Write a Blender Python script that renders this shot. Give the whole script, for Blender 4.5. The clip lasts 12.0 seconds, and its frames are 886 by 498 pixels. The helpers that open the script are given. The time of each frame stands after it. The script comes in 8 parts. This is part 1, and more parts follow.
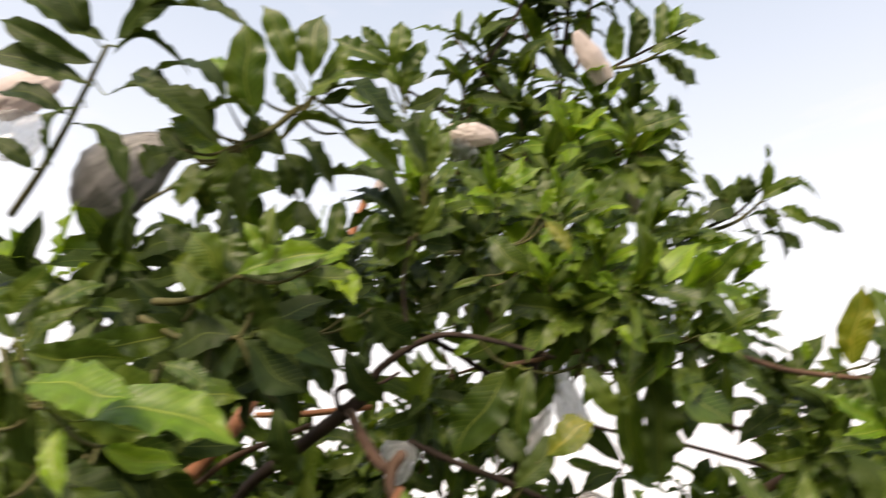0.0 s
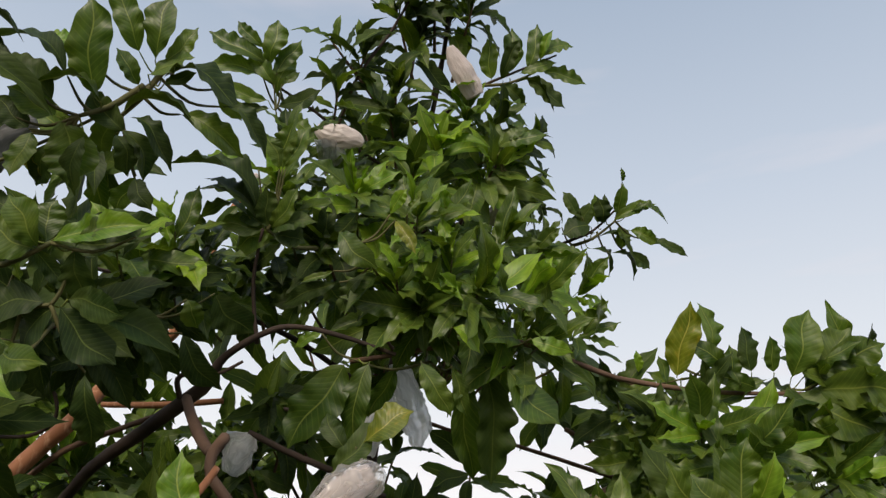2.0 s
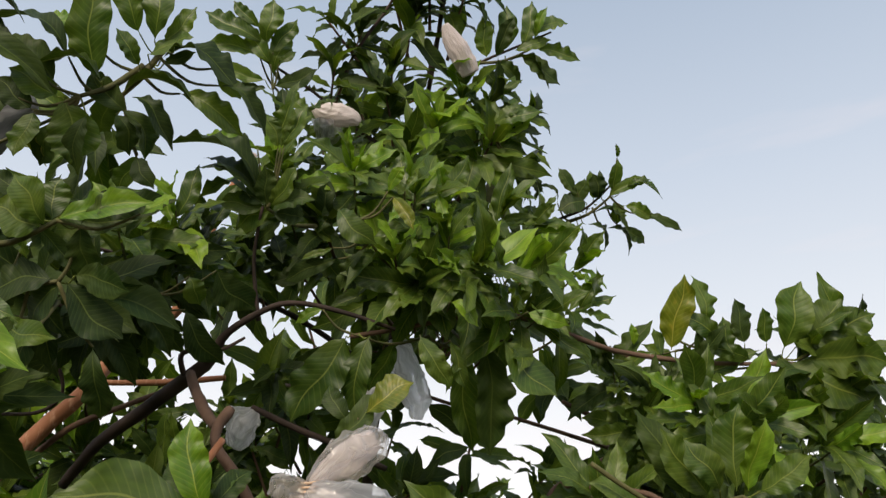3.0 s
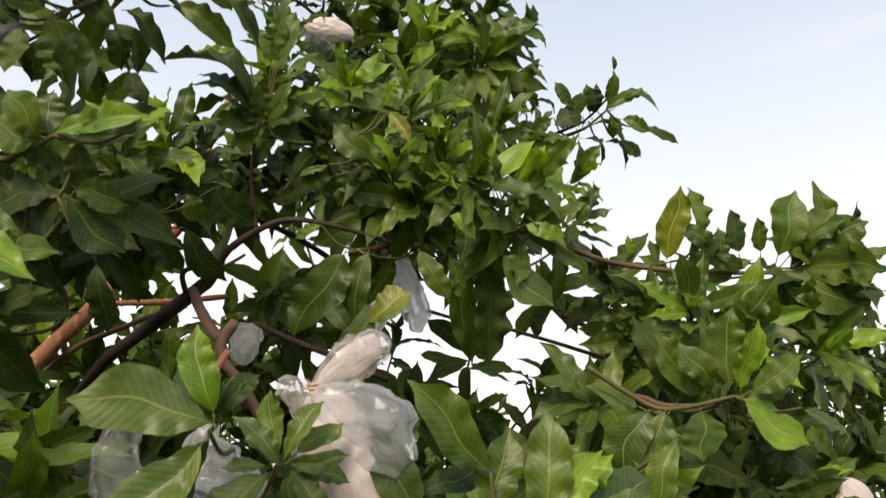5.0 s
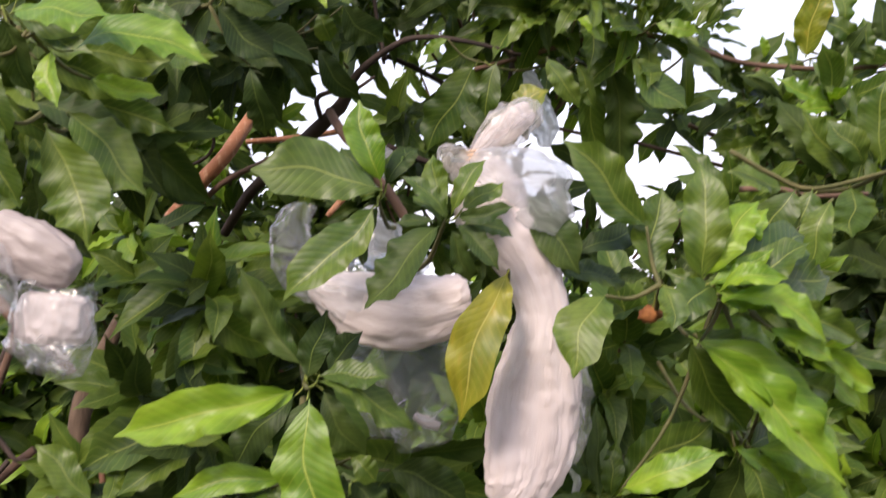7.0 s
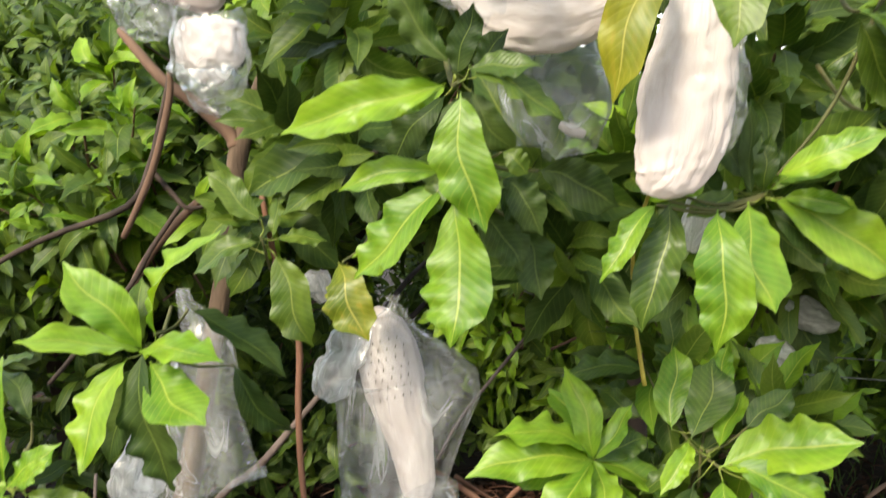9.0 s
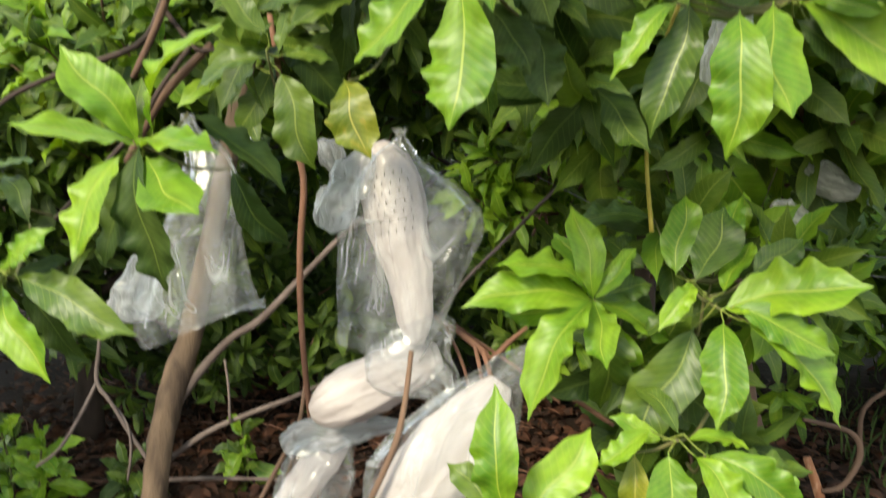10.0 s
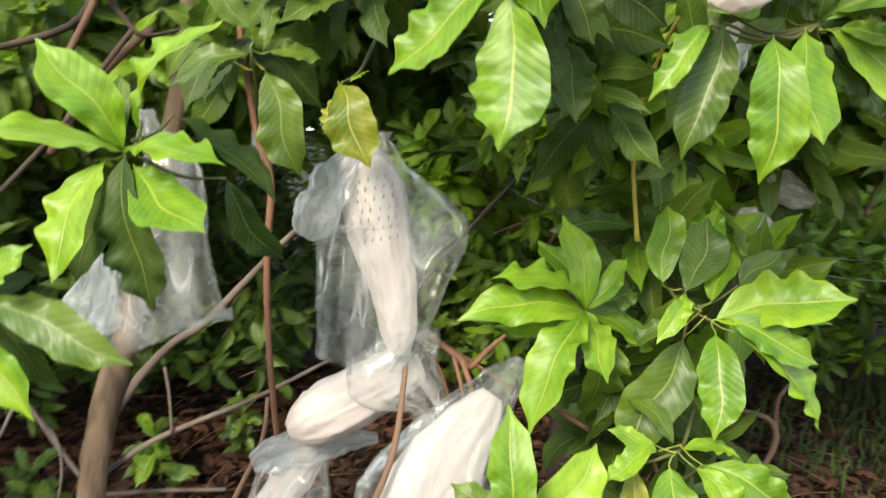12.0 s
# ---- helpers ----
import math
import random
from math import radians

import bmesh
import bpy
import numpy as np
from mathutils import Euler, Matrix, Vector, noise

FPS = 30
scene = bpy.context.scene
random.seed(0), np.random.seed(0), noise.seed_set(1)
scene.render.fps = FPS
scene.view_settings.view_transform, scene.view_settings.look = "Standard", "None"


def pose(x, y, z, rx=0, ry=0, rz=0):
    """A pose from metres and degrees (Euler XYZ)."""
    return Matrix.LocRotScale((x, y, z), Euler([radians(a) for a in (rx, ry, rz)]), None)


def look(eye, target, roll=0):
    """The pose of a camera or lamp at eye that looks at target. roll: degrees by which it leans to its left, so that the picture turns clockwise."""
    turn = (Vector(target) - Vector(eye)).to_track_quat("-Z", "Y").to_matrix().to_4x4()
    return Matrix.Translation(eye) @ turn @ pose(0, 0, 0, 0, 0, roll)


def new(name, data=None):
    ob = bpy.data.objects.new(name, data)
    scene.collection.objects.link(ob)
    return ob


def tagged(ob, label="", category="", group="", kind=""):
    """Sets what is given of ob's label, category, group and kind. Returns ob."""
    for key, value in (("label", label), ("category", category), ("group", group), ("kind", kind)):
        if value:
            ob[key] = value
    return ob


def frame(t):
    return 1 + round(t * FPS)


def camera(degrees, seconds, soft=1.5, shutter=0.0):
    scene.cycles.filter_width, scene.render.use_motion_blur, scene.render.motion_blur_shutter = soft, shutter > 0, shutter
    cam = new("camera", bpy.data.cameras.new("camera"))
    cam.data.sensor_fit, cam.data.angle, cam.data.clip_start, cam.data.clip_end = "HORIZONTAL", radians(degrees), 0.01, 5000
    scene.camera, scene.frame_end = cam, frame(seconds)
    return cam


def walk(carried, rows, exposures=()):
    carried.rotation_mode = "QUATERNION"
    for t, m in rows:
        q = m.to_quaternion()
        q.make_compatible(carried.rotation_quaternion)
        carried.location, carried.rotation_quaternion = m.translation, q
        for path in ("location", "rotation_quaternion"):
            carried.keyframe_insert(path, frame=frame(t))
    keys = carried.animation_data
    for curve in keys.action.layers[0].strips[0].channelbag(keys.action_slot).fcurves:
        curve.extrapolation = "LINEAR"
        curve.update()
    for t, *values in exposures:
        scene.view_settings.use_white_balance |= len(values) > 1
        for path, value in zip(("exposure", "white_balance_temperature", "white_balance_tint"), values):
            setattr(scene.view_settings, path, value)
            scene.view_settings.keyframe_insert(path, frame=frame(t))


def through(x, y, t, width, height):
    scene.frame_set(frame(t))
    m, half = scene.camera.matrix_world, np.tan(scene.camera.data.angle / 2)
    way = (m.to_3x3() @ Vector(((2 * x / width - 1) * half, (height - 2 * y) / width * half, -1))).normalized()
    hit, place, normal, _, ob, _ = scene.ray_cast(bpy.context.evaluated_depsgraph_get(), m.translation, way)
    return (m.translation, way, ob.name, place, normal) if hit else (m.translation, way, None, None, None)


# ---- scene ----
cam = camera(57.3, 12.0, soft=1.35, shutter=0.5)

PATH = [
    (0, (0.122, 0.02, 1.99), (-0.043, 1.811, 2.864), 0.9),
    (0.5, (0.24, 0.024, 2.009), (0.271, 1.801, 2.926), 2.0),
    (1, (0.271, 0.042, 2.011), (0.309, 1.826, 2.915), 3.0),
    (1.5, (0.276, 0.02, 1.946), (0.332, 1.794, 2.868), 1.8),
    (2, (0.265, 0.005, 1.924), (0.318, 1.778, 2.848), 1.3),
    (2.5, (0.261, -0.004, 1.902), (0.321, 1.775, 2.815), 1.0),
    (4.5, (0.267, -0.041, 1.903), (0.326, 1.814, 2.647), -0.7),
    (5, (0.258, -0.015, 1.876), (0.334, 1.853, 2.586), -0.5),
    (5.5, (0.251, 0.014, 1.845), (0.312, 1.901, 2.506), -0.8),
    (6, (0.259, 0.018, 1.817), (0.249, 1.928, 2.411), -1.6),
    (6.5, (0.24, -0.009, 1.782), (0.131, 1.925, 2.278), -1.6),
    (7, (0.194, -0.015, 1.745), (0.007, 1.936, 2.144), -1.2),
    (7.5, (0.192, -0.004, 1.71), (-0.089, 1.959, 1.974), -1.6),
    (9.5, (0.147, -0.024, 1.523), (-0.399, 1.895, 1.376), -1.6),
    (10, (0.174, 0.006, 1.412), (-0.371, 1.916, 1.180), 0.7),
    (10.5, (0.158, 0.026, 1.358), (-0.357, 1.917, 0.961), 2.3),
    (11, (0.156, 0.034, 1.344), (-0.374, 1.906, 0.881), 3.6),
    (11.5, (0.139, 0.007, 1.401), (-0.370, 1.908, 1.042), 4.0),
    (12, (-0.039, 0.018, 1.460), (-0.284, 1.983, 1.179), 2.0),
]
EXPOSURES = [(0, 0.7, 7100, 15), (0.3, 0.45, 7000, 13), (0.6, 0.0, 6700, 10), (1.0, -0.25, 6500, 10), (1.5, -0.1, 6500, 10), (2.7, 0.1, 6500, 10), (4.5, 0.35, 6700, 10), (5.5, 0.67, 6950, 12), (6.0, 0.82, 7050, 14), (6.5, 0.9, 6900, 21), (7.0, 0.95, 6200, 21), (7.5, 1.02, 5950, 15), (9.5, 1.62, 6500, 2), (10.5, 1.35, 6400, -3), (11, 1.35, 6400, -3), (11.5, 1.6, 6400, 0), (12, 1.62, 6400, 0)]
walk(cam, [(t, look(eye, target, roll)) for t, eye, target, roll in PATH], EXPOSURES)
SUN_POWER = 2.4

# ---- daylight: low, soft evening light from behind the camera, pale hazy sky ----
world = bpy.data.worlds.new("evening_sky")
scene.world = world
world.use_nodes = True
wn, wl = world.node_tree.nodes, world.node_tree.links
wn.clear()
w_out = wn.new("ShaderNodeOutputWorld")
w_bg = wn.new("ShaderNodeBackground")
w_sky = wn.new("ShaderNodeTexSky")
w_sky.sky_type = "NISHITA"
w_sky.sun_disc = False
w_sky.sun_elevation = radians(34)
w_sky.sun_rotation = radians(205)
w_sky.dust_density = 3.0
w_bg.inputs["Strength"].default_value = 0.1
w_geo = wn.new("ShaderNodeTexCoord")
w_sep = wn.new("ShaderNodeSeparateXYZ")
w_ramp = wn.new("ShaderNodeValToRGB")
SKY_HAZE = [(0.0, (11.5, 11.2, 10.6)), (0.2, (10.6, 10.3, 10.2)), (0.32, (8.5, 8.8, 9.2)), (0.5, (6.4, 7.1, 8.1)), (0.72, (4.2, 5.1, 6.4)), (1.0, (3.5, 4.3, 5.6))]
while len(w_ramp.color_ramp.elements) < len(SKY_HAZE):
    w_ramp.color_ramp.elements.new(0.5)
for el, (at, col) in zip(w_ramp.color_ramp.elements, SKY_HAZE):
    el.position, el.color = at, (*col, 1)
w_mix = wn.new("ShaderNodeMix")
w_mix.data_type = "RGBA"
w_mix.inputs["Factor"].default_value = 0.85
wl.new(w_geo.outputs["Generated"], w_sep.inputs[0])
wl.new(w_sep.outputs["Z"], w_ramp.inputs["Fac"])
wl.new(w_sky.outputs["Color"], w_mix.inputs["A"])
wl.new(w_ramp.outputs["Color"], w_mix.inputs["B"])
# faint pink streaks of cloud
w_map = wn.new("ShaderNodeMapping")
w_map.inputs["Scale"].default_value = (1.2, 1.2, 7.0)
w_map.inputs["Rotation"].default_value = (0.0, radians(14), 0.0)
w_noise = wn.new("ShaderNodeTexNoise")
w_noise.inputs["Scale"].default_value = 2.2
w_noise.inputs["Detail"].default_value = 5.0
w_cl = wn.new("ShaderNodeMapRange")
w_cl.inputs["From Min"].default_value, w_cl.inputs["From Max"].default_value = 0.56, 0.8
w_cl.inputs["To Max"].default_value = 0.35
w_mix2 = wn.new("ShaderNodeMix")
w_mix2.data_type = "RGBA"
w_mix2.inputs["B"].default_value = (8.8, 7.7, 7.8, 1)
wl.new(w_geo.outputs["Generated"], w_map.inputs["Vector"])
wl.new(w_map.outputs["Vector"], w_noise.inputs["Vector"])
wl.new(w_noise.outputs["Fac"], w_cl.inputs["Value"])
wl.new(w_cl.outputs["Result"], w_mix2.inputs["Factor"])
wl.new(w_mix.outputs["Result"], w_mix2.inputs["A"])
wl.new(w_mix2.outputs["Result"], w_bg.inputs["Color"])
wl.new(w_bg.outputs["Background"], w_out.inputs["Surface"])

sun_data = bpy.data.lights.new("sun", "SUN")
sun_data.energy, sun_data.angle, sun_data.color = SUN_POWER, radians(16), (1.0, 0.86, 0.67)
sun = new("sun", sun_data)
sun.matrix_world = look((-2.2, -5.6, 6.6), (0.0, 1.4, 1.6))


# ---- materials ----
def base_material(name):
    m = bpy.data.materials.new(name)
    m.use_nodes = True
    t = m.node_tree
    return m, t, t.nodes["Principled BSDF"], t.nodes["Material Output"]


def leaf_material(name, dark, light, rib, roughness=0.47, through=0.28, seen_island=False, patch=None, shine=0.34):
    """A leaf blade: pale midrib and side veins from the blade's own coordinates, blotches, gloss, light that comes through."""
    m, t, bsdf, out = base_material(name)
    n, l = t.nodes.new, t.links.new
    uv = n("ShaderNodeUVMap")
    sep = n("ShaderNodeSeparateXYZ")
    l(uv.outputs[0], sep.inputs[0])
    across = n("ShaderNodeMath"); across.operation = "SUBTRACT"; across.inputs[1].default_value = 0.5
    l(sep.outputs["X"], across.inputs[0])
    away = n("ShaderNodeMath"); away.operation = "ABSOLUTE"
    l(across.outputs[0], away.inputs[0])
    if seen_island:
        rnd_node = n("ShaderNodeNewGeometry"); rnd = rnd_node.outputs["Random Per Island"]
    else:
        rnd_node = n("ShaderNodeObjectInfo"); rnd = rnd_node.outputs["Random"]
    mix = n("ShaderNodeMix"); mix.data_type = "RGBA"
    mix.inputs["A"].default_value, mix.inputs["B"].default_value = (*dark, 1), (*light, 1)
    l(rnd, mix.inputs["Factor"])
    # blotches, coarse and fine
    tex = n("ShaderNodeTexCoord")
    no = n("ShaderNodeTexNoise"); no.inputs["Scale"].default_value = 22.0; no.inputs["Detail"].default_value = 6.0
    l(tex.outputs["Object"] if seen_island else tex.outputs["UV"], no.inputs["Vector"])
    if not seen_island:
        no.inputs["Scale"].default_value = 5.0
    bl = n("ShaderNodeMapRange"); bl.inputs["From Min"].default_value, bl.inputs["From Max"].default_value = 0.3, 0.75
    bl.inputs["To Min"].default_value, bl.inputs["To Max"].default_value = 0.78, 1.25
    l(no.outputs["Fac"], bl.inputs["Value"])
    mul = n("ShaderNodeMix"); mul.data_type = "RGBA"; mul.blend_type = "MULTIPLY"; mul.inputs["Factor"].default_value = 1.0
    l(mix.outputs["Result"], mul.inputs["A"]); l(bl.outputs["Result"], mul.inputs["B"])
    colour = mul.outputs["Result"]
    if patch:
        pm = n("ShaderNodeMapRange"); pm.inputs["From Min"].default_value, pm.inputs["From Max"].default_value = 0.56, 0.72
        l(no.outputs["Fac"], pm.inputs["Value"])
        pmix = n("ShaderNodeMix"); pmix.data_type = "RGBA"; pmix.inputs["B"].default_value = (*patch, 1)
        l(pm.outputs["Result"], pmix.inputs["Factor"]); l(colour, pmix.inputs["A"])
        colour = pmix.outputs["Result"]
    # a slow drift of tone over each blade
    drift = n("ShaderNodeTexNoise"); drift.noise_dimensions = "4D"; drift.inputs["Scale"].default_value = 1.5; drift.inputs["Detail"].default_value = 1.5
    l(uv.outputs[0], drift.inputs["Vector"])
    seed = n("ShaderNodeMath"); seed.operation = "MULTIPLY"; seed.inputs[1].default_value = 37.0
    l(rnd, seed.inputs[0]); l(seed.outputs[0], drift.inputs["W"])
    dm = n("ShaderNodeMapRange"); dm.inputs["From Min"].default_value, dm.inputs["From Max"].default_value = 0.32, 0.7
    dm.inputs["To Min"].default_value, dm.inputs["To Max"].default_value = 0.0, 1.0
    l(drift.outputs["Fac"], dm.inputs["Value"])
    dmul = n("ShaderNodeMix"); dmul.data_type = "RGBA"; dmul.inputs["A"].default_value = (0.62, 0.74, 0.75, 1); dmul.inputs["B"].default_value = (1.36, 1.2, 1.1, 1)
    l(dm.outputs["Result"], dmul.inputs["Factor"])
    dcol = n("ShaderNodeMix"); dcol.data_type = "RGBA"; dcol.blend_type = "MULTIPLY"; dcol.inputs["Factor"].default_value = 1.0
    l(colour, dcol.inputs["A"]); l(dmul.outputs["Result"], dcol.inputs["B"])
    colour = dcol.outputs["Result"]
    # side veins: slanting stripes along the blade
    slant = n("ShaderNodeMath"); slant.operation = "MULTIPLY_ADD"; slant.inputs[1].default_value = -0.34
    l(away.outputs[0], slant.inputs[0]); l(sep.outputs["Y"], slant.inputs[2])
    many = n("ShaderNodeMath"); many.operation = "MULTIPLY"; many.inputs[1].default_value = 14.0
    l(slant.outputs[0], many.inputs[0])
    saw = n("ShaderNodeMath"); saw.operation = "PINGPONG"; saw.inputs[1].default_value = 0.5
    l(many.outputs[0], saw.inputs[0])
    vein = n("ShaderNodeMapRange"); vein.inputs["From Min"].default_value, vein.inputs["From Max"].default_value = 0.0, 0.15
    vein.inputs["To Min"].default_value, vein.inputs["To Max"].default_value = 0.24, 0.0
    l(saw.outputs[0], vein.inputs["Value"])
    ribf = n("ShaderNodeMapRange"); ribf.inputs["From Min"].default_value, ribf.inputs["From Max"].default_value = 0.007, 0.027
    ribf.inputs["To Min"].default_value, ribf.inputs["To Max"].default_value = 0.9, 0.0
    l(away.outputs[0], ribf.inputs["Value"])
    most = n("ShaderNodeMath"); most.operation = "MAXIMUM"
    l(vein.outputs["Result"], most.inputs[0]); l(ribf.outputs["Result"], most.inputs[1])
    fin = n("ShaderNodeMix"); fin.data_type = "RGBA"; fin.inputs["B"].default_value = (*rib, 1)
    l(most.outputs[0], fin.inputs["Factor"]); l(colour, fin.inputs["A"])
    l(fin.outputs["Result"], bsdf.inputs["Base Color"])
    bsdf.inputs["Roughness"].default_value = roughness
    bsdf.inputs["Specular IOR Level"].default_value = shine
    # blade swells between the veins
    swell = n("ShaderNodeMath"); swell.operation = "POWER"; swell.inputs[1].default_value = 0.8
    l(saw.outputs[0], swell.inputs[0])
    bump = n("ShaderNodeBump"); bump.inputs["Strength"].default_value = 0.15; bump.inputs["Distance"].default_value = 0.003
    l(swell.outputs[0], bump.inputs["Height"])
    l(bump.outputs["Normal"], bsdf.inputs["Normal"])
    trans = n("ShaderNodeBsdfTranslucent")
    tcol = n("ShaderNodeMix"); tcol.data_type = "RGBA"; tcol.blend_type = "MULTIPLY"; tcol.inputs["Factor"].default_value = 1.0
    tcol.inputs["B"].default_value = (1.35, 1.35, 0.5, 1)
    l(fin.outputs["Result"], tcol.inputs["A"]); l(tcol.outputs["Result"], trans.inputs["Color"])
    ms = n("ShaderNodeMixShader"); ms.inputs[0].default_value = through
    l(bsdf.outputs[0], ms.inputs[1]); l(trans.outputs[0], ms.inputs[2]); l(ms.outputs[0], out.inputs["Surface"])
    return m


def rough_material(name, low, high, scale=12.0, roughness=0.8, bump=0.4, distance=0.01, stretch=(1, 1, 1), detail=8.0, third=None):
    """Bark, soil and other matt surfaces: two colours by noise at two scales, with relief."""
    m, t, bsdf, out = base_material(name)
    n, l = t.nodes.new, t.links.new
    tex = n("ShaderNodeTexCoord"); mp = n("ShaderNodeMapping"); mp.inputs["Scale"].default_value = stretch
    l(tex.outputs["Object"], mp.inputs["Vector"])
    big = n("ShaderNodeTexNoise"); big.inputs["Scale"].default_value = scale; big.inputs["Detail"].default_value = detail
    fine = n("ShaderNodeTexNoise"); fine.inputs["Scale"].default_value = scale * 9; fine.inputs["Detail"].default_value = 4.0
    l(mp.outputs[0], big.inputs["Vector"]); l(mp.outputs[0], fine.inputs["Vector"])
    ramp = n("ShaderNodeMapRange"); ramp.inputs["From Min"].default_value, ramp.inputs["From Max"].default_value = 0.32, 0.68
    l(big.outputs["Fac"], ramp.inputs["Value"])
    mix = n("ShaderNodeMix"); mix.data_type = "RGBA"
    mix.inputs["A"].default_value, mix.inputs["B"].default_value = (*low, 1), (*high, 1)
    l(ramp.outputs["Result"], mix.inputs["Factor"])
    colour = mix.outputs["Result"]
    if third:
        r2 = n("ShaderNodeMapRange"); r2.inputs["From Min"].default_value, r2.inputs["From Max"].default_value = 0.55, 0.7
        l(fine.outputs["Fac"], r2.inputs["Value"])
        m2 = n("ShaderNodeMix"); m2.data_type = "RGBA"; m2.inputs["B"].default_value = (*third, 1)
        l(r2.outputs["Result"], m2.inputs["Factor"]); l(colour, m2.inputs["A"]); colour = m2.outputs["Result"]
    l(colour, bsdf.inputs["Base Color"])
    bsdf.inputs["Roughness"].default_value = roughness
    bsdf.inputs["Specular IOR Level"].default_value = 0.25
    add = n("ShaderNodeMath"); add.operation = "MULTIPLY_ADD"; add.inputs[1].default_value = 0.35
    l(fine.outputs["Fac"], add.inputs[0]); l(big.outputs["Fac"], add.inputs[2])
    bp = n("ShaderNodeBump"); bp.inputs["Strength"].default_value = bump; bp.inputs["Distance"].default_value = distance
    l(add.outputs[0], bp.inputs["Height"]); l(bp.outputs["Normal"], bsdf.inputs["Normal"])
    return m


def paper_material(name, low, high):
    """Thin waxed paper sleeve: creased along its length, light shows through."""
    m, t, bsdf, out = base_material(name)
    n, l = t.nodes.new, t.links.new
    uv = n("ShaderNodeUVMap"); mp = n("ShaderNodeMapping"); mp.inputs["Scale"].default_value = (5, 1.4, 1)
    l(uv.outputs[0], mp.inputs["Vector"])
    no = n("ShaderNodeTexNoise"); no.inputs["Scale"].default_value = 2.2; no.inputs["Detail"].default_value = 7.0
    l(mp.outputs[0], no.inputs["Vector"])
    mix = n("ShaderNodeMix"); mix.data_type = "RGBA"
    mix.inputs["A"].default_value, mix.inputs["B"].default_value = (*low, 1), (*high, 1)
    rg = n("ShaderNodeMapRange"); rg.inputs["From Min"].default_value, rg.inputs["From Max"].default_value = 0.35, 0.62
    l(no.outputs["Fac"], rg.inputs["Value"]); l(rg.outputs["Result"], mix.inputs["Factor"])
    colour = mix.outputs["Result"]
    l(colour, bsdf.inputs["Base Color"])
    bsdf.inputs["Roughness"].default_value = 0.4
    bp = n("ShaderNodeBump"); bp.inputs["Strength"].default_value = 0.28; bp.inputs["Distance"].default_value = 0.010
    mp3 = n("ShaderNodeMapping"); mp3.inputs["Scale"].default_value = (9, 3, 1); mp3.inputs["Rotation"].default_value = (0, 0, 0.2)
    l(uv.outputs[0], mp3.inputs["Vector"])
    cr = n("ShaderNodeTexNoise"); cr.inputs["Scale"].default_value = 1.6; cr.inputs["Detail"].default_value = 3.0; cr.inputs["Distortion"].default_value = 0.8
    l(mp3.outputs[0], cr.inputs["Vector"])
    half = n("ShaderNodeMath"); half.operation = "SUBTRACT"; half.inputs[1].default_value = 0.5
    l(cr.outputs["Fac"], half.inputs[0])
    ridge = n("ShaderNodeMath"); ridge.operation = "ABSOLUTE"; l(half.outputs[0], ridge.inputs[0])
    both = n("ShaderNodeMath"); both.operation = "MULTIPLY_ADD"; both.inputs[1].default_value = -1.2
    l(ridge.outputs[0], both.inputs[0]); l(no.outputs["Fac"], both.inputs[2])
    l(both.outputs[0], bp.inputs["Height"]); l(bp.outputs["Normal"], bsdf.inputs["Normal"])
    tr = n("ShaderNodeBsdfTranslucent"); l(colour, tr.inputs["Color"])
    ms = n("ShaderNodeMixShader"); ms.inputs[0].default_value = 0.25
    l(bsdf.outputs[0], ms.inputs[1]); l(tr.outputs[0], ms.inputs[2]); l(ms.outputs[0], out.inputs["Surface"])
    return m


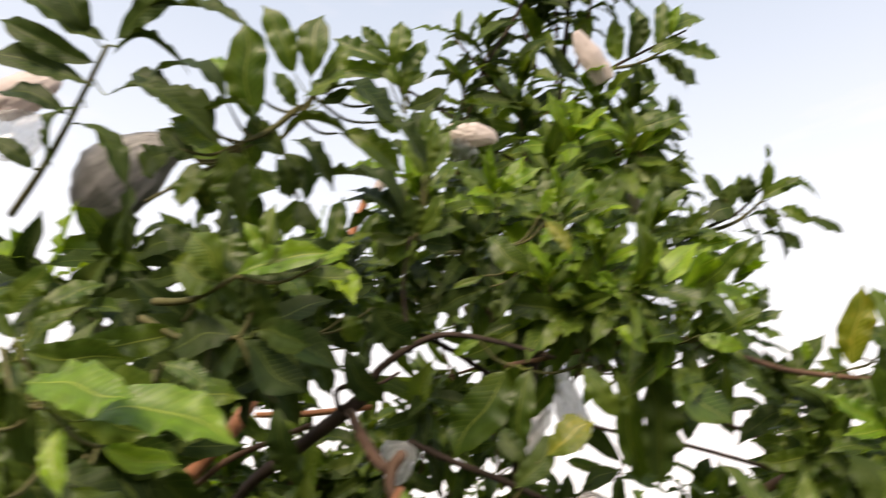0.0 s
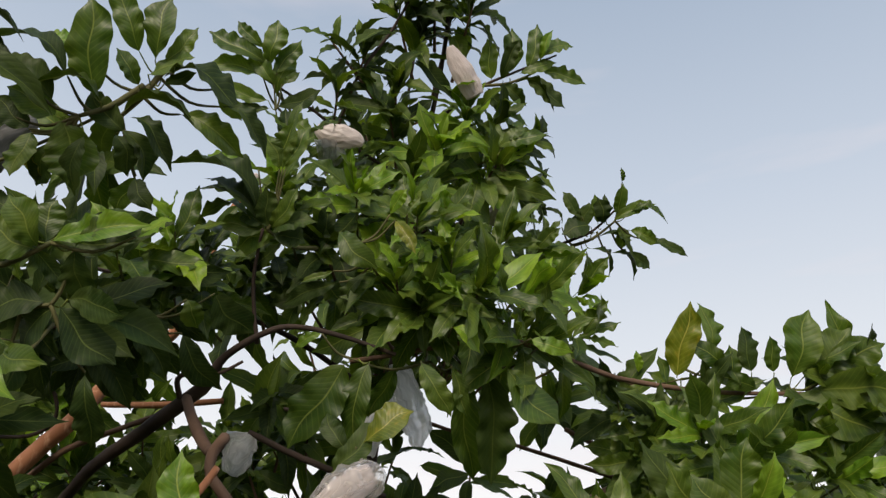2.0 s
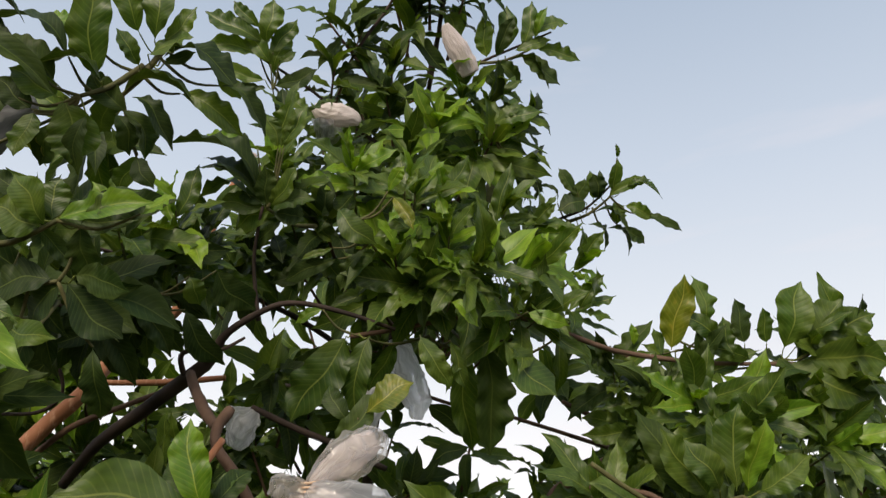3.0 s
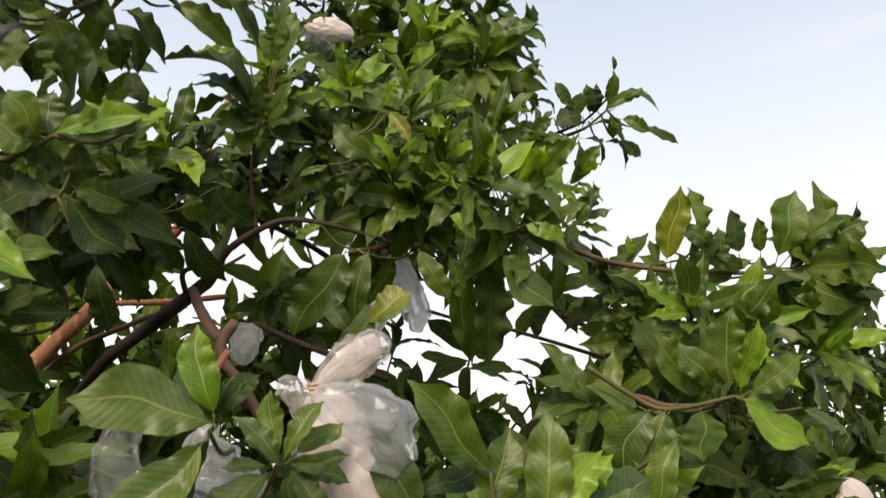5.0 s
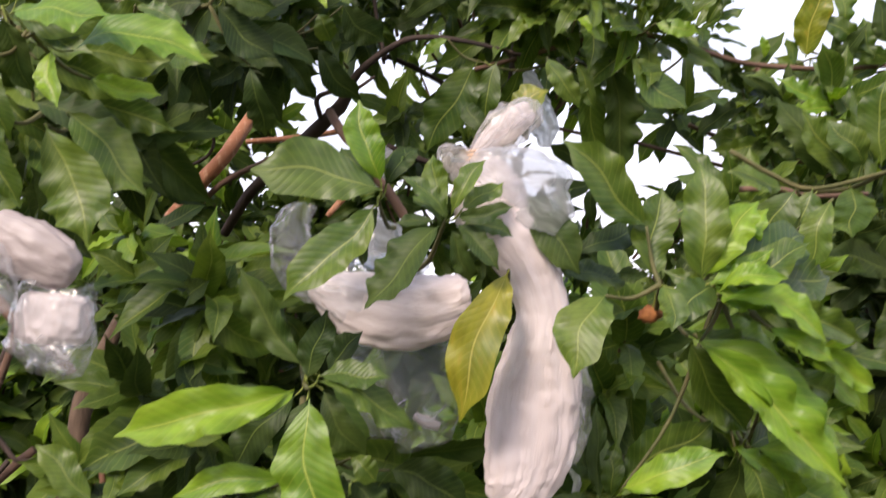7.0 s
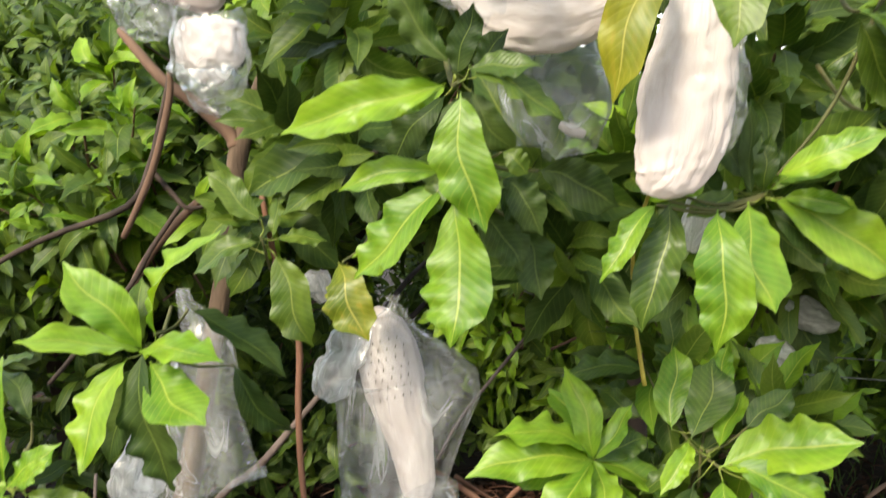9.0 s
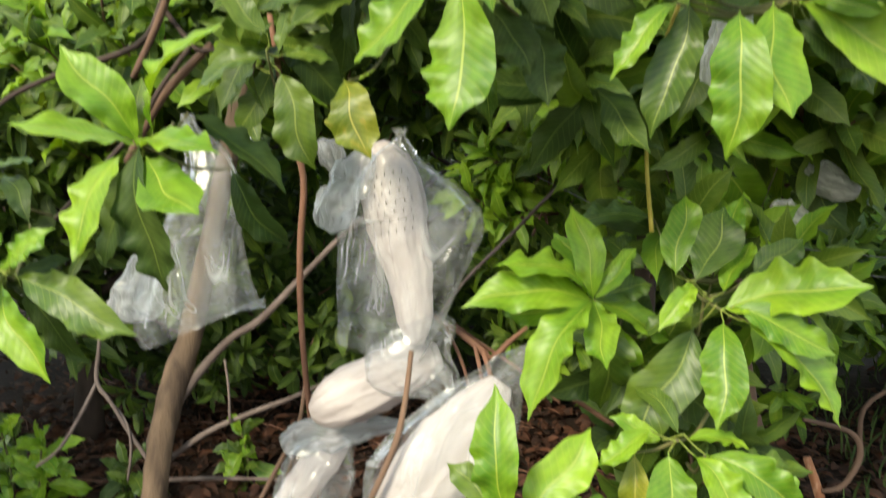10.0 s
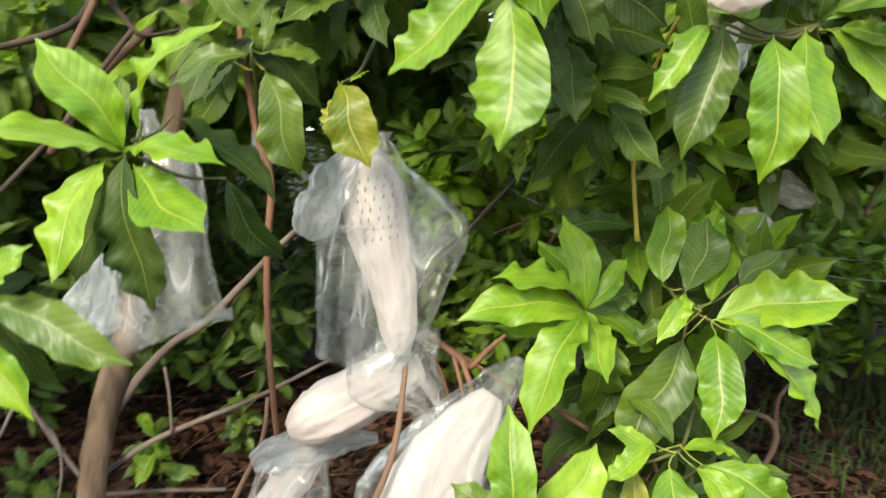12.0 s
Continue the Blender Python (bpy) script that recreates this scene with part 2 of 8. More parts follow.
def film_material(name, milk, tint=(0.82, 0.82, 0.84)):
    """Clear plastic film: see-through, glossy, its crease highlights painted as pale lines."""
    m, t, bsdf, out = base_material(name)
    n, l = t.nodes.new, t.links.new
    clear = n("ShaderNodeBsdfTransparent"); clear.inputs["Color"].default_value = (0.95, 0.96, 0.97, 1)
    white = n("ShaderNodeBsdfDiffuse"); white.inputs["Color"].default_value = (*tint, 1)
    gloss = n("ShaderNodeBsdfGlossy"); gloss.inputs["Roughness"].default_value = 0.14
    tex = n("ShaderNodeTexCoord")
    cl = n("ShaderNodeTexNoise"); cl.inputs["Scale"].default_value = 10.0; cl.inputs["Detail"].default_value = 3.0
    l(tex.outputs["Object"], cl.inputs["Vector"])
    uv = n("ShaderNodeUVMap")
    bent = n("ShaderNodeMix"); bent.data_type = "VECTOR"; bent.inputs["Factor"].default_value = 0.03
    l(uv.outputs[0], bent.inputs["A"]); l(cl.outputs["Color"], bent.inputs["B"])
    mp = n("ShaderNodeMapping"); mp.inputs["Scale"].default_value = (2.6, 1.7, 1.0); mp.inputs["Rotation"].default_value = (0, 0, 0.8)
    l(bent.outputs["Result"], mp.inputs["Vector"])
    crease = n("ShaderNodeTexNoise"); crease.inputs["Scale"].default_value = 1.3; crease.inputs["Detail"].default_value = 1.2; crease.inputs["Distortion"].default_value = 1.1
    l(mp.outputs[0], crease.inputs["Vector"])
    off = n("ShaderNodeMath"); off.operation = "SUBTRACT"; off.inputs[1].default_value = 0.5
    l(crease.outputs["Fac"], off.inputs[0])
    fold = n("ShaderNodeMath"); fold.operation = "ABSOLUTE"; l(off.outputs[0], fold.inputs[0])
    line = n("ShaderNodeMapRange"); line.inputs["From Min"].default_value, line.inputs["From Max"].default_value = 0.0, 0.016
    line.inputs["To Min"].default_value, line.inputs["To Max"].default_value = milk + 0.16, milk
    l(fold.outputs[0], line.inputs["Value"])
    mp2 = n("ShaderNodeMapping"); mp2.inputs["Scale"].default_value = (2.6, 0.8, 1.0); mp2.inputs["Rotation"].default_value = (0, 0, 0.15)
    l(uv.outputs[0], mp2.inputs["Vector"])
    band = n("ShaderNodeTexNoise"); band.inputs["Scale"].default_value = 2.4; band.inputs["Detail"].default_value = 2.0
    l(mp2.outputs[0], band.inputs["Vector"])
    cloud = n("ShaderNodeMapRange"); cloud.inputs["From Min"].default_value, cloud.inputs["From Max"].default_value = 0.38, 0.68
    cloud.inputs["To Min"].default_value, cloud.inputs["To Max"].default_value = (0.35, 2.0) if milk < 0.2 else (0.75, 1.3)
    l(band.outputs["Fac"], cloud.inputs["Value"])
    mk = n("ShaderNodeMath"); mk.operation = "MULTIPLY"; mk.use_clamp = True
    l(line.outputs["Result"], mk.inputs[0]); l(cloud.outputs["Result"], mk.inputs[1])
    bp = n("ShaderNodeBump"); bp.inputs["Strength"].default_value = 0.5; bp.inputs["Distance"].default_value = 0.02
    l(fold.outputs[0], bp.inputs["Height"])
    l(bp.outputs["Normal"], gloss.inputs["Normal"])
    lit = n("ShaderNodeBsdfTranslucent"); lit.inputs["Color"].default_value = (0.86, 0.86, 0.86, 1)
    body = n("ShaderNodeMixShader"); body.inputs[0].default_value = 0.5 if milk < 0.2 else 0.68; l(white.outputs[0], body.inputs[1]); l(lit.outputs[0], body.inputs[2])
    a = n("ShaderNodeMixShader"); l(mk.outputs[0], a.inputs[0]); l(clear.outputs[0], a.inputs[1]); l(body.outputs[0], a.inputs[2])
    fr = n("ShaderNodeFresnel"); fr.inputs["IOR"].default_value = 1.4
    l(bp.outputs["Normal"], fr.inputs["Normal"])
    fm = n("ShaderNodeMath"); fm.operation = "MULTIPLY_ADD"; fm.inputs[1].default_value = 0.36 if milk < 0.2 else 0.16; fm.inputs[2].default_value = 0.01
    l(fr.outputs[0], fm.inputs[0])
    b = n("ShaderNodeMixShader"); l(fm.outputs[0], b.inputs[0]); l(a.outputs[0], b.inputs[1]); l(gloss.outputs[0], b.inputs[2])
    l(b.outputs[0], out.inputs["Surface"])
    return m


# D also stands for shade on inner and backlit leaves, Y for lit ones
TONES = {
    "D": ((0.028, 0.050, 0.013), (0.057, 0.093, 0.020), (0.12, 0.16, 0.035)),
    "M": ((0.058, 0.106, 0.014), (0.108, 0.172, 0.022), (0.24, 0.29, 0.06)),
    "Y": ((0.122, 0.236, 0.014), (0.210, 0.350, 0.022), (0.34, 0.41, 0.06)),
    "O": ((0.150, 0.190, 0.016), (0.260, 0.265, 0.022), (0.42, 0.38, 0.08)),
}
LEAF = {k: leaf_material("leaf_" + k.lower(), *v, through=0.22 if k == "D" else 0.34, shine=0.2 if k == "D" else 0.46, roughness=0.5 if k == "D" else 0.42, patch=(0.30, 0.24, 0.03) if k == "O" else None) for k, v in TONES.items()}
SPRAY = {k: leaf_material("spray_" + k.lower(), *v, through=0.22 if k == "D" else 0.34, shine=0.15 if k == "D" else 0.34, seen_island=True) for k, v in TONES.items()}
BARK = rough_material("bark", (0.085, 0.052, 0.038), (0.19, 0.115, 0.078), 9, 0.85, 0.6, 0.008, (1, 1, 0.22))
BARK_GREY = rough_material("bark_grey", (0.045, 0.030, 0.022), (0.165, 0.112, 0.074), 20, 0.88, 0.8, 0.010, (1, 1, 0.16))
BARK_DARK = rough_material("bark_dark", (0.030, 0.022, 0.018), (0.075, 0.052, 0.042), 12, 0.85, 0.6, 0.006, (1, 1, 0.5))
BARK_ORANGE = rough_material("bark_orange", (0.30, 0.125, 0.060), (0.44, 0.20, 0.105), 8, 0.7, 0.4, 0.004, (1, 1, 0.3), third=(0.50, 0.27, 0.16))
TWIG = rough_material("twig", (0.075, 0.085, 0.03), (0.14, 0.125, 0.05), 30, 0.7, 0.3, 0.003)
STALK = rough_material("stalk_green", (0.13, 0.17, 0.03), (0.22, 0.25, 0.05), 30, 0.6, 0.2, 0.002)
TWIG_YELLOW = rough_material("twig_yellow", (0.33, 0.26, 0.04), (0.45, 0.36, 0.07), 30, 0.6, 0.3, 0.003)
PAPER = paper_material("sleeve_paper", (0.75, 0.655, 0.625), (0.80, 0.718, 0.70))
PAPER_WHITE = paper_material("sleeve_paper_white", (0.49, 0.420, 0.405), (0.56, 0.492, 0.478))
# grey here is the shaded side of a bag, put into the colour
PAPER_SHADED = paper_material("sleeve_paper_shaded", (0.16, 0.16, 0.155), (0.27, 0.265, 0.26))
FILM = film_material("plastic_film", 0.125)
FILM_WHITE = film_material("plastic_film_white", 0.68, (0.90, 0.87, 0.82))
FILM_TAN = film_material("plastic_film_tan", 0.34, (0.78, 0.66, 0.54))
FILM_MILKY = film_material("plastic_film_milky", 0.4)
HOLE = rough_material("hole_dark", (0.09, 0.08, 0.065), (0.16, 0.14, 0.11), 40)
DRIED = rough_material("dried_skin", (0.15, 0.052, 0.018), (0.34, 0.14, 0.045), 60, 0.7, 0.6, 0.004)
STRING = rough_material("tie_string", (0.62, 0.42, 0.28), (0.80, 0.60, 0.44), 60, 0.7)
# soil and litter are darkened below their own brown for canopy shade
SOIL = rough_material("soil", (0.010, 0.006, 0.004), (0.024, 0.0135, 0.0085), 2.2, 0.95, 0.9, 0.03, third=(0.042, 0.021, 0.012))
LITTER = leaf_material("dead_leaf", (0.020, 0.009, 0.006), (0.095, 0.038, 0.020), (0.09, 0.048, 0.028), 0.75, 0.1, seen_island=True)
GRASS = rough_material("grass_blade", (0.035, 0.060, 0.014), (0.085, 0.120, 0.030), 6, 0.7, 0.1)
BARK_PALE = rough_material("bark_pale", (0.085, 0.062, 0.055), (0.17, 0.130, 0.115), 14, 0.85, 0.5, 0.005, (1, 1, 0.4))
BARK_RED = rough_material("bark_red", (0.12, 0.058, 0.038), (0.23, 0.115, 0.075), 14, 0.75, 0.5, 0.004, (1, 1, 0.4))
WIRE = rough_material("wire", (0.10, 0.10, 0.10), (0.22, 0.22, 0.21), 20, 0.5)


# ---- helpers for shapes ----
def link_mesh(name, verts, faces, material, uvs=None, smooth=True):
    me = bpy.data.meshes.new(name)
    me.from_pydata(verts, [], faces)
    me.materials.append(material)
    if uvs is not None:
        layer = me.uv_layers.new(name="UVMap")
        idx = np.zeros(len(me.loops), dtype=np.int32)
        me.loops.foreach_get("vertex_index", idx)
        layer.data.foreach_set("uv", np.asarray(uvs, dtype=np.float32)[idx].ravel())
    if smooth:
        me.polygons.foreach_set("use_smooth", [True] * len(me.polygons))
    me.update()
    return me


ORIGIN = {}


def place(ob, at, parent=None):
    """Puts ob with its origin at a world place, under parent if there is one."""
    ORIGIN[ob.name] = Vector(at)
    if parent is not None:
        ob.parent = parent
        ob.matrix_parent_inverse = Matrix.Translation(-ORIGIN[parent.name])
    ob.location = at
    return ob


def thing(name, at, label, category, group="", kind=""):
    return tagged(place(new(name), at), label, category, group, kind)


def blade(rows, cols, width, bend, fold, wave, phase, twist=0.0, curl=0.0):
    """A leaf of length 1 along +y, upper side +z, from its stalk at the origin to its tip: vertices, faces and blade coordinates."""
    v, f, uv = [], [], []
    for i in range(rows + 1):
        s = i / rows
        g = min(1.0, max(0.0, (s - 0.05) / 0.95))
        half = width * 0.5 * math.sin(math.pi * g ** (1.08 + 0.20 * math.sin(phase * 7))) ** 0.56 if 0 < g < 1 else 0.0
        end = min(1.0, max(0.0, (g - 0.78) / 0.17))
        half *= 1 - 0.66 * end * end * (3 - 2 * end)
        half = max(half, 0.006 if s <= 0.06 else 0.0012)
        mid = math.sin(math.pi * s)
        arch = bend * mid + 0.22 * bend * math.sin(2 * math.pi * s) - curl * max(0.0, (s - 0.72) / 0.28) ** 2 + 0.012 * math.sin(phase * 2 + 9 * s) * mid
        side = (0.065 * math.sin(phase + 2.2 * s) + 0.014 * math.sin(phase * 5 + 10 * s)) * mid
        lean = twist * (s - 0.35)
        for j in range(cols + 1):
            u = j / cols * 2 - 1
            turn = s * (27 + 7 * math.sin(phase)) + 2.6 * math.sin(phase + 3.4 * s) + (2.1 + math.sin(phase * 4) if u > 0 else 0)
            swing = (0.55 + 0.45 * math.sin(phase * 2.7 + 5.5 * s + (1.9 if u > 0 else 0))) * mid**0.6
            rim = abs(u) ** 1.7 * wave * math.sin(phase * 3 + turn) * swing
            nick = 1 + 1.5 * wave * math.sin(phase * 3 + turn + 0.9) * abs(u) * swing
            x, z = u * half * nick * (1 - 0.14 * abs(fold)), fold * half * (abs(u) - 0.45 * u * u) + rim
            v.append((x * math.cos(lean) - z * math.sin(lean) + side, s, arch + x * math.sin(lean) + z * math.cos(lean)))
            uv.append((j / cols, s))
    for i in range(rows):
        for j in range(cols):
            a = i * (cols + 1) + j
            f.append((a, a + 1, a + cols + 2, a + cols + 1))
    return v, f, uv


rng = random.Random(11)
FINE, COARSE = {}, []
SHAPES = []
for k in range(18):
    SHAPES.append((0.36 + 0.08 * rng.random(), -0.02 + 0.19 * rng.random(), 0.10 + 0.48 * rng.random(), 0.032 + 0.042 * rng.random(), rng.random() * 6.28, rng.uniform(-0.5, 0.5), rng.uniform(-0.01, 0.10)))
DROOPING = range(18, 26)
for k in DROOPING:
    SHAPES.append((0.42 + 0.10 * rng.random(), 0.17 + 0.12 * rng.random(), 0.35 + 0.5 * rng.random(), 0.026 + 0.030 * rng.random(), rng.random() * 6.28, rng.uniform(-0.9, 0.9), rng.uniform(0.02, 0.12)))
for tone in TONES:
    FINE[tone] = [link_mesh("leaf", *(lambda b: (b[0], b[1], LEAF[tone], b[2]))(blade(28, 6, *s))) for s in SHAPES]
for s in SHAPES:
    v, f, uv = blade(14, 4, *s)
    COARSE.append((np.array(v), np.array(f), np.array(uv)))
v, f, uv = blade(5, 2, 0.38, 0.14, 0.4, 0.02, 1.0, 0.3, 0.05)
FAR_LEAF = (np.array(v), np.array(f), np.array(uv))
v, f, uv = blade(5, 2, 0.42, 0.16, 0.5, 0.03, 1.0)
DRY_LEAF = (np.array(v), np.array(f), np.array(uv))


def leaf_pose(base, tip, hint, roll=0.0, slim=1.0):
    """The pose that lays a unit leaf from base to tip with its upper side towards hint."""
    y = Vector(tip) - Vector(base)
    length = y.length
    y.normalize()
    x = y.cross(Vector(hint))
    if x.length < 1e-3:
        x = y.cross(Vector((1, 0.3, 0.2)))
    x.normalize()
    z = x.cross(y)
    c, s = math.cos(roll), math.sin(roll)
    x, z = c * x + s * z, c * z - s * x
    m = Matrix(((x.x * slim, y.x, z.x), (x.y * slim, y.y, z.y), (x.z * slim, y.z, z.z))) @ Matrix.Diagonal((length, length, length))
    m = m.to_4x4()
    m.translation = base
    return m


class Pile:
    """Gathers many pieces into one mesh."""

    def __init__(self):
        self.v, self.f, self.u, self.n = [], [], [], 0

    def add(self, piece, m):
        v, f, u = piece
        a = np.array(m)
        self.v.append(v @ a[:3, :3].T + a[:3, 3])
        self.f.append(f + self.n)
        self.u.append(u)
        self.n += len(v)

    def mesh(self, name, material):
        return link_mesh(name, np.concatenate(self.v).tolist(), np.concatenate(self.f).tolist(), material, np.concatenate(self.u))


def tube_data(points, radii, sides=8, knots=0.0, seed=0):
    """A tapering limb along points, smoothed, with slight knots: vertices and faces about the first point."""
    r = random.Random(seed)
    p = [Vector(q) for q in points]
    path, rad = [], []
    for i in range(len(p) - 1):
        a, b = p[i], p[i + 1]
        before, after = p[max(i - 1, 0)], p[min(i + 2, len(p) - 1)]
        steps = 4 if len(p) > 2 else 3
        for k in range(steps):
            s = k / steps
            m0, m1 = (b - before) * 0.5, (after - a) * 0.5
            q = a * (2 * s**3 - 3 * s**2 + 1) + m0 * (s**3 - 2 * s**2 + s) + b * (-2 * s**3 + 3 * s**2) + m1 * (s**3 - s**2)
            path.append(q)
            rad.append(radii[i] * (1 - s) + radii[i + 1] * s)
    path.append(p[-1]); rad.append(radii[-1])
    verts, faces = [], []
    o = path[0]
    side = None
    for i, q in enumerate(path):
        d = (path[min(i + 1, len(path) - 1)] - path[max(i - 1, 0)]).normalized()
        if side is None:
            side = d.orthogonal().normalized()
        side = (side - d * side.dot(d)).normalized()
        up = d.cross(side)
        for k in range(sides):
            a = 2 * math.pi * k / sides
            w = rad[i] * (1 + knots * (r.random() - 0.5))
            verts.append(q - o + (side * math.cos(a) + up * math.sin(a)) * w)
    for i in range(len(path) - 1):
        for k in range(sides):
            a, b = i * sides + k, i * sides + (k + 1) % sides
            faces.append((a, b, b + sides, a + sides))
    faces.append(tuple(range(sides))[::-1])
    faces.append(tuple(range((len(path) - 1) * sides, len(path) * sides)))
    return [tuple(q) for q in verts], faces, o


def limb(parent, name, points, radii, material, sides=9, label=""):
    v, f, o = tube_data(points, radii, sides, 0.16, len(points) * 7 + int(abs(points[0][0]) * 100))
    ob = place(new(name, link_mesh(name, v, f, material)), o, parent)
    return tagged(ob, label)


def sprig(tree, tip, back, thick=0.0027, material=None):
    """A leafy shoot: its twig ends at tip, where the leaves stand."""
    tip, back = Vector(tip), Vector(back)
    mid = (tip + back) * 0.5 + Vector((0, 0, -0.10 * (tip - back).length))
    v, f, o = tube_data([back, mid, tip], [thick * 1.5, thick * 1.2, thick * 0.8], 6, 0.1, 3)
    sh = place(new("shoot", link_mesh("shoot", v, f, material or TWIG)), o, tree)
    SHOOT_TIP[sh.name] = (tip, back)
    return sh


SHOOT_TIP = {}


LEAF_RNG = random.Random(5)
UNDER, ACROSS, DROOP = (0.0, -0.97, -0.1), (0.0, -0.9, 0.3), (0.0, -0.74, 0.67)


def leaf(shoot, base, tip, tone, slim=1.0, hint=(0.0, -0.65, 0.76)):
    """One leaf from base to tip on a shoot; a drooping one arches between them."""
    me = FINE[tone][LEAF_RNG.choice(DROOPING) if hint == DROOP else LEAF_RNG.randrange(18)]
    ob = new("leaf", me)
    ob.parent = shoot
    ob.matrix_parent_inverse = Matrix.Translation(-ORIGIN[shoot.name])
    ob.matrix_basis = leaf_pose(base, tip, hint, LEAF_RNG.uniform(-0.35, 0.35), slim)
    if shoot.name in SHOOT_TIP:
        end, back = SHOOT_TIP[shoot.name]
        base = Vector(base)
        along = max(0.0, min(1.0, (base - end).dot(back - end) / (back - end).length_squared))
        root = end.lerp(back, along)
        far = (base - root).length
        if far > 0.02:
            bow = Vector((0, 0.01, -0.12 * far))
            v, f, o = tube_data([root, (root + base) * 0.5 + bow, base], [0.0019, 0.0015, 0.0013] if far < 0.06 else [0.0036, 0.0030, 0.0018], 5)
            place(new("leaf_stalk", link_mesh("leaf_stalk", v, f, STALK if far < 0.06 else TWIG)), o, shoot)
    return ob


def whorl(tip, axis, count, length, seed, sag=0.35):
    """Bases and tips of the leaves that stand round the end of a shoot."""
    r = random.Random(seed)
    axis = Vector(axis).normalized()
    x = axis.orthogonal().normalized()
    y = axis.cross(x)
    a0 = r.random() * 6.28
    for k in range(count):
        s = (k + 0.5) / count
        a = a0 + k * 2.4 + r.uniform(-0.3, 0.3)
        lean = radians(22 + 88 * s + r.uniform(-14, 14))
        d = axis * math.cos(lean) + (x * math.cos(a) + y * math.sin(a)) * math.sin(lean)
        d = (d + Vector((0, 0, -sag * s * r.uniform(0.4, 1.3)))).normalized()
        base = Vector(tip) - axis * (0.012 + 0.10 * s * length / 0.18)
        yield base, base + d * length * r.uniform(0.72, 1.12) * (0.8 + 0.25 * min(1, 2 * s)), (axis * 0.6 + Vector((r.uniform(-0.3, 0.3), -0.8, 0.25))).normalized(), r


def rosette(tree, tip, axis, count, length, tones, seed, sag=0.35):
    """A shoot with a whorl of single leaves."""
    axis = Vector(axis).normalized()
    sh = sprig(tree, tip, Vector(tip) - axis * 0.18 + Vector((0, 0.05, -0.05)))
    for base, end, hint, r in whorl(tip, axis, count, length, seed, sag):
        leaf(sh, base, end, r.choice(tones), r.uniform(0.60, 0.90), hint)
    return sh


def spray(piles, twigs, tip, axis, count, length, tones, seed, coarse=True, sag=0.35):
    """The same, added to one mesh of the tree's farther leaves. Crowns stay thin about their openings."""
    if any((Vector(tip) - c).length < r for c, r in OPENINGS):
        return
    for base, end, hint, r in whorl(tip, axis, count, length, seed, sag):
        piece = COARSE[r.randrange(len(COARSE))] if coarse else FAR_LEAF
        piles[r.choice(tones)].add(piece, leaf_pose(base, end, hint, r.uniform(-0.6, 0.6), r.uniform(0.58, 0.90)))
    if twigs is not None:
        axis = Vector(axis).normalized()
        v, f, o = tube_data([Vector(tip) - axis * 0.22 + Vector((0, 0.04, -0.04)), tip], [0.006, 0.003], 5)
        twigs.add((np.array(v), np.array([q for q in f if len(q) == 4]), np.zeros((len(v), 2))), Matrix.Translation(o))


OPENINGS = [(Vector((0.002, 1.648, 1.351)), 0.09), (Vector((-0.018, 1.856, 1.352)), 0.1), (Vector((-0.038, 2.065, 1.353)), 0.12), (Vector((-0.063, 2.325, 1.355)), 0.14), (Vector((0.401, 1.721, 1.308)), 0.09), (Vector((0.426, 1.893, 1.287)), 0.1), (Vector((0.452, 2.076, 1.265)), 0.11), (Vector((0.491, 2.345, 1.232)), 0.14), (Vector((0.461, 1.744, 1.389)), 0.08), (Vector((0.486, 1.886, 1.378)), 0.09), (Vector((0.525, 2.104, 1.362)), 0.11), (Vector((0.573, 2.377, 1.341)), 0.14), (Vector((-0.037, 1.683, 1.356)), 0.1), (Vector((-0.064, 1.934, 1.331)), 0.13), (Vector((-0.102, 2.286, 1.297)), 0.17), (Vector((-0.37, 2.22, 2.69)), 0.20), (Vector((-0.50, 2.70, 2.86)), 0.26), (Vector((-0.67, 3.28, 3.06)), 0.30), (Vector((0.56, 2.40, 2.51)), 0.10), (Vector((0.63, 3.00, 2.66)), 0.12), (Vector((0.71, 3.60, 2.80)), 0.15), (Vector((-0.31, 2.05, 2.59)), 0.16), (Vector((-0.40, 2.42, 2.74)), 0.24), (Vector((-0.51, 2.89, 2.94)), 0.30), (Vector((-0.65, 3.45, 3.18)), 0.34), (Vector((0.65, 2.49, 2.59)), 0.07), (Vector((0.74, 2.08, 2.46)), 0.06), (Vector((0.86, 2.57, 2.59)), 0.08), (Vector((1.02, 3.27, 2.76)), 0.10), (Vector((1.27, 4.36, 3.04)), 0.18), (Vector((1.49, 5.35, 3.29)), 0.24), (Vector((0.81, 4.55, 3.12)), 0.22), (Vector((0.93, 5.54, 3.38)), 0.28), (Vector((-0.35, 2.07, 3.18)), 0.16), (Vector((-0.51, 2.59, 3.50)), 0.22), (Vector((-0.367, 1.758, 2.41)), 0.12), (Vector((-0.514, 2.222, 2.595)), 0.16), (Vector((-0.691, 2.778, 2.816)), 0.2), (Vector((-0.897, 3.427, 3.074)), 0.26), (Vector((-0.342, 2.011, 3.088)), 0.16), (Vector((-0.526, 2.621, 3.443)), 0.2), (Vector((1.297, 2.379, 2.721)), 0.1), (Vector((1.545, 2.949, 2.913)), 0.14)]


def new_piles():
    return {k: Pile() for k in TONES}


def close_piles(piles, tree, twigs=None):
    for k, p in piles.items():
        if p.n:
            tagged(place(new("foliage", p.mesh("foliage", SPRAY[k])), (0, 0, 0), tree), kind="stuff")
    if twigs is not None and twigs.n:
        tagged(place(new("brushwood", twigs.mesh("brushwood", BARK)), (0, 0, 0), tree), kind="stuff")


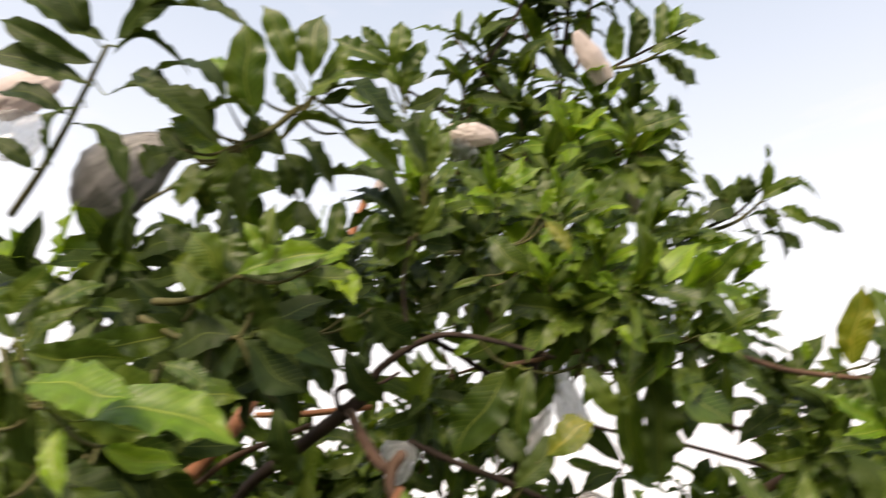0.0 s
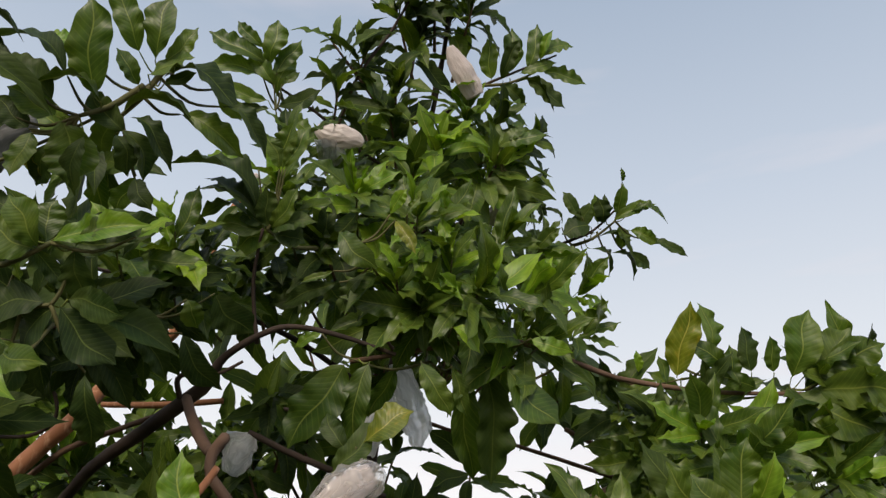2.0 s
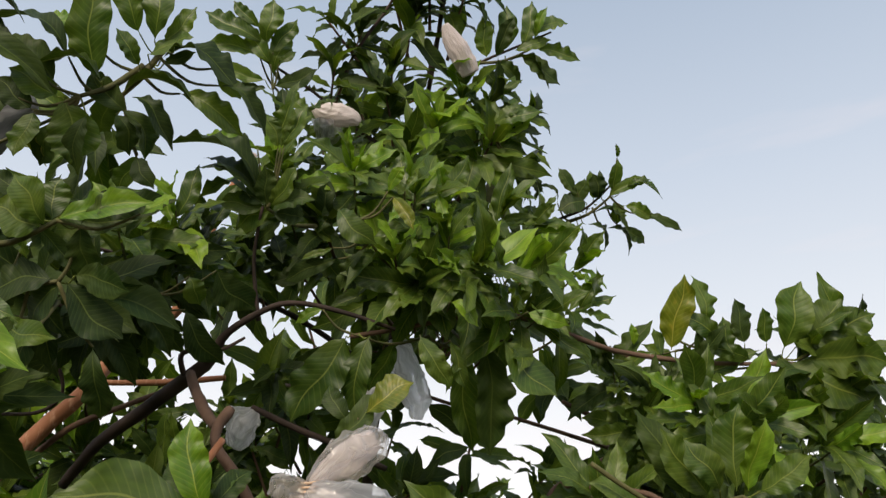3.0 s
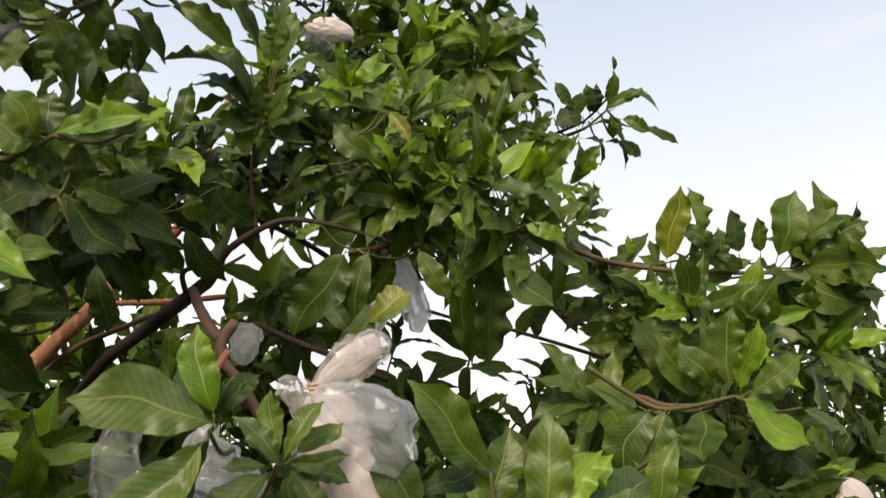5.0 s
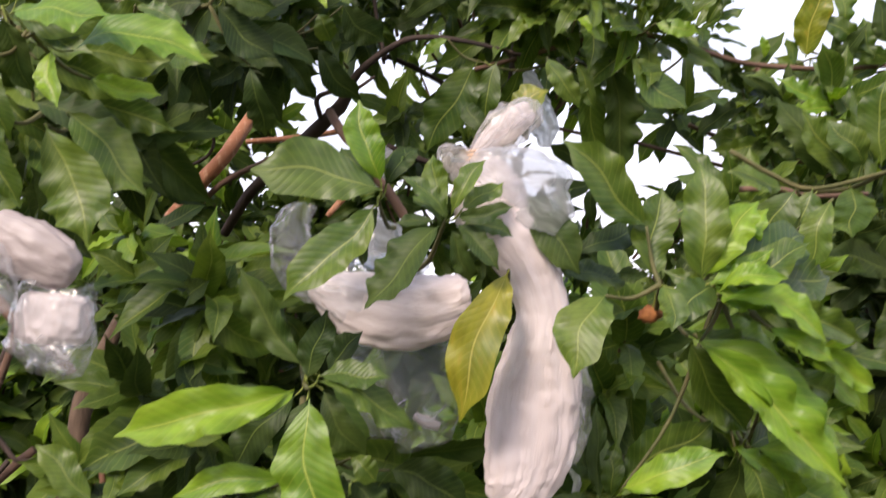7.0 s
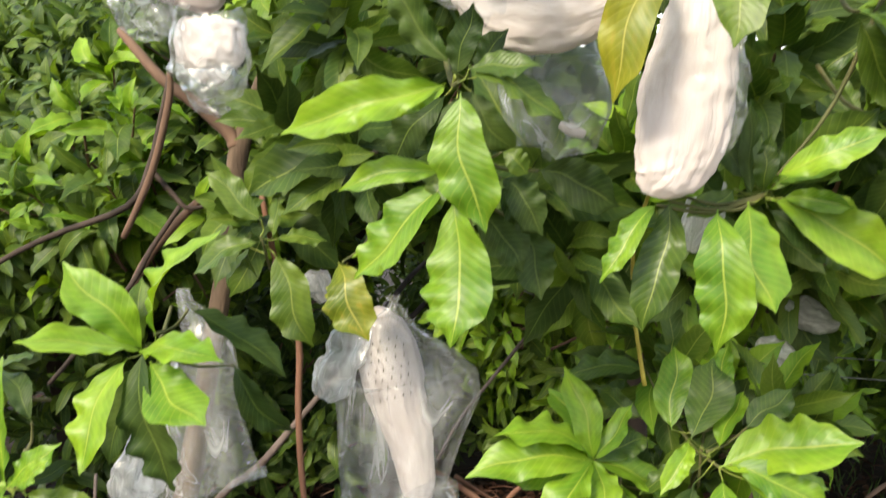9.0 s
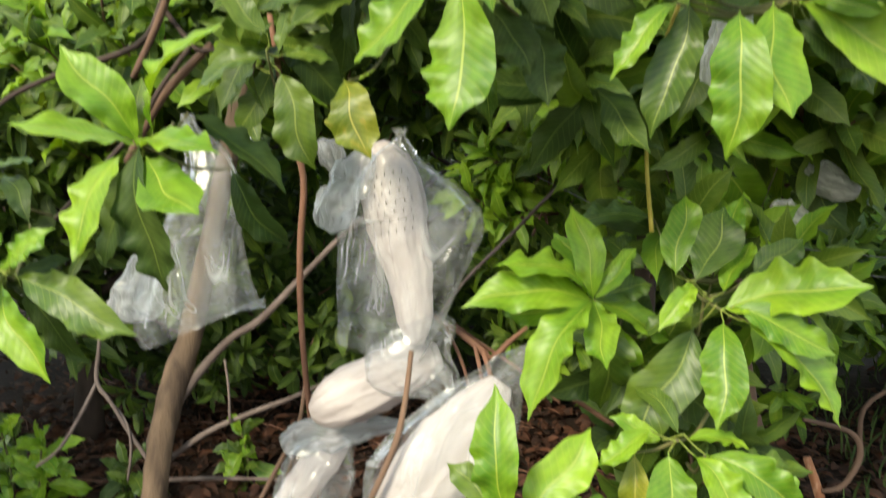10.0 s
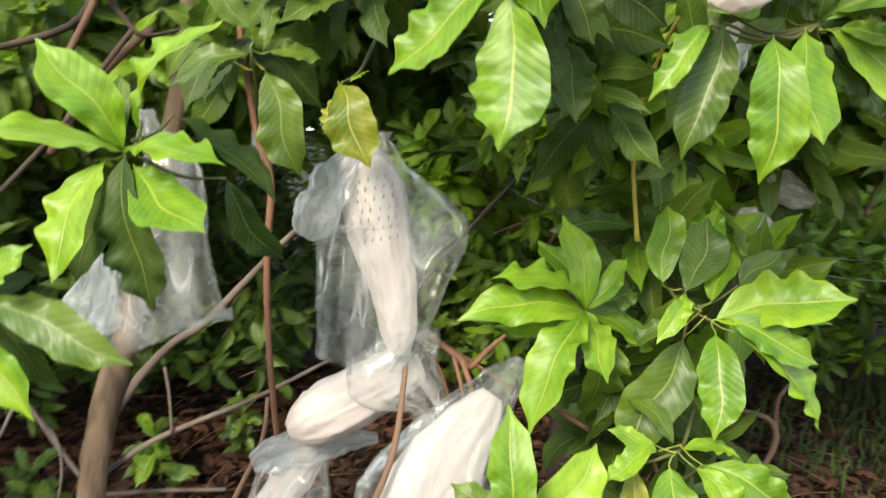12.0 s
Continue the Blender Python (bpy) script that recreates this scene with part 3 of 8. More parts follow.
# ---- ground ----
def ground_height(x, y):
    near = math.exp(-((x * x + y * y) / 900.0))
    return near * (0.05 * noise.noise(Vector((x * 0.7, y * 0.7, 3.0))) + 0.02 * noise.noise(Vector((x * 3.1, y * 3.1, 7.0)))) - 0.02


def build_ground():
    ticks = [-400, -200, -100, -50, -25] + [-12 + 0.5 * k for k in range(49)] + [25, 50, 100, 200, 400]
    v = [(x, y, ground_height(x, y)) for y in ticks for x in ticks]
    n = len(ticks)
    f = [(i * n + j, i * n + j + 1, (i + 1) * n + j + 1, (i + 1) * n + j) for i in range(n - 1) for j in range(n - 1)]
    tagged(new("ground", link_mesh("ground", v, f, SOIL)), "bare soil of the orchard floor, darkened for tree shade", "ground", kind="structure")
    r = random.Random(21)
    pile = Pile()
    for k in range(23000):
        x, y = r.uniform(-6, 6), 9 - 11 * r.random() ** 1.4
        if k > 9000:
            x, y = r.uniform(-3.2, 2.6) + r.gauss(0, 0.45), r.uniform(1.0, 4.6) + r.gauss(0, 0.4)
        h = ground_height(x, y) + r.uniform(0.0, 0.03)
        a, b = r.uniform(0, 6.28), r.uniform(0.03, 0.11)
        base = Vector((x, y, h))
        tip = base + Vector((math.cos(a) * b, math.sin(a) * b, r.uniform(-0.01, 0.035)))
        pile.add(DRY_LEAF, leaf_pose(base, tip, (r.uniform(-0.9, 0.9), r.uniform(-0.9, 0.9), 1), 0, r.uniform(0.6, 1.3)))
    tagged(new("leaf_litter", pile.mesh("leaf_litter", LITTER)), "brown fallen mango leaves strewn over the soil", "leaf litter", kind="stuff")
    sticks = Pile()
    for k in range(420):
        x, y = r.uniform(-3.2, 2.6), r.uniform(0.9, 4.6)
        a, b = r.uniform(0, 6.28), r.uniform(0.08, 0.32)
        p = Vector((x, y, ground_height(x, y) + r.uniform(0.015, 0.05)))
        q = p + Vector((math.cos(a) * b, math.sin(a) * b, r.uniform(-0.02, 0.05)))
        v, f, o = tube_data([p, (p + q) * 0.5 + Vector((r.uniform(-0.02, 0.02), r.uniform(-0.02, 0.02), 0.01)), q], [0.003, 0.0026, 0.0016], 5)
        sticks.add((np.array(v), np.array([c for c in f if len(c) == 4]), np.zeros((len(v), 2))), Matrix.Translation(o))
    tagged(new("fallen_twigs", sticks.mesh("fallen_twigs", BARK_RED)), "thin reddish-brown dead twigs lying on the leaf litter", "twigs", kind="stuff")
    grass = Pile()
    for k in range(2600):
        x, y = r.gauss(2.6, 0.9), r.gauss(4.2, 0.8)
        if x < 0.9:
            continue
        h = ground_height(x, y)
        hgt = r.uniform(0.06, 0.2)
        base = Vector((x, y, h - 0.01))
        grass.add(DRY_LEAF, leaf_pose(base, base + Vector((r.uniform(-0.06, 0.06), r.uniform(-0.06, 0.06), hgt)), (r.uniform(-1, 1), r.uniform(-1, 1), 0.2), 0, 0.14))
    tagged(new("grass", grass.mesh("grass", GRASS)), "thin dull green grass at the orchard's edge", "grass", kind="stuff")


build_ground()


# ---- trees ----
def fill_crown(piles, twigs, middle, radii, count, length, tones, seed, coarse=True, leaves=13):
    """Shoots spread through a part of a crown, pointing outwards and up."""
    r = random.Random(seed)
    for k in range(count):
        while True:
            q = Vector((r.uniform(-1, 1), r.uniform(-1, 1), r.uniform(-1, 1)))
            if q.length <= 1:
                break
        p = Vector(middle) + Vector((q.x * radii[0], q.y * radii[1], q.z * radii[2]))
        axis = q + Vector((r.uniform(-0.5, 0.5), r.uniform(-0.8, 0.2), r.uniform(0.0, 0.9)))
        spray(piles, twigs, p, axis, max(5, leaves + r.randrange(-3, 3)), length * r.uniform(0.8, 1.15), tones, seed * 1000 + k, coarse)


def background_tree(base, height, spread, count, tones, seed, length=0.17, low=0.25, label="dense leafy mango tree further back in the orchard or unseen for shade"):
    """A mango tree behind, or unseen for shade: trunk, limbs and a wide crown of leaf whorls."""
    r = random.Random(seed)
    x, y = base
    tree = thing("mango_tree", (x, y, 0), label, "tree", "trees of the orchard")
    top = Vector((x + r.uniform(-0.2, 0.2), y, height * 0.72))
    limb(tree, "trunk", [(x, y, -0.05), (x + r.uniform(-0.1, 0.1), y, height * 0.2), (x + r.uniform(-0.15, 0.15), y, height * 0.45), tuple(top)], [0.075, 0.06, 0.045, 0.02], BARK_DARK)
    for k in range(6):
        a = k * 1.05 + r.random()
        s = Vector((x, y, height * (0.22 + 0.06 * k)))
        e = s + Vector((math.cos(a) * spread * 0.75, math.sin(a) * spread * 0.75, height * r.uniform(0.12, 0.3)))
        limb(tree, "limb", [tuple(s), tuple((s + e) * 0.5 + Vector((0, 0, r.uniform(-0.05, 0.1)))), tuple(e)], [0.03, 0.02, 0.008], BARK_DARK, 6)
    piles = new_piles()
    lumps = [(Vector((x + r.uniform(-0.6, 0.6) * spread, y + r.uniform(-0.6, 0.6) * spread, height * r.uniform(low, 0.9))), r.uniform(0.35, 0.6) * spread) for _ in range(9)]
    for k in range(count):
        c, rad = lumps[k % len(lumps)]
        q = Vector((r.gauss(0, 1), r.gauss(0, 1), r.gauss(0, 1))).normalized() * r.uniform(0.55, 1.05)
        p = c + q * rad
        if p.z < 0.12 or p.z > height:
            continue
        spray(piles, None, p, q + Vector((0, -0.3, 0.5)), 9 + r.randrange(4), length * r.uniform(0.75, 1.15), tones, seed * 5000 + k, False)
    close_piles(piles, tree)
    return tree


near_tree = thing("mango_tree", (-1.01, 1.51, 0), "leafy mango tree with a slim leaning trunk and bagged fruit", "tree", "trees of the orchard")
far_tree = thing("mango_tree", (0.084, 3.113, 0), "tall mango tree with dense glossy green shoots", "tree", "trees of the orchard")
right_tree = thing("mango_tree", (0.69, 2.56, 0), "bushy mango tree with yellow-green young leaves", "tree", "trees of the orchard")
near_tree_piles, far_tree_piles, right_tree_piles = new_piles(), new_piles(), new_piles()
near_tree_twigs, far_tree_twigs, right_tree_twigs = Pile(), Pile(), Pile()

# limbs
limb(near_tree, "trunk", [(-1.046, 1.522, -0.092), (-1.047, 1.588, 0.195), (-1.052, 1.633, 0.324), (-1.070, 1.716, 0.560), (-1.075, 1.762, 0.696), (-1.067, 1.823, 0.832), (-1.050, 1.874, 0.961), (-0.956, 1.915, 1.428), (-0.922, 1.955, 1.670), (-0.924, 1.987, 1.801), (-0.881, 2.070, 2.015), (-0.900, 2.144, 2.002), (-0.853, 2.147, 2.182)],
     [0.0380, 0.0331, 0.0293, 0.0327, 0.0345, 0.0364, 0.0323, 0.0270, 0.0246, 0.0276, 0.0198, 0.0188, 0.0189], BARK_GREY)
limb(near_tree, "limb", [(-0.865, 2.147, 2.160), (-0.820, 2.177, 2.289), (-0.748, 2.230, 2.427), (-0.671, 2.257, 2.535), (-0.642, 2.460, 2.763), (-0.506, 2.494, 2.906), (-0.465, 2.492, 3.124), (-0.373, 2.496, 3.436)],
     [0.0189, 0.0222, 0.0228, 0.0230, 0.0208, 0.0183, 0.0155, 0.0146], BARK_ORANGE)
limb(near_tree, "limb", [(-0.928, 1.987, 1.824), (-0.946, 1.985, 1.862), (-1.033, 1.966, 1.949), (-1.121, 1.946, 2.021), (-1.255, 1.970, 2.167)],
     [0.0215, 0.0199, 0.0184, 0.0153, 0.0125], BARK)
limb(near_tree, "limb", [(-1.011, 1.821, 2.008), (-1.040, 1.801, 1.867), (-1.063, 1.785, 1.768), (-1.116, 1.761, 1.670), (-1.344, 1.748, 1.601), (-1.494, 1.710, 1.524), (-1.561, 1.686, 1.404), (-1.569, 1.662, 1.152)],
     [0.0064, 0.0074, 0.0086, 0.0086, 0.0076, 0.0066, 0.0056, 0.0044], BARK_DARK)
limb(near_tree, "limb", [(-1.063, 1.785, 1.768), (-1.006, 1.796, 1.695), (-0.965, 1.805, 1.658), (-0.909, 1.876, 1.680)],
     [0.0074, 0.0064, 0.0054, 0.0044], BARK_DARK)
limb(near_tree, "limb", [(-0.964, 1.754, 1.663), (-1.039, 1.737, 1.560), (-1.092, 1.726, 1.476), (-1.208, 1.680, 1.332), (-1.284, 1.650, 1.242)],
     [0.0063, 0.0063, 0.0063, 0.0063, 0.0053], BARK_DARK)
limb(near_tree, "limb", [(-0.647, 1.558, 1.695), (-0.615, 1.577, 1.458), (-0.583, 1.578, 1.359), (-0.586, 1.564, 1.201), (-0.575, 1.551, 1.006), (-0.551, 1.560, 0.737), (-0.514, 1.523, 0.535)],
     [0.0060, 0.0066, 0.0074, 0.0074, 0.0068, 0.0066, 0.0052], BARK_RED)
limb(near_tree, "limb", [(-1.060, 1.798, 0.748), (-1.005, 1.852, 0.848), (-0.940, 1.885, 0.923), (-0.872, 1.913, 0.969), (-0.768, 1.965, 1.090), (-0.685, 2.029, 1.190), (-0.561, 2.118, 1.315)],
     [0.0116, 0.0117, 0.0102, 0.0102, 0.0088, 0.0074, 0.0060], BARK_PALE)
limb(near_tree, "limb", [(-0.364, 1.865, 1.021), (-0.333, 1.995, 1.092), (-0.244, 2.152, 1.203), (-0.159, 2.221, 1.302), (-0.085, 2.291, 1.373), (0.030, 2.327, 1.387)],
     [0.0045, 0.0047, 0.0050, 0.0050, 0.0051, 0.0040], BARK_PALE)
limb(near_tree, "limb", [(-1.089, 1.800, 0.597), (-0.991, 1.821, 0.673), (-0.894, 1.856, 0.721), (-0.742, 1.910, 0.784), (-0.564, 1.977, 0.879)],
     [0.0074, 0.0073, 0.0073, 0.0059, 0.0044], BARK_PALE)
limb(near_tree, "limb", [(-1.145, 1.852, 0.515), (-1.013, 1.936, 0.503), (-0.844, 1.980, 0.502)],
     [0.0061, 0.0055, 0.0047], BARK_PALE)
limb(near_tree, "limb", [(-0.259, 1.330, 1.069), (-0.269, 1.299, 0.937), (-0.307, 1.262, 0.821), (-0.358, 1.243, 0.708), (-0.356, 1.234, 0.664), (-0.341, 1.229, 0.627)],
     [0.0047, 0.0056, 0.0056, 0.0067, 0.0048, 0.0029], BARK)
limb(near_tree, "limb", [(-0.688, 1.466, 0.585), (-0.633, 1.511, 0.714), (-0.596, 1.566, 0.818), (-0.600, 1.613, 0.895)],
     [0.0047, 0.0059, 0.0048, 0.0049], BARK)
limb(near_tree, "limb", [(-0.648, 1.454, 0.573), (-0.598, 1.496, 0.699), (-0.592, 1.534, 0.764)],
     [0.0047, 0.0059, 0.0047], BARK)
limb(near_tree, "limb", [(-0.304, 1.620, 1.072), (-0.237, 1.601, 1.041), (-0.191, 1.587, 1.014), (-0.171, 1.590, 1.000), (-0.138, 1.605, 1.034), (-0.105, 1.619, 1.063)],
     [0.0057, 0.0068, 0.0078, 0.0067, 0.0056, 0.0033], BARK_RED)
limb(near_tree, "limb", [(-0.191, 1.587, 1.017), (-0.171, 1.565, 0.980), (-0.157, 1.531, 0.949)],
     [0.0056, 0.0055, 0.0043], BARK_RED)
limb(near_tree, "limb", [(-0.274, 1.604, 1.055), (-0.231, 1.572, 0.995), (-0.206, 1.548, 0.939)],
     [0.0034, 0.0039, 0.0033], BARK_RED)
limb(near_tree, "limb", [(-0.275, 1.674, 1.046), (-0.213, 1.682, 1.004), (-0.129, 1.675, 0.958), (-0.039, 1.657, 0.899)],
     [0.0047, 0.0047, 0.0035, 0.0029], BARK_RED)
limb(near_tree, "limb", [(-0.205, 1.584, 1.021), (-0.188, 1.560, 0.979), (-0.179, 1.546, 0.948)],
     [0.0045, 0.0044, 0.0033], BARK_RED)
limb(near_tree, "limb", [(-0.056, 1.620, 0.946), (0.008, 1.630, 0.910), (0.075, 1.619, 0.875)],
     [0.0047, 0.0055, 0.0046], BARK_RED)
limb(near_tree, "limb", [(0.167, 1.465, 1.670), (0.126, 1.515, 1.549), (0.119, 1.565, 1.429), (0.125, 1.560, 1.353), (0.135, 1.557, 1.273)],
     [0.0036, 0.0038, 0.0036, 0.0039, 0.0046], TWIG_YELLOW)
limb(near_tree, "limb", [(-0.677, 2.269, 2.287), (-0.551, 2.114, 2.360), (-0.429, 2.007, 2.409), (-0.291, 1.901, 2.473), (-0.227, 1.858, 2.510), (-0.179, 1.806, 2.563), (-0.074, 1.765, 2.614), (0.005, 1.750, 2.617), (0.111, 1.739, 2.589), (0.215, 1.761, 2.563)],
     [0.0144, 0.0153, 0.0166, 0.0183, 0.0159, 0.0094, 0.0070, 0.0062, 0.0054, 0.0046], BARK_DARK)
limb(near_tree, "limb", [(-0.288, 1.875, 2.479), (-0.288, 1.835, 2.514), (-0.247, 1.817, 2.523), (-0.192, 1.807, 2.519), (-0.135, 1.791, 2.545)],
     [0.0071, 0.0063, 0.0063, 0.0044, 0.0035], BARK_DARK)
limb(near_tree, "limb", [(-0.134, 1.955, 2.425), (-0.024, 1.976, 2.379), (0.073, 1.991, 2.345), (0.196, 2.066, 2.303)],
     [0.0073, 0.0083, 0.0083, 0.0075], BARK_DARK)
limb(near_tree, "limb", [(-0.116, 1.829, 2.602), (-0.132, 1.771, 2.736), (-0.108, 1.684, 2.836)],
     [0.0055, 0.0046, 0.0036], BARK_DARK)
limb(near_tree, "limb", [(-0.230, 1.727, 2.436), (-0.182, 1.655, 2.356), (-0.124, 1.576, 2.287), (-0.086, 1.512, 2.299), (-0.101, 1.505, 2.271), (-0.100, 1.503, 2.230), (-0.063, 1.515, 2.184), (-0.025, 1.546, 2.122)],
     [0.0110, 0.0121, 0.0113, 0.0102, 0.0101, 0.0100, 0.0106, 0.0106], BARK)
limb(near_tree, "limb", [(-0.625, 2.286, 2.576), (-0.465, 2.280, 2.578), (-0.281, 2.268, 2.592)],
     [0.0080, 0.0096, 0.0080], BARK_ORANGE)
limb(near_tree, "limb", [(-0.823, 2.306, 2.334), (-0.689, 2.251, 2.432), (-0.538, 2.216, 2.489), (-0.432, 2.194, 2.525)],
     [0.0077, 0.0092, 0.0077, 0.0077], BARK)
limb(near_tree, "limb", [(-0.745, 1.935, 2.392), (-0.640, 1.931, 2.394), (-0.581, 1.912, 2.427), (-0.580, 1.884, 2.479), (-0.619, 1.855, 2.537)],
     [0.0045, 0.0045, 0.0045, 0.0045, 0.0036], BARK_DARK)
limb(near_tree, "limb", [(-0.158, 1.421, 2.110), (-0.104, 1.420, 2.171), (-0.074, 1.437, 2.228)],
     [0.0052, 0.0073, 0.0064], BARK_ORANGE)
limb(near_tree, "limb", [(-1.134, 1.764, 1.592), (-1.034, 1.751, 1.752), (-0.967, 1.738, 1.921), (-0.957, 1.731, 1.987)],
     [0.0079, 0.0093, 0.0093, 0.0066], BARK)
limb(near_tree, "limb", [(-1.250, 1.885, 1.380), (-1.127, 1.873, 1.553), (-0.978, 1.871, 1.682)],
     [0.0112, 0.0125, 0.0098], BARK)
limb(near_tree, "limb", [(-0.561, 1.302, 2.730), (-0.458, 1.277, 2.771), (-0.338, 1.225, 2.800), (-0.264, 1.222, 2.866), (-0.218, 1.205, 2.897)],
     [0.0031, 0.0031, 0.0031, 0.0031, 0.0019], TWIG)
limb(far_tree, "trunk", [(0.069, 3.109, -0.068), (0.084, 3.113, 1.816), (0.107, 2.841, 2.228), (0.133, 2.619, 2.544), (0.197, 2.375, 2.792), (0.223, 2.212, 2.995), (0.239, 2.136, 3.249), (0.284, 2.110, 3.512), (0.321, 2.029, 3.772), (0.331, 1.945, 4.041)],
     [0.0600, 0.0248, 0.0203, 0.0170, 0.0134, 0.0113, 0.0087, 0.0080, 0.0072, 0.0041], BARK_DARK)
limb(far_tree, "limb", [(0.129, 2.487, 2.690), (-0.118, 2.367, 2.824), (-0.425, 2.224, 2.900), (-0.646, 2.015, 2.881), (-0.620, 1.638, 2.738)],
     [0.0108, 0.0087, 0.0074, 0.0051, 0.0035], BARK_DARK)
limb(far_tree, "limb", [(0.248, 2.135, 3.249), (0.074, 2.052, 3.310), (-0.060, 1.962, 3.383), (-0.204, 1.882, 3.436)],
     [0.0057, 0.0056, 0.0047, 0.0036], BARK_DARK)
limb(far_tree, "limb", [(0.155, 2.062, 3.394), (0.206, 2.052, 3.410), (0.249, 2.042, 3.427)],
     [0.0038, 0.0038, 0.0038], BARK_ORANGE)
limb(far_tree, "limb", [(0.009, 1.988, 3.437), (0.081, 1.926, 3.552), (0.143, 1.922, 3.664), (0.201, 1.871, 3.758)],
     [0.0048, 0.0048, 0.0049, 0.0038], BARK_DARK)
limb(far_tree, "limb", [(0.329, 2.108, 3.513), (0.434, 2.066, 3.587), (0.559, 2.036, 3.638), (0.675, 2.009, 3.684)],
     [0.0051, 0.0051, 0.0040, 0.0031], BARK_DARK)
limb(far_tree, "limb", [(0.243, 2.251, 2.919), (0.501, 2.246, 3.022), (0.706, 2.197, 3.104), (0.792, 2.176, 3.139), (0.876, 2.134, 3.215)],
     [0.0067, 0.0057, 0.0049, 0.0038, 0.0030], BARK_DARK)
limb(right_tree, "limb", [(0.104, 1.867, 2.581), (0.212, 1.836, 2.590), (0.426, 1.812, 2.626), (0.537, 1.832, 2.623), (0.720, 1.903, 2.585), (0.806, 1.938, 2.578), (0.980, 1.952, 2.563), (1.189, 1.908, 2.548), (1.300, 1.899, 2.560)],
     [0.0067, 0.0056, 0.0056, 0.0067, 0.0068, 0.0069, 0.0060, 0.0049, 0.0029], BARK)
limb(right_tree, "limb", [(0.295, 2.075, 2.495), (0.406, 2.087, 2.466), (0.499, 2.140, 2.467), (0.605, 2.200, 2.455), (0.856, 2.326, 2.416)],
     [0.0051, 0.0051, 0.0052, 0.0054, 0.0067], BARK)
limb(right_tree, "limb", [(0.672, 2.167, 2.513), (0.797, 2.191, 2.462), (0.951, 2.118, 2.376), (1.043, 1.898, 2.359)],
     [0.0064, 0.0075, 0.0072, 0.0056], BARK)
limb(right_tree, "limb", [(0.640, 1.730, 2.207), (0.730, 1.660, 2.186), (0.782, 1.645, 2.164), (0.905, 1.661, 2.167)],
     [0.0061, 0.0059, 0.0058, 0.0047], BARK)
limb(right_tree, "trunk", [(0.682, 2.561, -0.072), (0.660, 2.649, 0.034), (0.585, 2.688, 0.280), (0.436, 2.731, 0.628), (0.338, 2.765, 1.558), (0.631, 2.602, 1.743), (0.620, 2.432, 2.239), (0.949, 2.350, 2.471), (0.824, 2.005, 2.600)],
     [0.0290, 0.0272, 0.0236, 0.0217, 0.0199, 0.0174, 0.0151, 0.0131, 0.0102], BARK)
limb(right_tree, "limb", [(0.765, 2.655, -0.150), (0.722, 2.699, 0.082), (0.674, 2.738, 0.295), (0.616, 2.740, 0.460)],
     [0.0201, 0.0183, 0.0164, 0.0127], BARK_ORANGE)
limb(right_tree, "limb", [(0.601, 2.764, 0.576), (0.747, 2.797, 0.540), (0.781, 2.790, 0.470), (0.731, 2.752, 0.378), (0.664, 2.728, 0.357)],
     [0.0072, 0.0091, 0.0109, 0.0091, 0.0072], BARK)
limb(right_tree, "limb", [(0.781, 2.790, 0.470), (0.790, 2.827, 0.613), (0.903, 2.879, 0.692)],
     [0.0091, 0.0072, 0.0072], BARK)
limb(near_tree, "limb", [(-1.099, 1.730, 0.620), (-1.166, 1.746, 0.683), (-1.228, 1.755, 0.756), (-1.281, 1.771, 0.800), (-1.284, 1.786, 0.881), (-1.299, 1.819, 0.964)],
     [0.0057, 0.0058, 0.0051, 0.0059, 0.0051, 0.0044], BARK_PALE)
limb(near_tree, "limb", [(-1.281, 1.771, 0.800), (-1.283, 1.704, 0.726), (-1.291, 1.637, 0.663), (-1.343, 1.615, 0.618)],
     [0.0051, 0.0050, 0.0042, 0.0035], BARK_PALE)
limb(near_tree, "limb", [(-1.272, 1.768, 0.779), (-1.189, 1.757, 0.715), (-1.146, 1.725, 0.653), (-1.147, 1.708, 0.568)],
     [0.0037, 0.0036, 0.0036, 0.0029], BARK_PALE)
limb(near_tree, "limb", [(-0.956, 1.869, 0.864), (-0.940, 1.859, 0.791), (-0.919, 1.827, 0.710)],
     [0.0037, 0.0037, 0.0036], BARK_PALE)


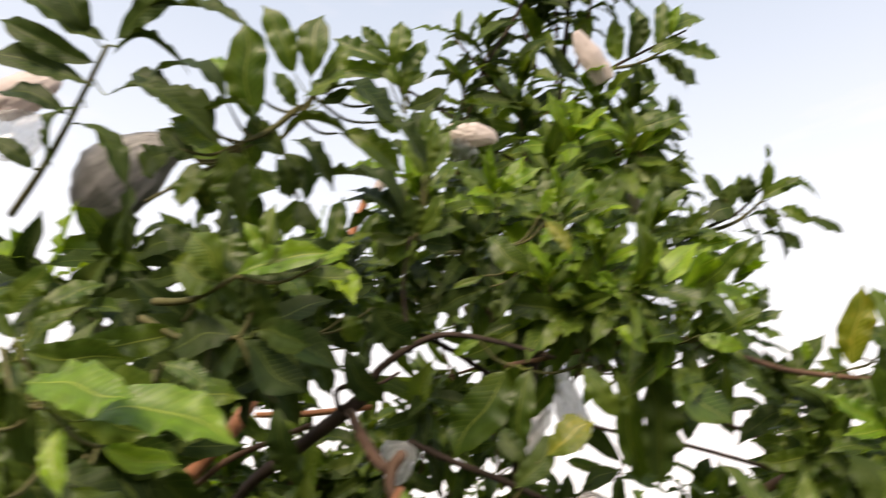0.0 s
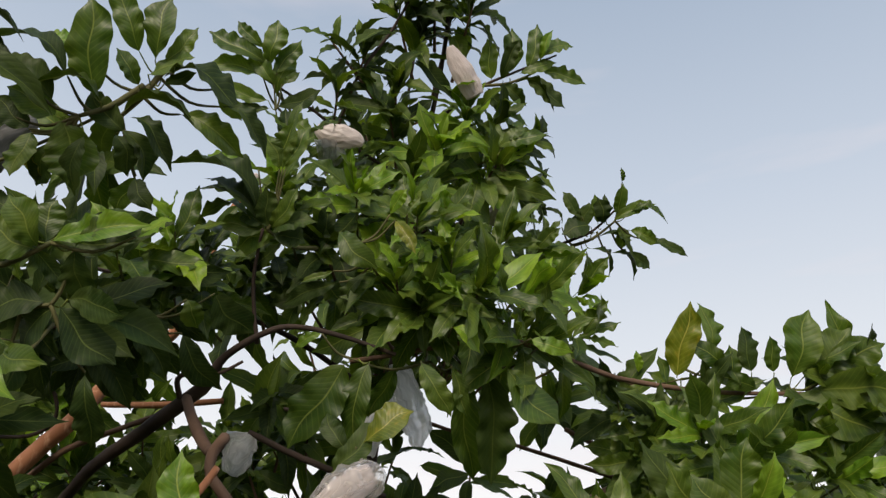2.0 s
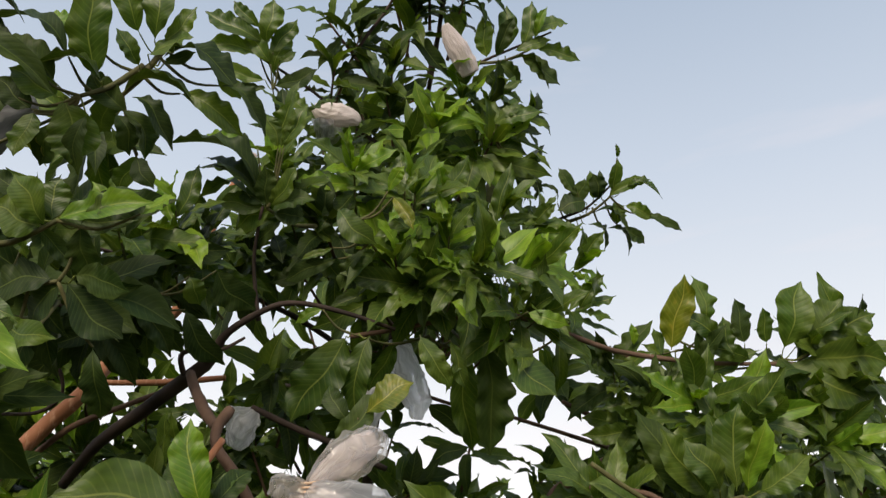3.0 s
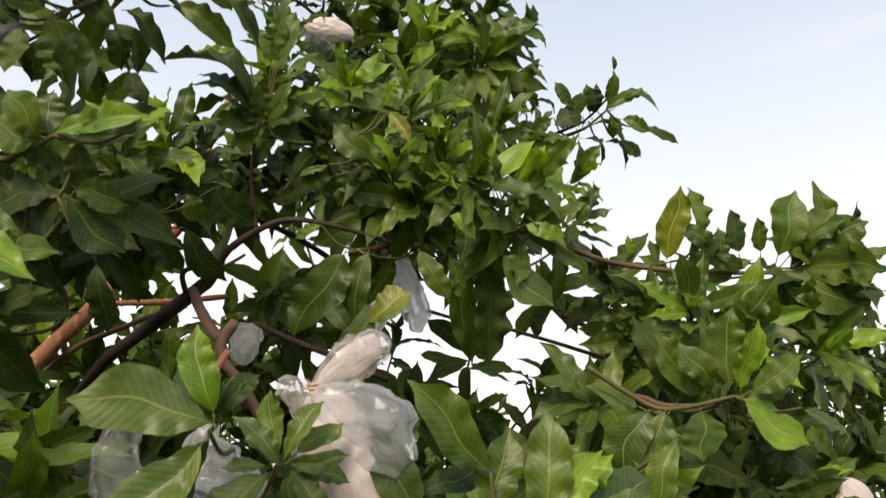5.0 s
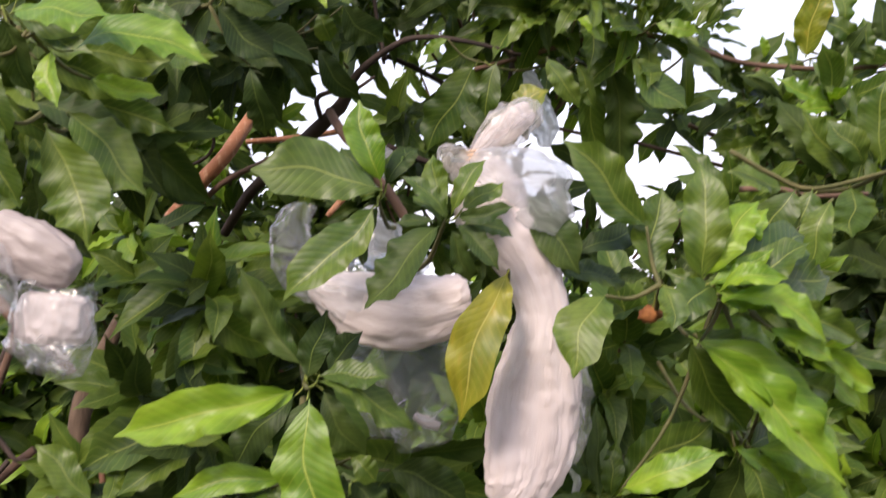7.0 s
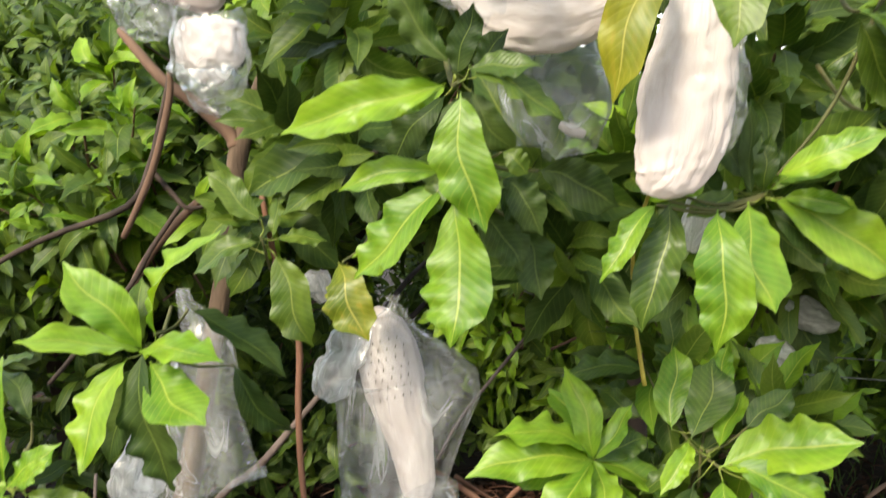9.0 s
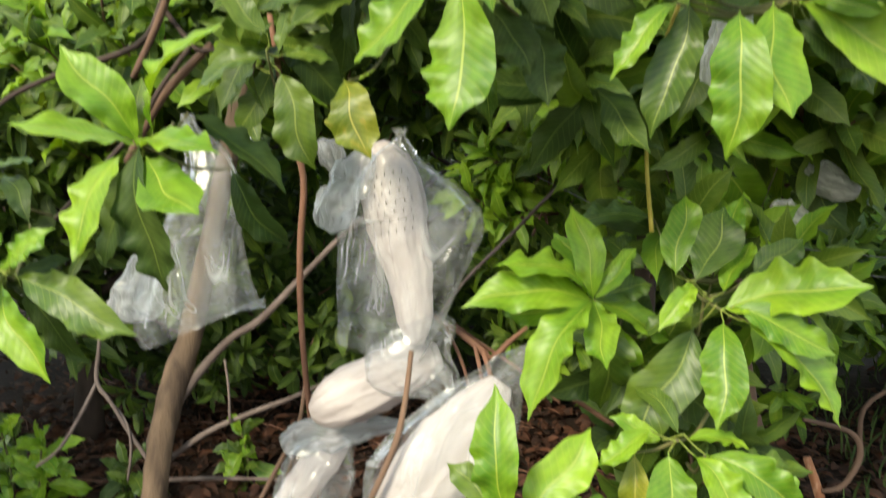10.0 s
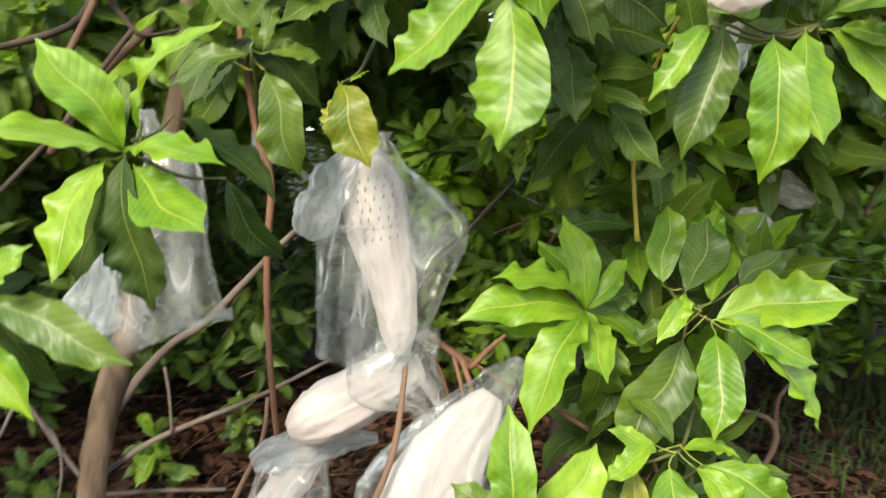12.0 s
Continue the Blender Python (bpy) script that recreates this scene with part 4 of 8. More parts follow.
# ---- bagged fruit ----
def loft(rings, face, sides, crumple, seed, closed, steps=4, pleat=0.0, lumps=((0.8, 0.9), (2.0, 0.5), (4.6, 0.26))):
    """A skin over rings (centre, half width, half depth), smoothed along its length and crumpled: vertices, faces, coordinates."""
    r = random.Random(seed)
    face = Vector(face).normalized()
    pts = [(Vector(q[:3]), q[3], q[4]) for q in rings]
    path = []
    for i in range(len(pts) - 1):
        p0, p1, p2, p3 = pts[max(i - 1, 0)], pts[i], pts[i + 1], pts[min(i + 2, len(pts) - 1)]
        for k in range(steps):
            s = k / steps
            h = (2 * s**3 - 3 * s**2 + 1, s**3 - 2 * s**2 + s, -2 * s**3 + 3 * s**2, s**3 - s**2)
            c = p1[0] * h[0] + (p2[0] - p0[0]) * 0.5 * h[1] + p2[0] * h[2] + (p3[0] - p1[0]) * 0.5 * h[3]
            path.append((c, p1[1] * (1 - s) + p2[1] * s, p1[2] * (1 - s) + p2[2] * s))
    path.append(pts[-1])
    v, f, uv = [], [], []
    o = path[0][0]
    widest = max(max(q[1] for q in pts), 0.02)
    ph = [r.random() * 6.28 for _ in range(6)]
    whole = (path[-1][0] - path[0][0]).normalized() * 0.9
    for i, (c, w, d) in enumerate(path):
        along = ((path[min(i + 1, len(path) - 1)][0] - path[max(i - 1, 0)][0]).normalized() + whole).normalized()
        x = along.cross(face)
        if x.length < 1e-4:
            x = along.orthogonal()
        x.normalize()
        z = x.cross(along)
        s = i / (len(path) - 1)
        for k in range(sides):
            a = 2 * math.pi * k / sides
            fold = 1 + pleat * (abs(math.sin(2.5 * a + ph[3] + 1.5 * s)) + 0.6 * abs(math.sin(6.5 * a + ph[4] - 2.0 * s)) - 0.95) + crumple * (0.22 * math.sin(3 * a + ph[0] + 4 * s) + 0.16 * math.sin(7 * a + ph[1] - 5 * s) + 0.12 * math.sin(10 * a + ph[2] + 9 * s)) + pleat * (0.35 * abs(math.sin(5.5 * a + ph[5] + 2.5 * s)) + 0.22 * math.sin(13 * a + ph[1] + 3 * s))
            q = c + x * (math.cos(a) * w * fold) + z * (math.sin(a) * d * fold)
            for scale, much in lumps:
                p = q * (scale / widest) + Vector((seed * 1.7, 0, 0))
                q += (x * noise.noise(p) + z * noise.noise(p + Vector((0, 9, 0))) + along * noise.noise(p + Vector((0, 0, 9)))) * crumple * much * min(w, 0.05)
            v.append(tuple(q - o))
            uv.append((abs(2 * k / sides - 1), s))
    n = len(path)
    for i in range(n - 1):
        for k in range(sides):
            f.append((i * sides + k, i * sides + (k + 1) % sides, (i + 1) * sides + (k + 1) % sides, (i + 1) * sides + k))
    if closed:
        f.append(tuple(range((n - 1) * sides, n * sides)))
        f.append(tuple(range(sides))[::-1])
    return v, f, uv, o


BAG_COUNT = [0]


def bagged_fruit(top, label):
    return thing("fruit_bag", top, label, "fruit bag", "bagged mangoes on the trees")


def paper_sleeve(parent, rings, material, face):
    BAG_COUNT[0] += 1
    v, f, uv, o = loft(rings, face, 72, 0.12, BAG_COUNT[0] * 7, True, 6, 0.034, ((0.8, 0.6), (2.2, 0.4), (5.0, 0.45), (10.0, 0.28)))
    ob = place(new("paper_sleeve", link_mesh("paper_sleeve", v, f, material, uv)), o, parent)
    return tagged(ob, "creased off-white paper sleeve")


def plastic_film(parent, rings, material, face):
    BAG_COUNT[0] += 1
    v, f, uv, o = loft(rings, face, 44, 0.16 if max(q[3] for q in rings) > 0.07 else 0.30, BAG_COUNT[0] * 5 + 1, False, 6, 0.07, ((0.8, 1.1), (1.8, 0.8), (3.6, 0.3), (7.0, 0.1)))
    return tagged(place(new("plastic_film", link_mesh("plastic_film", v, f, material, uv)), o, parent), "crinkled clear plastic film")


def punch_holes(sleeve):
    """Rows of small dark punched holes on the camera-side face of a sleeve."""
    me = sleeve.data
    o = ORIGIN[sleeve.name]
    pile = Pile()
    dot = [(math.cos(a) * 0.5, math.sin(a), 0) for a in [k * math.pi / 4 for k in range(8)]]
    ring = (np.array(dot + [(0, 0, 0)]), np.array([(k, (k + 1) % 8, 8, 8) for k in range(8)])[:, :3], np.zeros((9, 2)))
    count = 0
    for p in me.polygons:
        if len(p.vertices) != 4:
            continue
        row, k = p.vertices[0] // 72, p.vertices[0] % 72
        s = row / (len(me.vertices) / 72 - 1)
        middle = sum((me.vertices[row * 72 + a].co for a in range(72)), Vector()) / 72
        out = (Vector(p.center) - middle)
        out.z = 0
        out.normalize()
        if not 0.20 < s < 0.47 or out.y > -0.35 or (k + row // 2 % 2) % 3 or row % 2:
            continue
        q = Vector(p.center) + out * 0.003
        up = Vector((0, 0, 1))
        x = up.cross(out).normalized()
        m = Matrix(((x.x, up.x, out.x), (x.y, up.y, out.y), (x.z, up.z, out.z))).to_4x4()
        pile.add(ring, Matrix.Translation(q) @ m @ Matrix.Diagonal((0.0024, 0.0046, 1, 1)))
        count += 1
    if count:
        v = np.concatenate(pile.v).tolist()
        me2 = link_mesh("holes", v, np.concatenate(pile.f).tolist(), HOLE)
        ob = new("holes", me2)
        ob.parent = sleeve
        tagged(ob, "rows of small punched holes", kind="stuff")


def tie(parent, at, size):
    """String wound round the neck of a bag."""
    pts = []
    for k in range(22):
        a = k * 0.95
        pts.append((at[0] + math.cos(a) * size, at[1] + math.sin(a) * size, at[2] - 0.008 + k * 0.0008 + 0.003 * math.sin(a)))
    v, f, o = tube_data(pts, [0.0016] * len(pts), 5)
    tagged(place(new("tie_string", link_mesh("tie_string", v, f, STRING)), o, parent), "wound tan string")

# bagged fruit
b = bagged_fruit((-0.359, 1.533, 1.489), "clear plastic bag over a punched white paper fruit sleeve")
plastic_film(b, [(-0.340, 1.494, 1.461, 0.0163, 0.0062), (-0.338, 1.493, 1.446, 0.0087, 0.0033), (-0.337, 1.492, 1.425, 0.0261, 0.0099), (-0.340, 1.488, 1.392, 0.0577, 0.0219), (-0.332, 1.487, 1.348, 0.0990, 0.0376), (-0.316, 1.487, 1.303, 0.1245, 0.0473), (-0.309, 1.488, 1.278, 0.1365, 0.0519), (-0.319, 1.481, 1.237, 0.1294, 0.0492), (-0.333, 1.472, 1.182, 0.1175, 0.0446), (-0.347, 1.463, 1.115, 0.1028, 0.0391), (-0.358, 1.456, 1.066, 0.0892, 0.0339), (-0.364, 1.452, 1.032, 0.0761, 0.0289)],
    FILM, (0.26, -0.95, 0.19))
plastic_film(b, [(-0.397, 1.477, 1.416, 0.0164, 0.0082), (-0.418, 1.463, 1.376, 0.0369, 0.0184), (-0.438, 1.449, 1.334, 0.0410, 0.0205), (-0.456, 1.438, 1.297, 0.0369, 0.0184), (-0.469, 1.428, 1.269, 0.0143, 0.0072)],
    FILM_MILKY, (0.26, -0.95, 0.19))
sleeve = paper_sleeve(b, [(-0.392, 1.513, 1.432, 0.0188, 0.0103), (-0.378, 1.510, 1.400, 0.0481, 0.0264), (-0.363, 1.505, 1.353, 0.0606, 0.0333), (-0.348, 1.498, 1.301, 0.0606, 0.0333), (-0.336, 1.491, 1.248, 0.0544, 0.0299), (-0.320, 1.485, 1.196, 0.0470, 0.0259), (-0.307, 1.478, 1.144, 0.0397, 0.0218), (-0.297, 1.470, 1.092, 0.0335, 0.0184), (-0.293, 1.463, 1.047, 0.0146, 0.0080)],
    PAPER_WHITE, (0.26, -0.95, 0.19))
punch_holes(sleeve)
b = bagged_fruit((-0.248, 1.492, 1.032), "bulging white paper fruit sleeve in a torn clear bag")
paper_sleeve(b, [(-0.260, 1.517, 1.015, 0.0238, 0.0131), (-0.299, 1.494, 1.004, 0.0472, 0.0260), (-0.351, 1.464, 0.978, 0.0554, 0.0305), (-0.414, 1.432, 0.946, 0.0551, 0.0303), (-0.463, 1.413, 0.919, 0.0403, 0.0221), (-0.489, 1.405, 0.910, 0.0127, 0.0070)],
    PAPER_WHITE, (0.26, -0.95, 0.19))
plastic_film(b, [(-0.329, 1.458, 1.076, 0.0627, 0.0251), (-0.305, 1.458, 1.039, 0.0993, 0.0397), (-0.281, 1.457, 1.003, 0.0732, 0.0293), (-0.242, 1.461, 0.968, 0.0397, 0.0199), (-0.224, 1.458, 0.931, 0.0355, 0.0178), (-0.211, 1.457, 0.911, 0.0209, 0.0105)],
    FILM, (0.26, -0.95, 0.19))
b = bagged_fruit((-0.757, 1.459, 1.387), "empty clear plastic bag puffed open below a leaf shoot")
plastic_film(b, [(-0.776, 1.450, 1.487, 0.0137, 0.0052), (-0.769, 1.449, 1.454, 0.0171, 0.0065), (-0.732, 1.454, 1.395, 0.0480, 0.0182), (-0.732, 1.448, 1.326, 0.0685, 0.0260), (-0.743, 1.441, 1.256, 0.0748, 0.0284), (-0.746, 1.433, 1.174, 0.0914, 0.0347), (-0.748, 1.427, 1.111, 0.1108, 0.0421), (-0.746, 1.425, 1.076, 0.1245, 0.0473), (-0.737, 1.426, 1.061, 0.1211, 0.0460)],
    FILM, (0.26, -0.95, 0.19))
plastic_film(b, [(-0.843, 1.388, 1.228, 0.0056, 0.0021), (-0.847, 1.383, 1.182, 0.0282, 0.0107), (-0.855, 1.378, 1.136, 0.0440, 0.0167), (-0.859, 1.374, 1.096, 0.0496, 0.0189), (-0.855, 1.373, 1.072, 0.0327, 0.0124)],
    FILM_MILKY, (0.26, -0.95, 0.19))
b = bagged_fruit((-0.498, 1.477, 0.867), "knotted clear bag with a pale sleeve inside")
plastic_film(b, [(-0.343, 1.517, 0.861, 0.0089, 0.0045), (-0.387, 1.505, 0.863, 0.0201, 0.0120), (-0.442, 1.489, 0.852, 0.0245, 0.0147), (-0.496, 1.473, 0.844, 0.0335, 0.0201), (-0.545, 1.458, 0.837, 0.0312, 0.0187), (-0.572, 1.449, 0.822, 0.0134, 0.0067)],
    FILM_MILKY, (0.26, -0.95, 0.19))
plastic_film(b, [(-0.463, 1.482, 0.845, 0.0379, 0.0190), (-0.487, 1.465, 0.794, 0.0691, 0.0346), (-0.504, 1.449, 0.737, 0.0736, 0.0368), (-0.516, 1.436, 0.681, 0.0736, 0.0368), (-0.519, 1.429, 0.649, 0.0558, 0.0167)],
    FILM, (0.26, -0.95, 0.19))
paper_sleeve(b, [(-0.462, 1.501, 0.837, 0.0218, 0.0120), (-0.498, 1.483, 0.787, 0.0375, 0.0190), (-0.541, 1.458, 0.723, 0.0345, 0.0180), (-0.577, 1.440, 0.672, 0.0240, 0.0130), (-0.598, 1.429, 0.645, 0.0070, 0.0040)],
    PAPER_WHITE, (0.26, -0.95, 0.19))
b = bagged_fruit((-0.075, 1.438, 1.048), "white paper fruit sleeve in a shiny clear plastic bag")
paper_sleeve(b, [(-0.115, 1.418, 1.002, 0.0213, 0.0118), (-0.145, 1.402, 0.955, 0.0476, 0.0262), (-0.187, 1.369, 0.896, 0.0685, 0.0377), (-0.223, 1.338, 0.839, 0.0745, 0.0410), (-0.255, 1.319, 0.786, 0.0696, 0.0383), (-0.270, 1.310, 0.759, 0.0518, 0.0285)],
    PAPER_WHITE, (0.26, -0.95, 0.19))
plastic_film(b, [(-0.067, 1.443, 1.064, 0.0099, 0.0049), (-0.084, 1.433, 1.038, 0.0297, 0.0148), (-0.111, 1.420, 1.007, 0.0455, 0.0273), (-0.143, 1.392, 0.958, 0.0766, 0.0460), (-0.193, 1.353, 0.880, 0.1015, 0.0609), (-0.239, 1.327, 0.804, 0.1073, 0.0537), (-0.278, 1.305, 0.748, 0.0644, 0.0258)],
    FILM, (0.26, -0.95, 0.19))
b = bagged_fruit((-0.640, 1.340, 0.653), "small milky plastic bag drooping over low leaves")
plastic_film(b, [(-0.691, 1.324, 0.641, 0.0086, 0.0043), (-0.653, 1.333, 0.636, 0.0281, 0.0169), (-0.620, 1.340, 0.627, 0.0389, 0.0233), (-0.605, 1.336, 0.590, 0.0324, 0.0194), (-0.600, 1.327, 0.546, 0.0216, 0.0130), (-0.607, 1.313, 0.491, 0.0151, 0.0091), (-0.609, 1.305, 0.458, 0.0086, 0.0043)],
    FILM_MILKY, (0.26, -0.94, 0.23))
b = bagged_fruit((-0.895, 2.396, 1.468), "small crumpled white bag deep in the foliage")
plastic_film(b, [(-0.915, 2.390, 1.455, 0.0109, 0.0054), (-0.894, 2.396, 1.429, 0.0362, 0.0217), (-0.874, 2.400, 1.389, 0.0362, 0.0217), (-0.867, 2.399, 1.354, 0.0109, 0.0054)],
    FILM_MILKY, (0.29, -0.95, 0.08))
b = bagged_fruit((0.432, 1.84, 1.395), "crumpled white plastic bag caught among leaves")
plastic_film(b, [(0.432, 1.84, 1.395, 0.0096, 0.0053), (0.459, 1.847, 1.378, 0.0288, 0.0158), (0.503, 1.858, 1.355, 0.0288, 0.0158), (0.54, 1.867, 1.342, 0.0096, 0.0053)],
    FILM_WHITE, (0.29, -0.95, 0.08))
b = bagged_fruit((0.375, 1.80, 1.318), "small milky white bag among leaves")
plastic_film(b, [(0.372, 1.80, 1.325, 0.0063, 0.0051), (0.382, 1.80, 1.308, 0.0281, 0.0105), (0.398, 1.802, 1.288, 0.0362, 0.0122), (0.424, 1.804, 1.271, 0.0270, 0.0064), (0.432, 1.805, 1.262, 0.0080, 0.0044)],
    FILM_WHITE, (0.29, -0.95, 0.08))
b = bagged_fruit((-0.706, 1.489, 1.949), "clear bag with a pale sleeve under a branch")
plastic_film(b, [(-0.766, 1.471, 1.951, 0.0161, 0.0080), (-0.739, 1.477, 1.927, 0.0437, 0.0218), (-0.706, 1.484, 1.898, 0.0552, 0.0276), (-0.673, 1.493, 1.879, 0.0460, 0.0230), (-0.638, 1.504, 1.890, 0.0161, 0.0080)],
    FILM, (0.29, -0.95, 0.08))
paper_sleeve(b, [(-0.744, 1.491, 1.987, 0.0231, 0.0127), (-0.728, 1.493, 1.958, 0.0393, 0.0216), (-0.706, 1.497, 1.928, 0.0347, 0.0191), (-0.689, 1.501, 1.907, 0.0116, 0.0064)],
    PAPER, (0.29, -0.95, 0.08))
b = bagged_fruit((0.267, 1.441, 1.644), "pale translucent bag hanging behind drooping leaves")
plastic_film(b, [(0.271, 1.443, 1.653, 0.0132, 0.0066), (0.249, 1.439, 1.615, 0.0320, 0.0160), (0.231, 1.440, 1.575, 0.0282, 0.0141), (0.216, 1.443, 1.534, 0.0132, 0.0066)],
    FILM_MILKY, (0.29, -0.95, 0.08))
b = bagged_fruit((0.139, 0.989, 2.072), "long pinkish paper sleeve tied with string in a plastic bag")
plastic_film(b, [(0.226, 0.992, 2.141, 0.0072, 0.0043), (0.219, 0.992, 2.135, 0.0187, 0.0112), (0.203, 0.991, 2.123, 0.0251, 0.0151), (0.179, 0.99, 2.105, 0.0258, 0.0155), (0.157, 0.989, 2.088, 0.0194, 0.0116), (0.14, 0.989, 2.073, 0.0079, 0.0047)],
    FILM_TAN, (0.14, -0.98, -0.13))
paper_sleeve(b, [(0.216, 0.996, 2.134, 0.0115, 0.0058), (0.201, 0.995, 2.123, 0.0180, 0.0090), (0.179, 0.994, 2.106, 0.0187, 0.0094), (0.157, 0.993, 2.09, 0.0130, 0.0065), (0.142, 0.993, 2.076, 0.0058, 0.0029)],
    PAPER, (0.14, -0.98, -0.13))
paper_sleeve(b, [(0.14, 0.989, 2.07, 0.0086, 0.0036), (0.151, 0.994, 2.054, 0.0316, 0.0133), (0.155, 1.0, 2.03, 0.0482, 0.0202), (0.164, 1.007, 2.001, 0.0519, 0.0218), (0.181, 1.015, 1.973, 0.0462, 0.0194), (0.2, 1.025, 1.94, 0.0384, 0.0161), (0.213, 1.033, 1.908, 0.0341, 0.0143), (0.22, 1.041, 1.872, 0.0342, 0.0144), (0.217, 1.048, 1.837, 0.0430, 0.0181), (0.213, 1.055, 1.801, 0.0519, 0.0218), (0.205, 1.063, 1.758, 0.0586, 0.0246), (0.199, 1.071, 1.714, 0.0584, 0.0245), (0.189, 1.078, 1.671, 0.0549, 0.0230), (0.179, 1.081, 1.648, 0.0454, 0.0191), (0.166, 1.082, 1.633, 0.0295, 0.0124), (0.158, 1.083, 1.625, 0.0126, 0.0053)],
    PAPER, (0.14, -0.98, -0.13))
plastic_film(b, [(0.141, 0.977, 2.069, 0.0078, 0.0035), (0.165, 0.983, 2.053, 0.0298, 0.0134), (0.199, 0.99, 2.034, 0.0440, 0.0198), (0.233, 0.999, 2.009, 0.0397, 0.0179), (0.254, 1.005, 1.981, 0.0156, 0.0070)],
    FILM_MILKY, (0.14, -0.98, -0.13))
plastic_film(b, [(0.139, 0.985, 2.07, 0.0071, 0.0029), (0.126, 0.984, 2.066, 0.0157, 0.0063), (0.113, 0.983, 2.06, 0.0243, 0.0097), (0.103, 0.983, 2.05, 0.0214, 0.0086)],
    FILM_TAN, (0.14, -0.98, -0.13))
plastic_film(b, [(0.241, 1.056, 1.874, 0.0125, 0.0062), (0.249, 1.062, 1.837, 0.0191, 0.0096), (0.254, 1.069, 1.793, 0.0228, 0.0114), (0.256, 1.074, 1.756, 0.0235, 0.0118), (0.25, 1.079, 1.713, 0.0221, 0.0110), (0.238, 1.082, 1.677, 0.0191, 0.0096)],
    FILM, (0.14, -0.98, -0.13))
tie(b, (0.14, 0.989, 2.072), 0.010)
b = bagged_fruit((-0.115, 1.109, 2.046), "white paper fruit sleeve slung sideways in a clear bag")
paper_sleeve(b, [(-0.112, 1.124, 1.944, 0.0115, 0.0063), (-0.088, 1.129, 1.928, 0.0312, 0.0172), (-0.049, 1.138, 1.903, 0.0477, 0.0262), (0.004, 1.147, 1.890, 0.0559, 0.0308), (0.057, 1.155, 1.892, 0.0526, 0.0289), (0.100, 1.160, 1.901, 0.0428, 0.0235), (0.119, 1.161, 1.909, 0.0329, 0.0181)],
    PAPER, (0.14, -0.98, -0.13))
plastic_film(b, [(-0.117, 1.109, 2.048, 0.0181, 0.0090), (-0.137, 1.110, 2.022, 0.0329, 0.0164), (-0.139, 1.115, 1.977, 0.0362, 0.0181), (-0.112, 1.123, 1.948, 0.0378, 0.0189), (-0.053, 1.124, 1.928, 0.0473, 0.0236), (-0.005, 1.132, 1.923, 0.0489, 0.0196)],
    FILM, (0.14, -0.98, -0.13))
plastic_film(b, [(-0.019, 1.143, 2.053, 0.0084, 0.0042), (-0.034, 1.144, 2.024, 0.0217, 0.0109), (-0.011, 1.152, 1.995, 0.0368, 0.0184), (0.025, 1.160, 1.970, 0.0351, 0.0176), (0.053, 1.167, 1.951, 0.0117, 0.0059)],
    FILM_MILKY, (0.14, -0.98, -0.13))
plastic_film(b, [(0.004, 1.222, 1.868, 0.0767, 0.0307), (0.014, 1.230, 1.815, 0.0801, 0.0321), (0.021, 1.238, 1.763, 0.0784, 0.0314), (0.023, 1.244, 1.724, 0.0697, 0.0279), (0.027, 1.249, 1.692, 0.0540, 0.0162)],
    FILM, (0.14, -0.98, -0.13))
paper_sleeve(b, [(0.024, 1.241, 1.744, 0.0052, 0.0029), (0.043, 1.245, 1.734, 0.0105, 0.0057), (0.062, 1.249, 1.726, 0.0052, 0.0029)],
    PAPER_WHITE, (0.14, -0.98, -0.13))
b = bagged_fruit((-0.604, 1.091, 2.042), "two boxy white fruit sleeves in clear film")
paper_sleeve(b, [(-0.595, 1.093, 2.033, 0.0171, 0.0094), (-0.583, 1.096, 2.026, 0.0394, 0.0217), (-0.538, 1.106, 2.001, 0.0463, 0.0255), (-0.490, 1.116, 1.974, 0.0394, 0.0217), (-0.469, 1.121, 1.962, 0.0206, 0.0113)],
    PAPER_WHITE, (0.14, -0.98, -0.13))
plastic_film(b, [(-0.616, 1.069, 2.037, 0.0219, 0.0099), (-0.608, 1.075, 2.005, 0.0388, 0.0175), (-0.595, 1.082, 1.967, 0.0489, 0.0220), (-0.575, 1.090, 1.931, 0.0422, 0.0190), (-0.554, 1.096, 1.908, 0.0202, 0.0091)],
    FILM, (0.14, -0.98, -0.13))
paper_sleeve(b, [(-0.505, 1.140, 1.935, 0.0383, 0.0211), (-0.506, 1.141, 1.928, 0.0523, 0.0287), (-0.510, 1.144, 1.899, 0.0549, 0.0302), (-0.513, 1.147, 1.872, 0.0523, 0.0287), (-0.514, 1.148, 1.861, 0.0383, 0.0211)],
    PAPER, (0.14, -0.98, -0.13))
plastic_film(b, [(-0.501, 1.132, 1.957, 0.0434, 0.0260), (-0.501, 1.135, 1.937, 0.0555, 0.0333), (-0.502, 1.140, 1.898, 0.0607, 0.0364), (-0.505, 1.145, 1.855, 0.0625, 0.0375), (-0.511, 1.148, 1.831, 0.0503, 0.0302), (-0.522, 1.148, 1.818, 0.0260, 0.0156)],
    FILM, (0.14, -0.98, -0.13))
b = bagged_fruit((0.335, 1.893, 3.600), "pinkish paper fruit sleeve high in the crown")
paper_sleeve(b, [(0.328, 1.894, 3.600, 0.0102, 0.0056), (0.344, 1.909, 3.572, 0.0250, 0.0120), (0.370, 1.928, 3.531, 0.0340, 0.0150), (0.394, 1.948, 3.495, 0.0330, 0.0130), (0.410, 1.961, 3.468, 0.0260, 0.0080)],
    PAPER, (-0.03, -0.89, -0.46))
b = bagged_fruit((-0.023, 1.861, 3.250), "crumpled pale paper fruit sleeve high in the crown")
